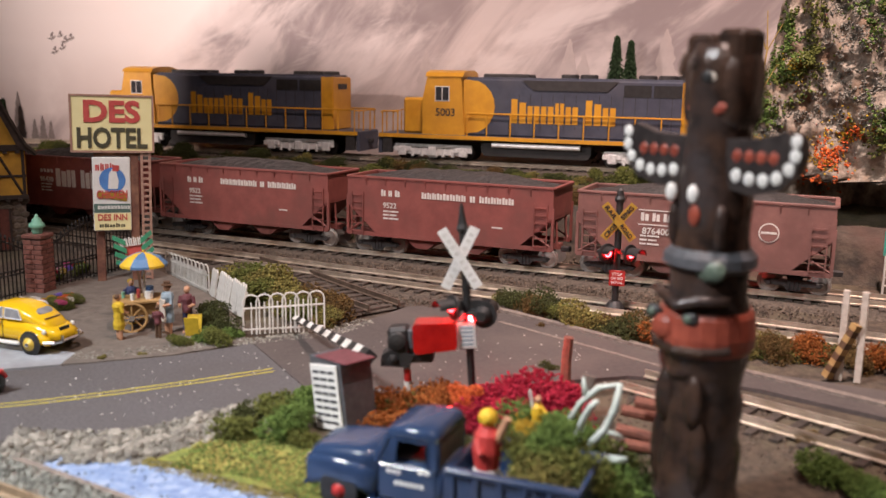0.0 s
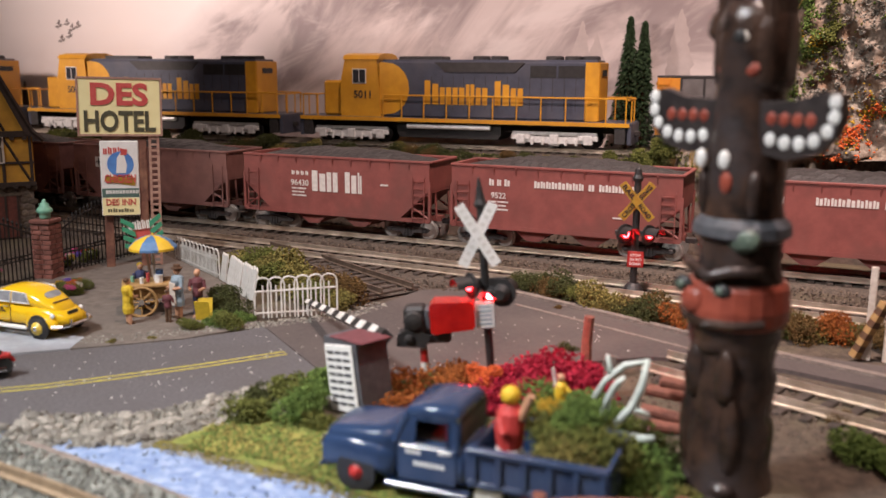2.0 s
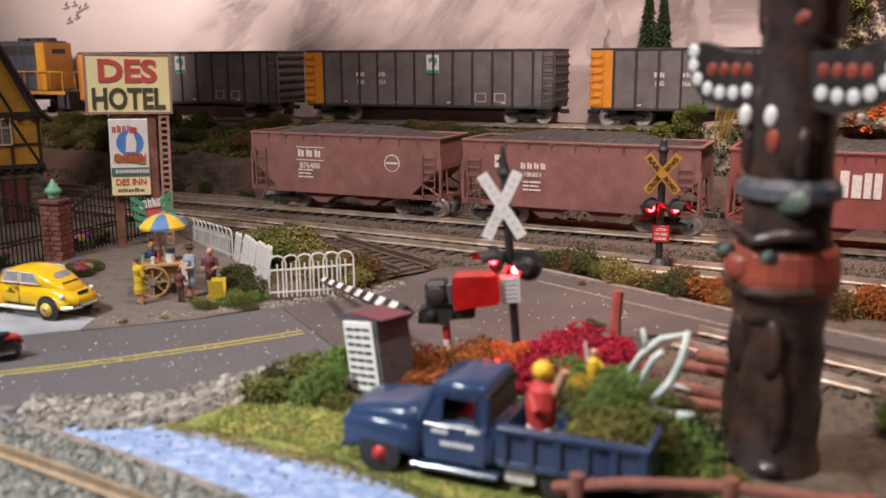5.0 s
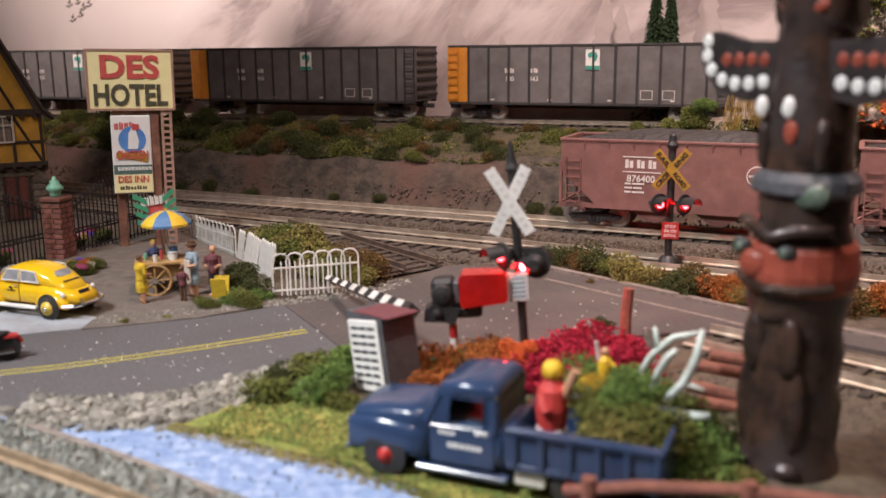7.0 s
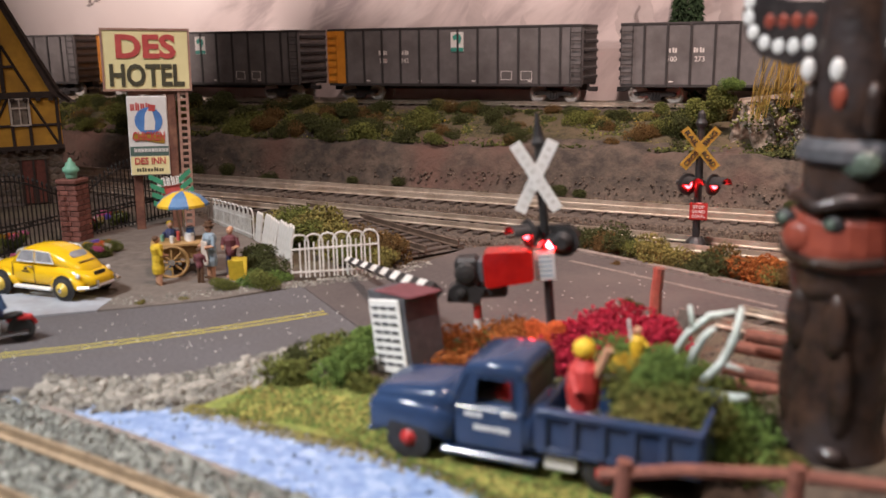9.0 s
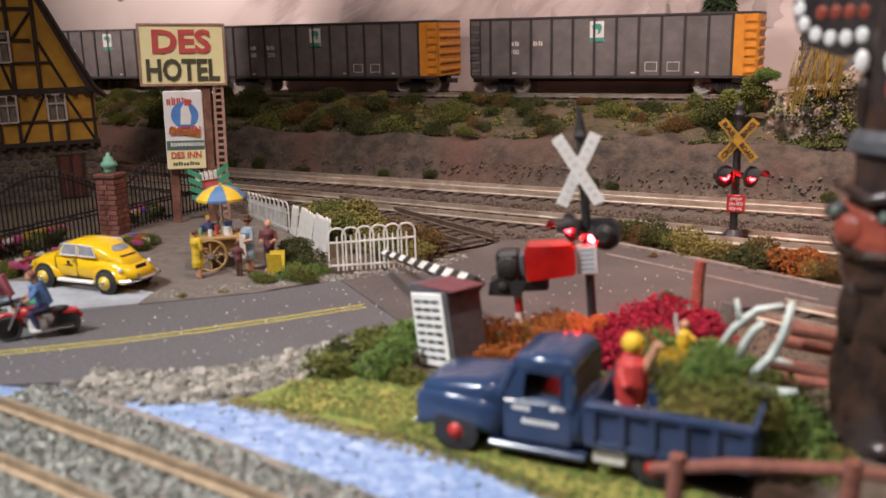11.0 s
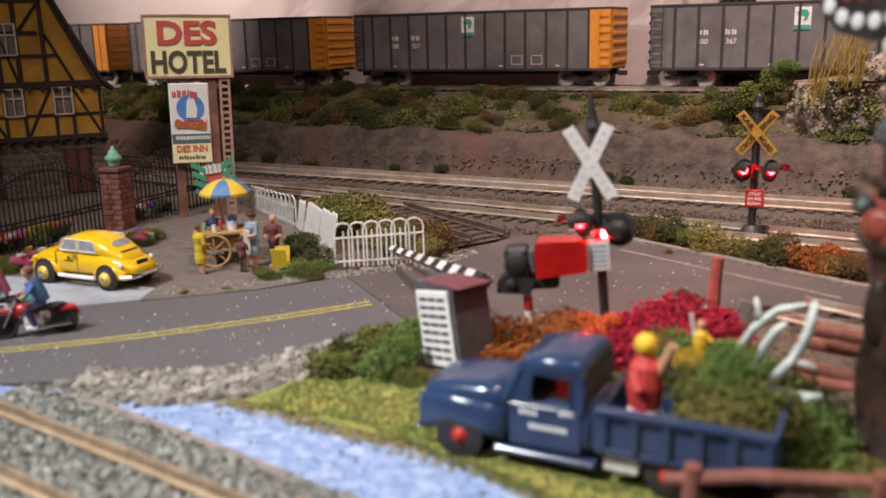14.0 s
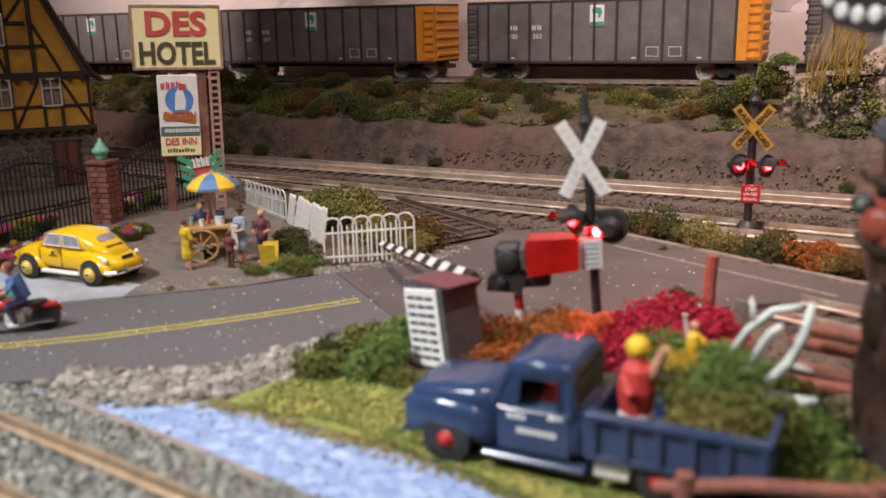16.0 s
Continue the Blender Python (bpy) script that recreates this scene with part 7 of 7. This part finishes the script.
for nm, pts, n, half, z, size, mt, lb in (("shore_crumbs", [(-15.1, 13.7), (-14.3, 13.92), (-12.4, 13.88), (-11, 14.08), (-9.3, 13.98), (-7.5, 13.62), (-4, 13.1)], 1500, .17, -.01, .05, "leaf_olive", "green foam crumbs along the water's edge"),
                                           ("shore_pebbles", [(-19.5, 11.9), (-17.0, 13.0), (-15.1, 13.65), (-12.4, 13.8), (-9.3, 13.9), (-4, 13.0)], 700, .2, -.01, .055, "stone", "pale pebbles along the water's edge"),
                                           ("water_debris", [(-19, 11.9), (-15, 12.9), (-11, 12.9), (-6, 12.2)], 130, .8, -.01, .035, "leaf_dark", "dark specks floating on the stream")):
    me = stones_mesh(pts, n, half, z, size, n)
    me.materials.append(M[mt])
    tagged(new(nm, me), lb, "debris", kind="stuff")

# ---- cliff ----
def cliff_left(z):
    return -13.6 + max(0, z - 2.5) * .45 if z < 4.5 else -9.2 + max(0, z - 4.5) * .16 + (0 if z > 6 else (z - 6) * .9)


def cliff_y(x, z):
    """Depth of the rock face: lumps, upright ribs and clefts."""
    n = noise.noise(Vector((x * .45, z * .35, 2))) * 1.0 + noise.noise(Vector((x * 1.3, z * 1.1, 5))) * .5 + noise.noise(Vector((x * 2.8, z * 2.2, 8))) * .3
    n += noise.noise(Vector((x * 6, z * 5, 21))) * .16 + noise.noise(Vector((x * 13, z * 11, 24))) * .08
    n += abs(noise.noise(Vector((x * .9 + z * .2, z * .22, 14)))) * 1.5
    y = 44.3 + .1 * (z - 4) + n + max(0, 1 - (x - cliff_left(z)) / 1.6) ** 2 * 2.2
    if z < 4.3 and x > -6.2:
        y += 3.0 * min(1, (x + 6.2) / .8)
    return y - max(0, x - 2) * .35


def cliff():
    nx, nz = 210, 150
    vs, fs = [], []
    for off in (0, 1):
        for j in range(nz + 1):
            z = 1.2 + 19 * (j / nz) ** 1.15
            xl = cliff_left(z)
            for i in range(nx + 1):
                x = xl + (i / nx) ** 1.6 * (30 - xl)
                zz = z + noise.noise(Vector((x * .8, z * .9, 11))) * .3
                vs.append(((x + off * .3) * CM, (cliff_y(x, z) + off * 1.0) * CM, zz * CM))
    w = nx + 1
    b = w * (nz + 1)
    for j in range(nz):
        for i in range(nx):
            a = j * w + i
            fs.append((a, a + 1, a + w + 1, a + w))
            fs.append((b + a, b + a + w, b + a + w + 1, b + a + 1))
    for j in range(nz):
        a = j * w
        fs.append((a, a + w, b + a + w, b + a))
    for i in range(nx):
        fs.append((i, b + i, b + i + 1, i + 1))
    me = bpy.data.meshes.new("cliff")
    me.from_pydata(vs, [], fs)
    me.materials.append(M["cliff"])
    me.polygons.foreach_set("use_smooth", [True] * len(fs))
    return tagged(new("cliff", me), "rugged grey-brown rock cliff with moss", "cliff", kind="structure")


cliff()


def cliff_moss(name, mt, n, size, seed, spots, lift):
    """Ragged patches of foam crumbs stuck to the rock round the given spots (x, z, reach)."""
    r = random.Random(seed)
    vs, fs = [], []
    for _ in range(n):
        sx, sz, sr = spots[r.randrange(len(spots))]
        x, z = sx + r.gauss(0, sr), sz + r.gauss(0, sr * .9)
        if x < cliff_left(z) + .1 or noise.noise(Vector((x * 1.6, z * 1.6, seed))) < -.08:
            continue
        c = Vector((x, cliff_y(x, z) - lift * r.random(), z + noise.noise(Vector((x * .8, z * .9, 11))) * .3))
        e_ = Euler((r.uniform(0, 6), r.uniform(0, 6), r.uniform(0, 6))).to_matrix()
        k = len(vs)
        for o in ((1, 0, 0), (-1, 0, 0), (0, 1, 0), (0, -1, 0), (0, 0, 1), (0, 0, -1)):
            vs.append(tuple((c + e_ @ (Vector(o) * size * r.uniform(.5, 1.4))) * CM))
        fs += [(k + a, k + b, k + q) for a, b, q in ((0, 2, 4), (2, 1, 4), (1, 3, 4), (3, 0, 4), (2, 0, 5), (1, 2, 5), (3, 1, 5), (0, 3, 5))]
    me = bpy.data.meshes.new(name)
    me.from_pydata(vs, [], fs)
    me.materials.append(M[mt])
    tagged(new(name, me), "crumbs of foam moss and scree stuck to the cliff", "moss", kind="stuff")


cliff_moss("cliff_moss_green", "leaf_bright", 2300, .075, 31, ((-7.6, 8.6, .7), (-7.0, 9.6, .5), (-7.4, 11.3, .5), (-2.9, 11.4, .7), (-2.4, 7.4, .6), (-8.0, 7.2, .4), (-4.0, 12.8, .6)), .3)
cliff_moss("cliff_moss_dark", "leaf_mid", 2300, .08, 32, ((-7.3, 9.0, .8), (-6.2, 11.6, .6), (-5.9, 9.8, .4), (-2.3, 6.6, .6), (-11.2, 3.9, .8), (-10.2, 4.6, .5), (-9.4, 3.2, .6), (-2.6, 12.4, .6)), .4)
cliff_moss("cliff_lichen_orange", "leaf_orange", 700, .07, 33, ((-5.0, 5.0, .45), (-4.7, 5.9, .3), (-3.6, 6.8, .3), (-5.2, 4.4, .4)), .35)
cliff_moss("cliff_lichen_yellow", "leaf_yellow", 700, .06, 34, ((-5.2, 5.4, .6), (-4.2, 6.6, .5), (-6.6, 9.4, .4), (-8.0, 5.8, .3)), .25)
cliff_moss("cliff_scree", "stone", 3800, .07, 35, ((-6.5, 7.5, 1.2), (-8.2, 6.3, .6), (-4.5, 10.5, 1.2), (-3.4, 8.0, .9), (-10.5, 3.6, .9), (-4.5, 12.5, .8)), .12)
st = thing("straw_tuft", at(-11.0, 43.2, 0), "drooping tuft of dry golden straw on the rock", "dry grass")
bm = B()
for k in range(130):
    x0, z0 = (pr.uniform(-.5, .3), pr.uniform(3.6, 4.6)) if k < 35 else (pr.uniform(.5, 1.7), pr.uniform(4.2, 5.4))
    lean, up = (pr.uniform(.25, .7), pr.uniform(1.6, 2.6)) if k < 35 else (pr.uniform(.0, .75), pr.uniform(1.2, 2.4))
    yy = pr.uniform(-.3, .3)
    tube(bm, [(x0, yy, z0), (x0 + lean * .45, yy - .25, z0 + up * .55), (x0 + lean + pr.uniform(-.1, .1), yy - .35, z0 + up)], [.018, .014, .006], 3)
o = part("straw", bm, M["straw"], st)
tagged(o, kind="stuff")
tw = thing("bare_twig", at(-8.6, 44.2, 5.0), "thin dry bare twig against the backdrop", "twig")
part("stem", tube(B(), [(0, 0, 0), (.25, 0, 1.6), (.6, 0, 3.2), (.8, 0, 5.2), (.7, 0, 7.0)], [.06, .05, .05, .04, .02], 5), M["straw"], tw)
for a, b in (((.6, 0, 3.2), (1.3, 0, 4.6)), ((.8, 0, 5.2), (.3, 0, 6.2)), ((.8, 0, 5.2), (1.4, 0, 6.4)), ((.25, 0, 1.6), (-.3, 0, 2.8))):
    part("branch", rod(B(), a, b, .035, .015, 5), M["straw"], tw)


# ---- conifers on the raised shelf ----
def conifer(x, y, h, label):
    t = thing("conifer", at(x, y, UP), label, "conifer tree", "small conifers")
    part("trunk", rod(B(), (0, 0, -.1), (0, 0, h * .9), .12, .03, 6), M["hair_brown"], t)
    r = random.Random(int(h * 10))
    vs, fs = [], []
    for k in range(2200):
        u = r.random() ** .7
        z = h * (.08 + .92 * u)
        rad = (1 - u) * h * .165 + .06
        a = r.uniform(0, 6.283)
        lay = .88 + .12 * math.sin(z * 23 + a * 3)
        R = rad * lay * r.uniform(.35, 1)
        c = Vector((R * math.cos(a), R * math.sin(a), z - R * .35))
        s = r.uniform(.1, .2)
        i = len(vs)
        for d in ((1, 0, -.4), (-.5, .5, .1), (-.5, -.5, .1), (0, 0, .6)):
            p = c + Matrix.Rotation(a, 3, "Z") @ (Vector(d) * s)
            vs.append(tuple(p * CM))
        fs += [(i, i + 1, i + 2), (i, i + 1, i + 3), (i, i + 3, i + 2), (i + 1, i + 2, i + 3)]
    me = bpy.data.meshes.new("crown")
    me.from_pydata(vs, [], fs)
    me.materials.append(M["leaf_conifer"])
    o = new("crown", me)
    o.parent = t


conifer(-17.9, 52.6, 7.85, "small dark green conifer behind the raised track")
conifer(-17.1, 52.8, 7.6, "slim dark conifer beside the taller one")
conifer(-64, 44.2, 3.2, "tiny dark conifer at the far end")

# painted trees and bird on the backdrop
def painted_tree(x, z, h, w, mt="paint_soft"):
    r = random.Random(int(x * 10))
    left, right = [], []
    n = 16
    for k in range(n + 1):
        u = k / n
        half = w * .5 * (1 - u) ** .75 * (.35 + .65 * min(1, u * 6)) + .04
        left.append((x - half * r.uniform(.72, 1.15), z + h * u))
        right.append((x + half * r.uniform(.72, 1.15), z + h * u))
    part("painted_tree", prism(B(), left + right[::-1], -.02, 0, "XZ"), M[mt], BD)


for x, z, h, w, c in ((-.45, 6.6, 3.9, 1.9, "paint_soft"), (2.6, 6.0, 2.7, 1.3, "paint_soft"), (9.0, 7.2, 4.0, 1.8, "paint_soft"), (9.9, 7.2, 3.2, 1.6, "paint_soft"), (14.8, 7.2, 4.6, 2.0, "paint_soft"), (-34.7, 2.5, 4.7, 1.5, "paint_dark"), (-33.2, 2.5, 2.6, 1.0, "paint_dark"), (-32.4, 2.5, 2.9, 1.0, "paint_dark"), (-31.6, 2.5, 2.5, .9, "paint_dark"), (-36.3, 2.5, 3.2, 1.3, "paint_dark")):
    painted_tree(x, z, h, w, c)
bird = B()
for bx, bz, q in ((-31.0, 11.35, .8), (-30.2, 11.5, .65), (-29.75, 11.1, .8), (-29.2, 11.3, .75), (-30.05, 10.6, .75), (-30.8, 10.3, .8)):
    prism(bird, [(bx - .45 * q, bz - .15 * q), (bx - .1 * q, bz - .02), (bx + .1 * q, bz - .3 * q)], -.04, 0, "XZ")
    prism(bird, [(bx - .15 * q, bz + .12), (bx + .2 * q, bz + .5 * q), (bx + .18 * q, bz)], -.043, 0, "XZ")
    prism(bird, [(bx - .1 * q, bz - .1), (bx + .5 * q, bz + .12 * q), (bx + .3 * q, bz - .14)], -.046, 0, "XZ")
tagged(part("painted_bird", bird, M["paint_dark"], BD), kind="stuff")

# ---- garden things behind the truck ----
br = thing("pale_branch", Matrix.Identity(4), "pale grey-green lichen branch among the shrubs", "branch")
for pts, r in (([(-6.2, 17.0, 1.3), (-5.6, 17.0, 1.12), (-5.1, 17.1, 1.1), (-4.85, 17.15, 1.15)], .13), ([(-5.9, 17.0, 1.4), (-5.75, 16.9, 1.9), (-5.55, 16.8, 2.25), (-5.4, 16.75, 2.42)], .1), ([(-5.7, 17.0, 1.2), (-5.3, 17.0, 1.75), (-5.1, 17.0, 2.25), (-5.02, 17.0, 2.78)], .11), ([(-5.3, 17.0, 1.75), (-4.95, 17.05, 1.65)], .07),
               ([(-6.6, 18.3, 1.2), (-6.3, 18.3, 1.75), (-5.9, 18.3, 2.15), (-5.45, 18.3, 2.3)], .1), ([(-6.2, 18.3, 1.85), (-6.3, 18.3, 2.3)], .08), ([(-6.6, 18.3, 1.2), (-6.2, 17.8, 1.2), (-6.0, 17.2, 1.3)], .1)):
    part("limb", tube(B(), pts, [r * .85] + [r * .75] * (len(pts) - 2) + [r * .5], 7), M["pale_branch"], br, smooth=True)
for k, (x, y, z, L) in enumerate(((-5.4, 20.6, .3, 1.6), (-5.3, 20.8, .75, 1.7), (-5.0, 20.5, 1.15, 1.5), (-5.2, 20.3, .15, 1.4))):
    lg = part("log", rod(B(), (-L / 2, 0, 0), (L / 2, 0, 0), .14, .13, 9), M["log_red"], m=at(x, y, z, 12 + k * 5, 0, 8))
    tagged(lg, "reddish-brown cut log on the log pile", "log", "logs of the pile")
pile = blob(B(), (-5.2, 20.7, -.2), 1.0, 2, (1.2, .7, .45), .08)
tagged(part("soil_mound", pile, M["soil"]), "brown soil mound under the logs", "mound", kind="structure")
pt = part("broken_post", tube(B(), [(0, 0, -.2), (0, 0, 1.1), (.05, 0, 1.8)], [.17, .15, .14], 8), M["log_red"], m=at(-8.45, 22.7, 0))
tagged(pt, "reddish broken timber post beside the road", "post")
pk = part("plank", box(B(), -.16, .16, -.03, .03, -.1, 1.15, .01), M["grey_plank"], m=at(-7.65, 21.7, 0, 30, 0, 12))
tagged(pk, "pale weathered plank leaning by the road", "plank")
rf = B()
lathe(rf, (0, 0, 0), [(.2, 0), (.26, .3), (.3, .6), (.26, .95), (.14, 1.1)], 12, "Z", 0)
lathe(rf, (0, 0, 0), [(.27, .0), (.29, .12), (.26, .24)], 12, "Z", 1)
blob(rf, (0, 0, 1.28), .2, 2, (1, 1, .95), 0, 2)
rod(rf, (.2, -.1, .85), (.4, -.2, 1.35), .09, .08, 7, 3)
rod(rf, (-.2, -.1, .85), (-.1, -.32, .6), .09, .08, 7, 0)
rob = part("figurine", rf, [M["cloth_red"], M["white_bright"], M["umb_yellow"], M["skin"]], m=facing(-7.12, 15.3, .92))
tagged(rob, "small red painted figurine with a yellow cap in the truck bed", "figurine")
yg = B()
lathe(yg, (0, 0, 0), [(.18, 0), (.24, .3), (.22, .6), (.1, .75)], 12, "Z", 0)
blob(yg, (0, 0, .88), .15, 2, (1, 1, 1), 0, 1)
rod(yg, (-.18, -.05, .55), (-.3, -.1, 1.25), .06, .05, 7, 2)
rod(yg, (.18, -.05, .55), (.34, -.15, .4), .07, .06, 7, 0)
ygn = part("figurine", yg, [M["umb_yellow"], M["skin"], M["white_bright"]], m=facing(-6.95, 17.35, 1.45) @ Matrix.Scale(.58, 4))
tagged(ygn, "small yellow painted figurine with a white stick among the shrubs", "figurine")
ped = part("timber_block", box(B(), -.3, .3, -.25, .25, 0, .24, .02), M["grey_plank"], m=at(-7.12, 15.3, .69, 30))
tagged(ped, "weathered grey timber block under the figurine", "block")
yf = new("shrub", CL["leaf_yellow"][0])
yf.matrix_basis = at(-7.0, 17.0, 1.25) @ Matrix.Scale(.38, 4)
tagged(yf, "yellow foam flower among the shrubs", "shrub", "plants behind the truck")
lr = thing("log_rail", Matrix.Identity(4), "rough brown log rail on short posts", "fence rail")
part("rail", tube(B(), [(-6.1, 13.55, .95), (-5.0, 13.8, 1.2), (-3.6, 14.15, 1.35), (-1.8, 14.5, 1.4)], .1, 8), M["log_red"], lr)
for x, y, h in ((-5.75, 13.6, 1.25), (-3.5, 14.15, 1.5), (-1.7, 14.5, 1.55)):
    part("post", tube(B(), [(x, y, -.2), (x, y, h * .5), (x + .03, y, h)], [.15, .13, .12], 8), M["log_red"], lr)
md = lathe(B(), (-3.75, 17.7, -.3), [(2.3, 0), (2.0, .3), (1.5, .55), (1.1, .65)], 24)
tagged(part("totem_mound", md, M["soil"], smooth=True), "low brown mound under the totem pole", "mound", kind="structure")
cz = thing("crossing_barrier", Matrix.Identity(4), "small striped wooden barrier leaning on white posts", "barrier")
for x in (-2.1, -1.58):
    part("post", box(B(), x - .1, x + .1, 28.92, 29.06, -.1, 2.72, .02), M["cloth_white"], cz)
a0, a1 = Vector((-2.42, 28.75, .02)), Vector((-1.72, 28.8, 1.75))
for k in range(9):
    p, q = a0 + (a1 - a0) * k / 9, a0 + (a1 - a0) * (k + 1) / 9
    part("stripe", rod(B(), p, q, .17, .17, 4), M["wood_tan" if k % 2 == 0 else "hair_brown"], cz)
ls = thing("ladder_signal", at(-1.9, 42.3, 0, 10), "thin white signal mast with a ladder", "railway signal")
part("mast", rod(B(), (0, 0, -.1), (0, 0, 2.7), .05, seg=6), M["white_bright"], ls)
part("green_plate", box(B(), -.12, -.02, -.06, .06, 1.6, 2.65), M["emblem_green"], ls)
for k in range(6):
    part("rung", rod(B(), (0, 0, .3 + k * .36), (1.0, 0, .3 + k * .36), .035, seg=5), M["white_bright"], ls)

# load of greenery in the truck's bed
for x, y, z, s, c in ((2.3, -.35, .95, .55, "leaf_olive"), (2.6, -.25, 1.0, .65, "leaf_olive"), (3.0, -.25, .95, .6, "leaf_olive"), (2.6, .4, .8, 1.0, "leaf_mid"), (3.1, .35, .8, .9, "leaf_mid"), (2.9, .0, 1.2, .85, "leaf_olive"), (2.4, .3, 1.2, .75, "leaf_mid"), (2.8, .5, 1.5, .7, "leaf_bright")):
    p = at(-8.32, 15.22, 0, 8.0) @ Matrix.Diagonal((.85, .79, .88, 1)) @ Vector((x * CM, y * CM, z * CM))
    shrub(p.x / CM, p.y / CM, p.z / CM + .08, s, c, "lying in the truck bed", "greenery in the truck bed")
for nm, c, n, seed in (("grass_tufts", "leaf_bright", 2600, 3), ("dry_grass_tufts", "leaf_olive", 2600, 4)):
    me = stones_mesh([(-14.6, 14.6), (-12.6, 15.2), (-10.6, 15.0), (-7.5, 14.3), (-4.5, 13.8)], n, .95, .04, .035, seed)
    me.materials.append(M[c])
    tagged(new(nm, me), "tiny crumbs of flocked grass on the turf", "grass", kind="stuff")
for nm, c, n, size, seed, lo, hi in (("bank_foam_dark", "leaf_dark", 17000, .075, 11, .24, 1.05), ("bank_foam_green", "leaf_mid", 7000, .065, 12, .27, 1.05), ("bank_foam_olive", "leaf_olive", 4500, .06, 13, .3, .95), ("bank_foam_yellow", "leaf_yellow", 900, .045, 15, .35, .85), ("bank_rubble", "stone_brown", 1500, .07, 14, -.12, .05)):
    r = random.Random(seed)
    vs, fs = [], []
    for _ in range(n):
        x = r.uniform(-56, -9)
        u = r.uniform(lo, hi)
        if noise.noise(Vector((x * .5, u * 4, seed))) < (.12 if "yellow" in nm else -.05) and nm != "bank_rubble":
            continue
        y = y_foot(x) + u * (y_up(x) - 3.0 - y_foot(x))
        z = (bank_z(x, y) if u > 0 else -.1) + .12 * r.random()
        e_ = Euler((r.uniform(0, 6), r.uniform(0, 6), r.uniform(0, 6))).to_matrix()
        s = size * r.uniform(.6, 1.6)
        k = len(vs)
        for o in ((1, 0, 0), (-1, 0, 0), (0, 1, 0), (0, -1, 0), (0, 0, 1), (0, 0, -1)):
            p = Vector((x, y, z)) + e_ @ (Vector(o) * s * r.uniform(.6, 1.2))
            vs.append(tuple(p * CM))
        fs += [(k + a, k + b, k + c_) for a, b, c_ in ((0, 2, 4), (2, 1, 4), (1, 3, 4), (3, 0, 4), (2, 0, 5), (1, 2, 5), (3, 1, 5), (0, 3, 5))]
    me = bpy.data.meshes.new(nm)
    me.from_pydata(vs, [], fs)
    me.materials.append(M[c])
    tagged(new(nm, me), "foam crumbs and rubble covering the bank", "ground cover", kind="stuff")
motions()
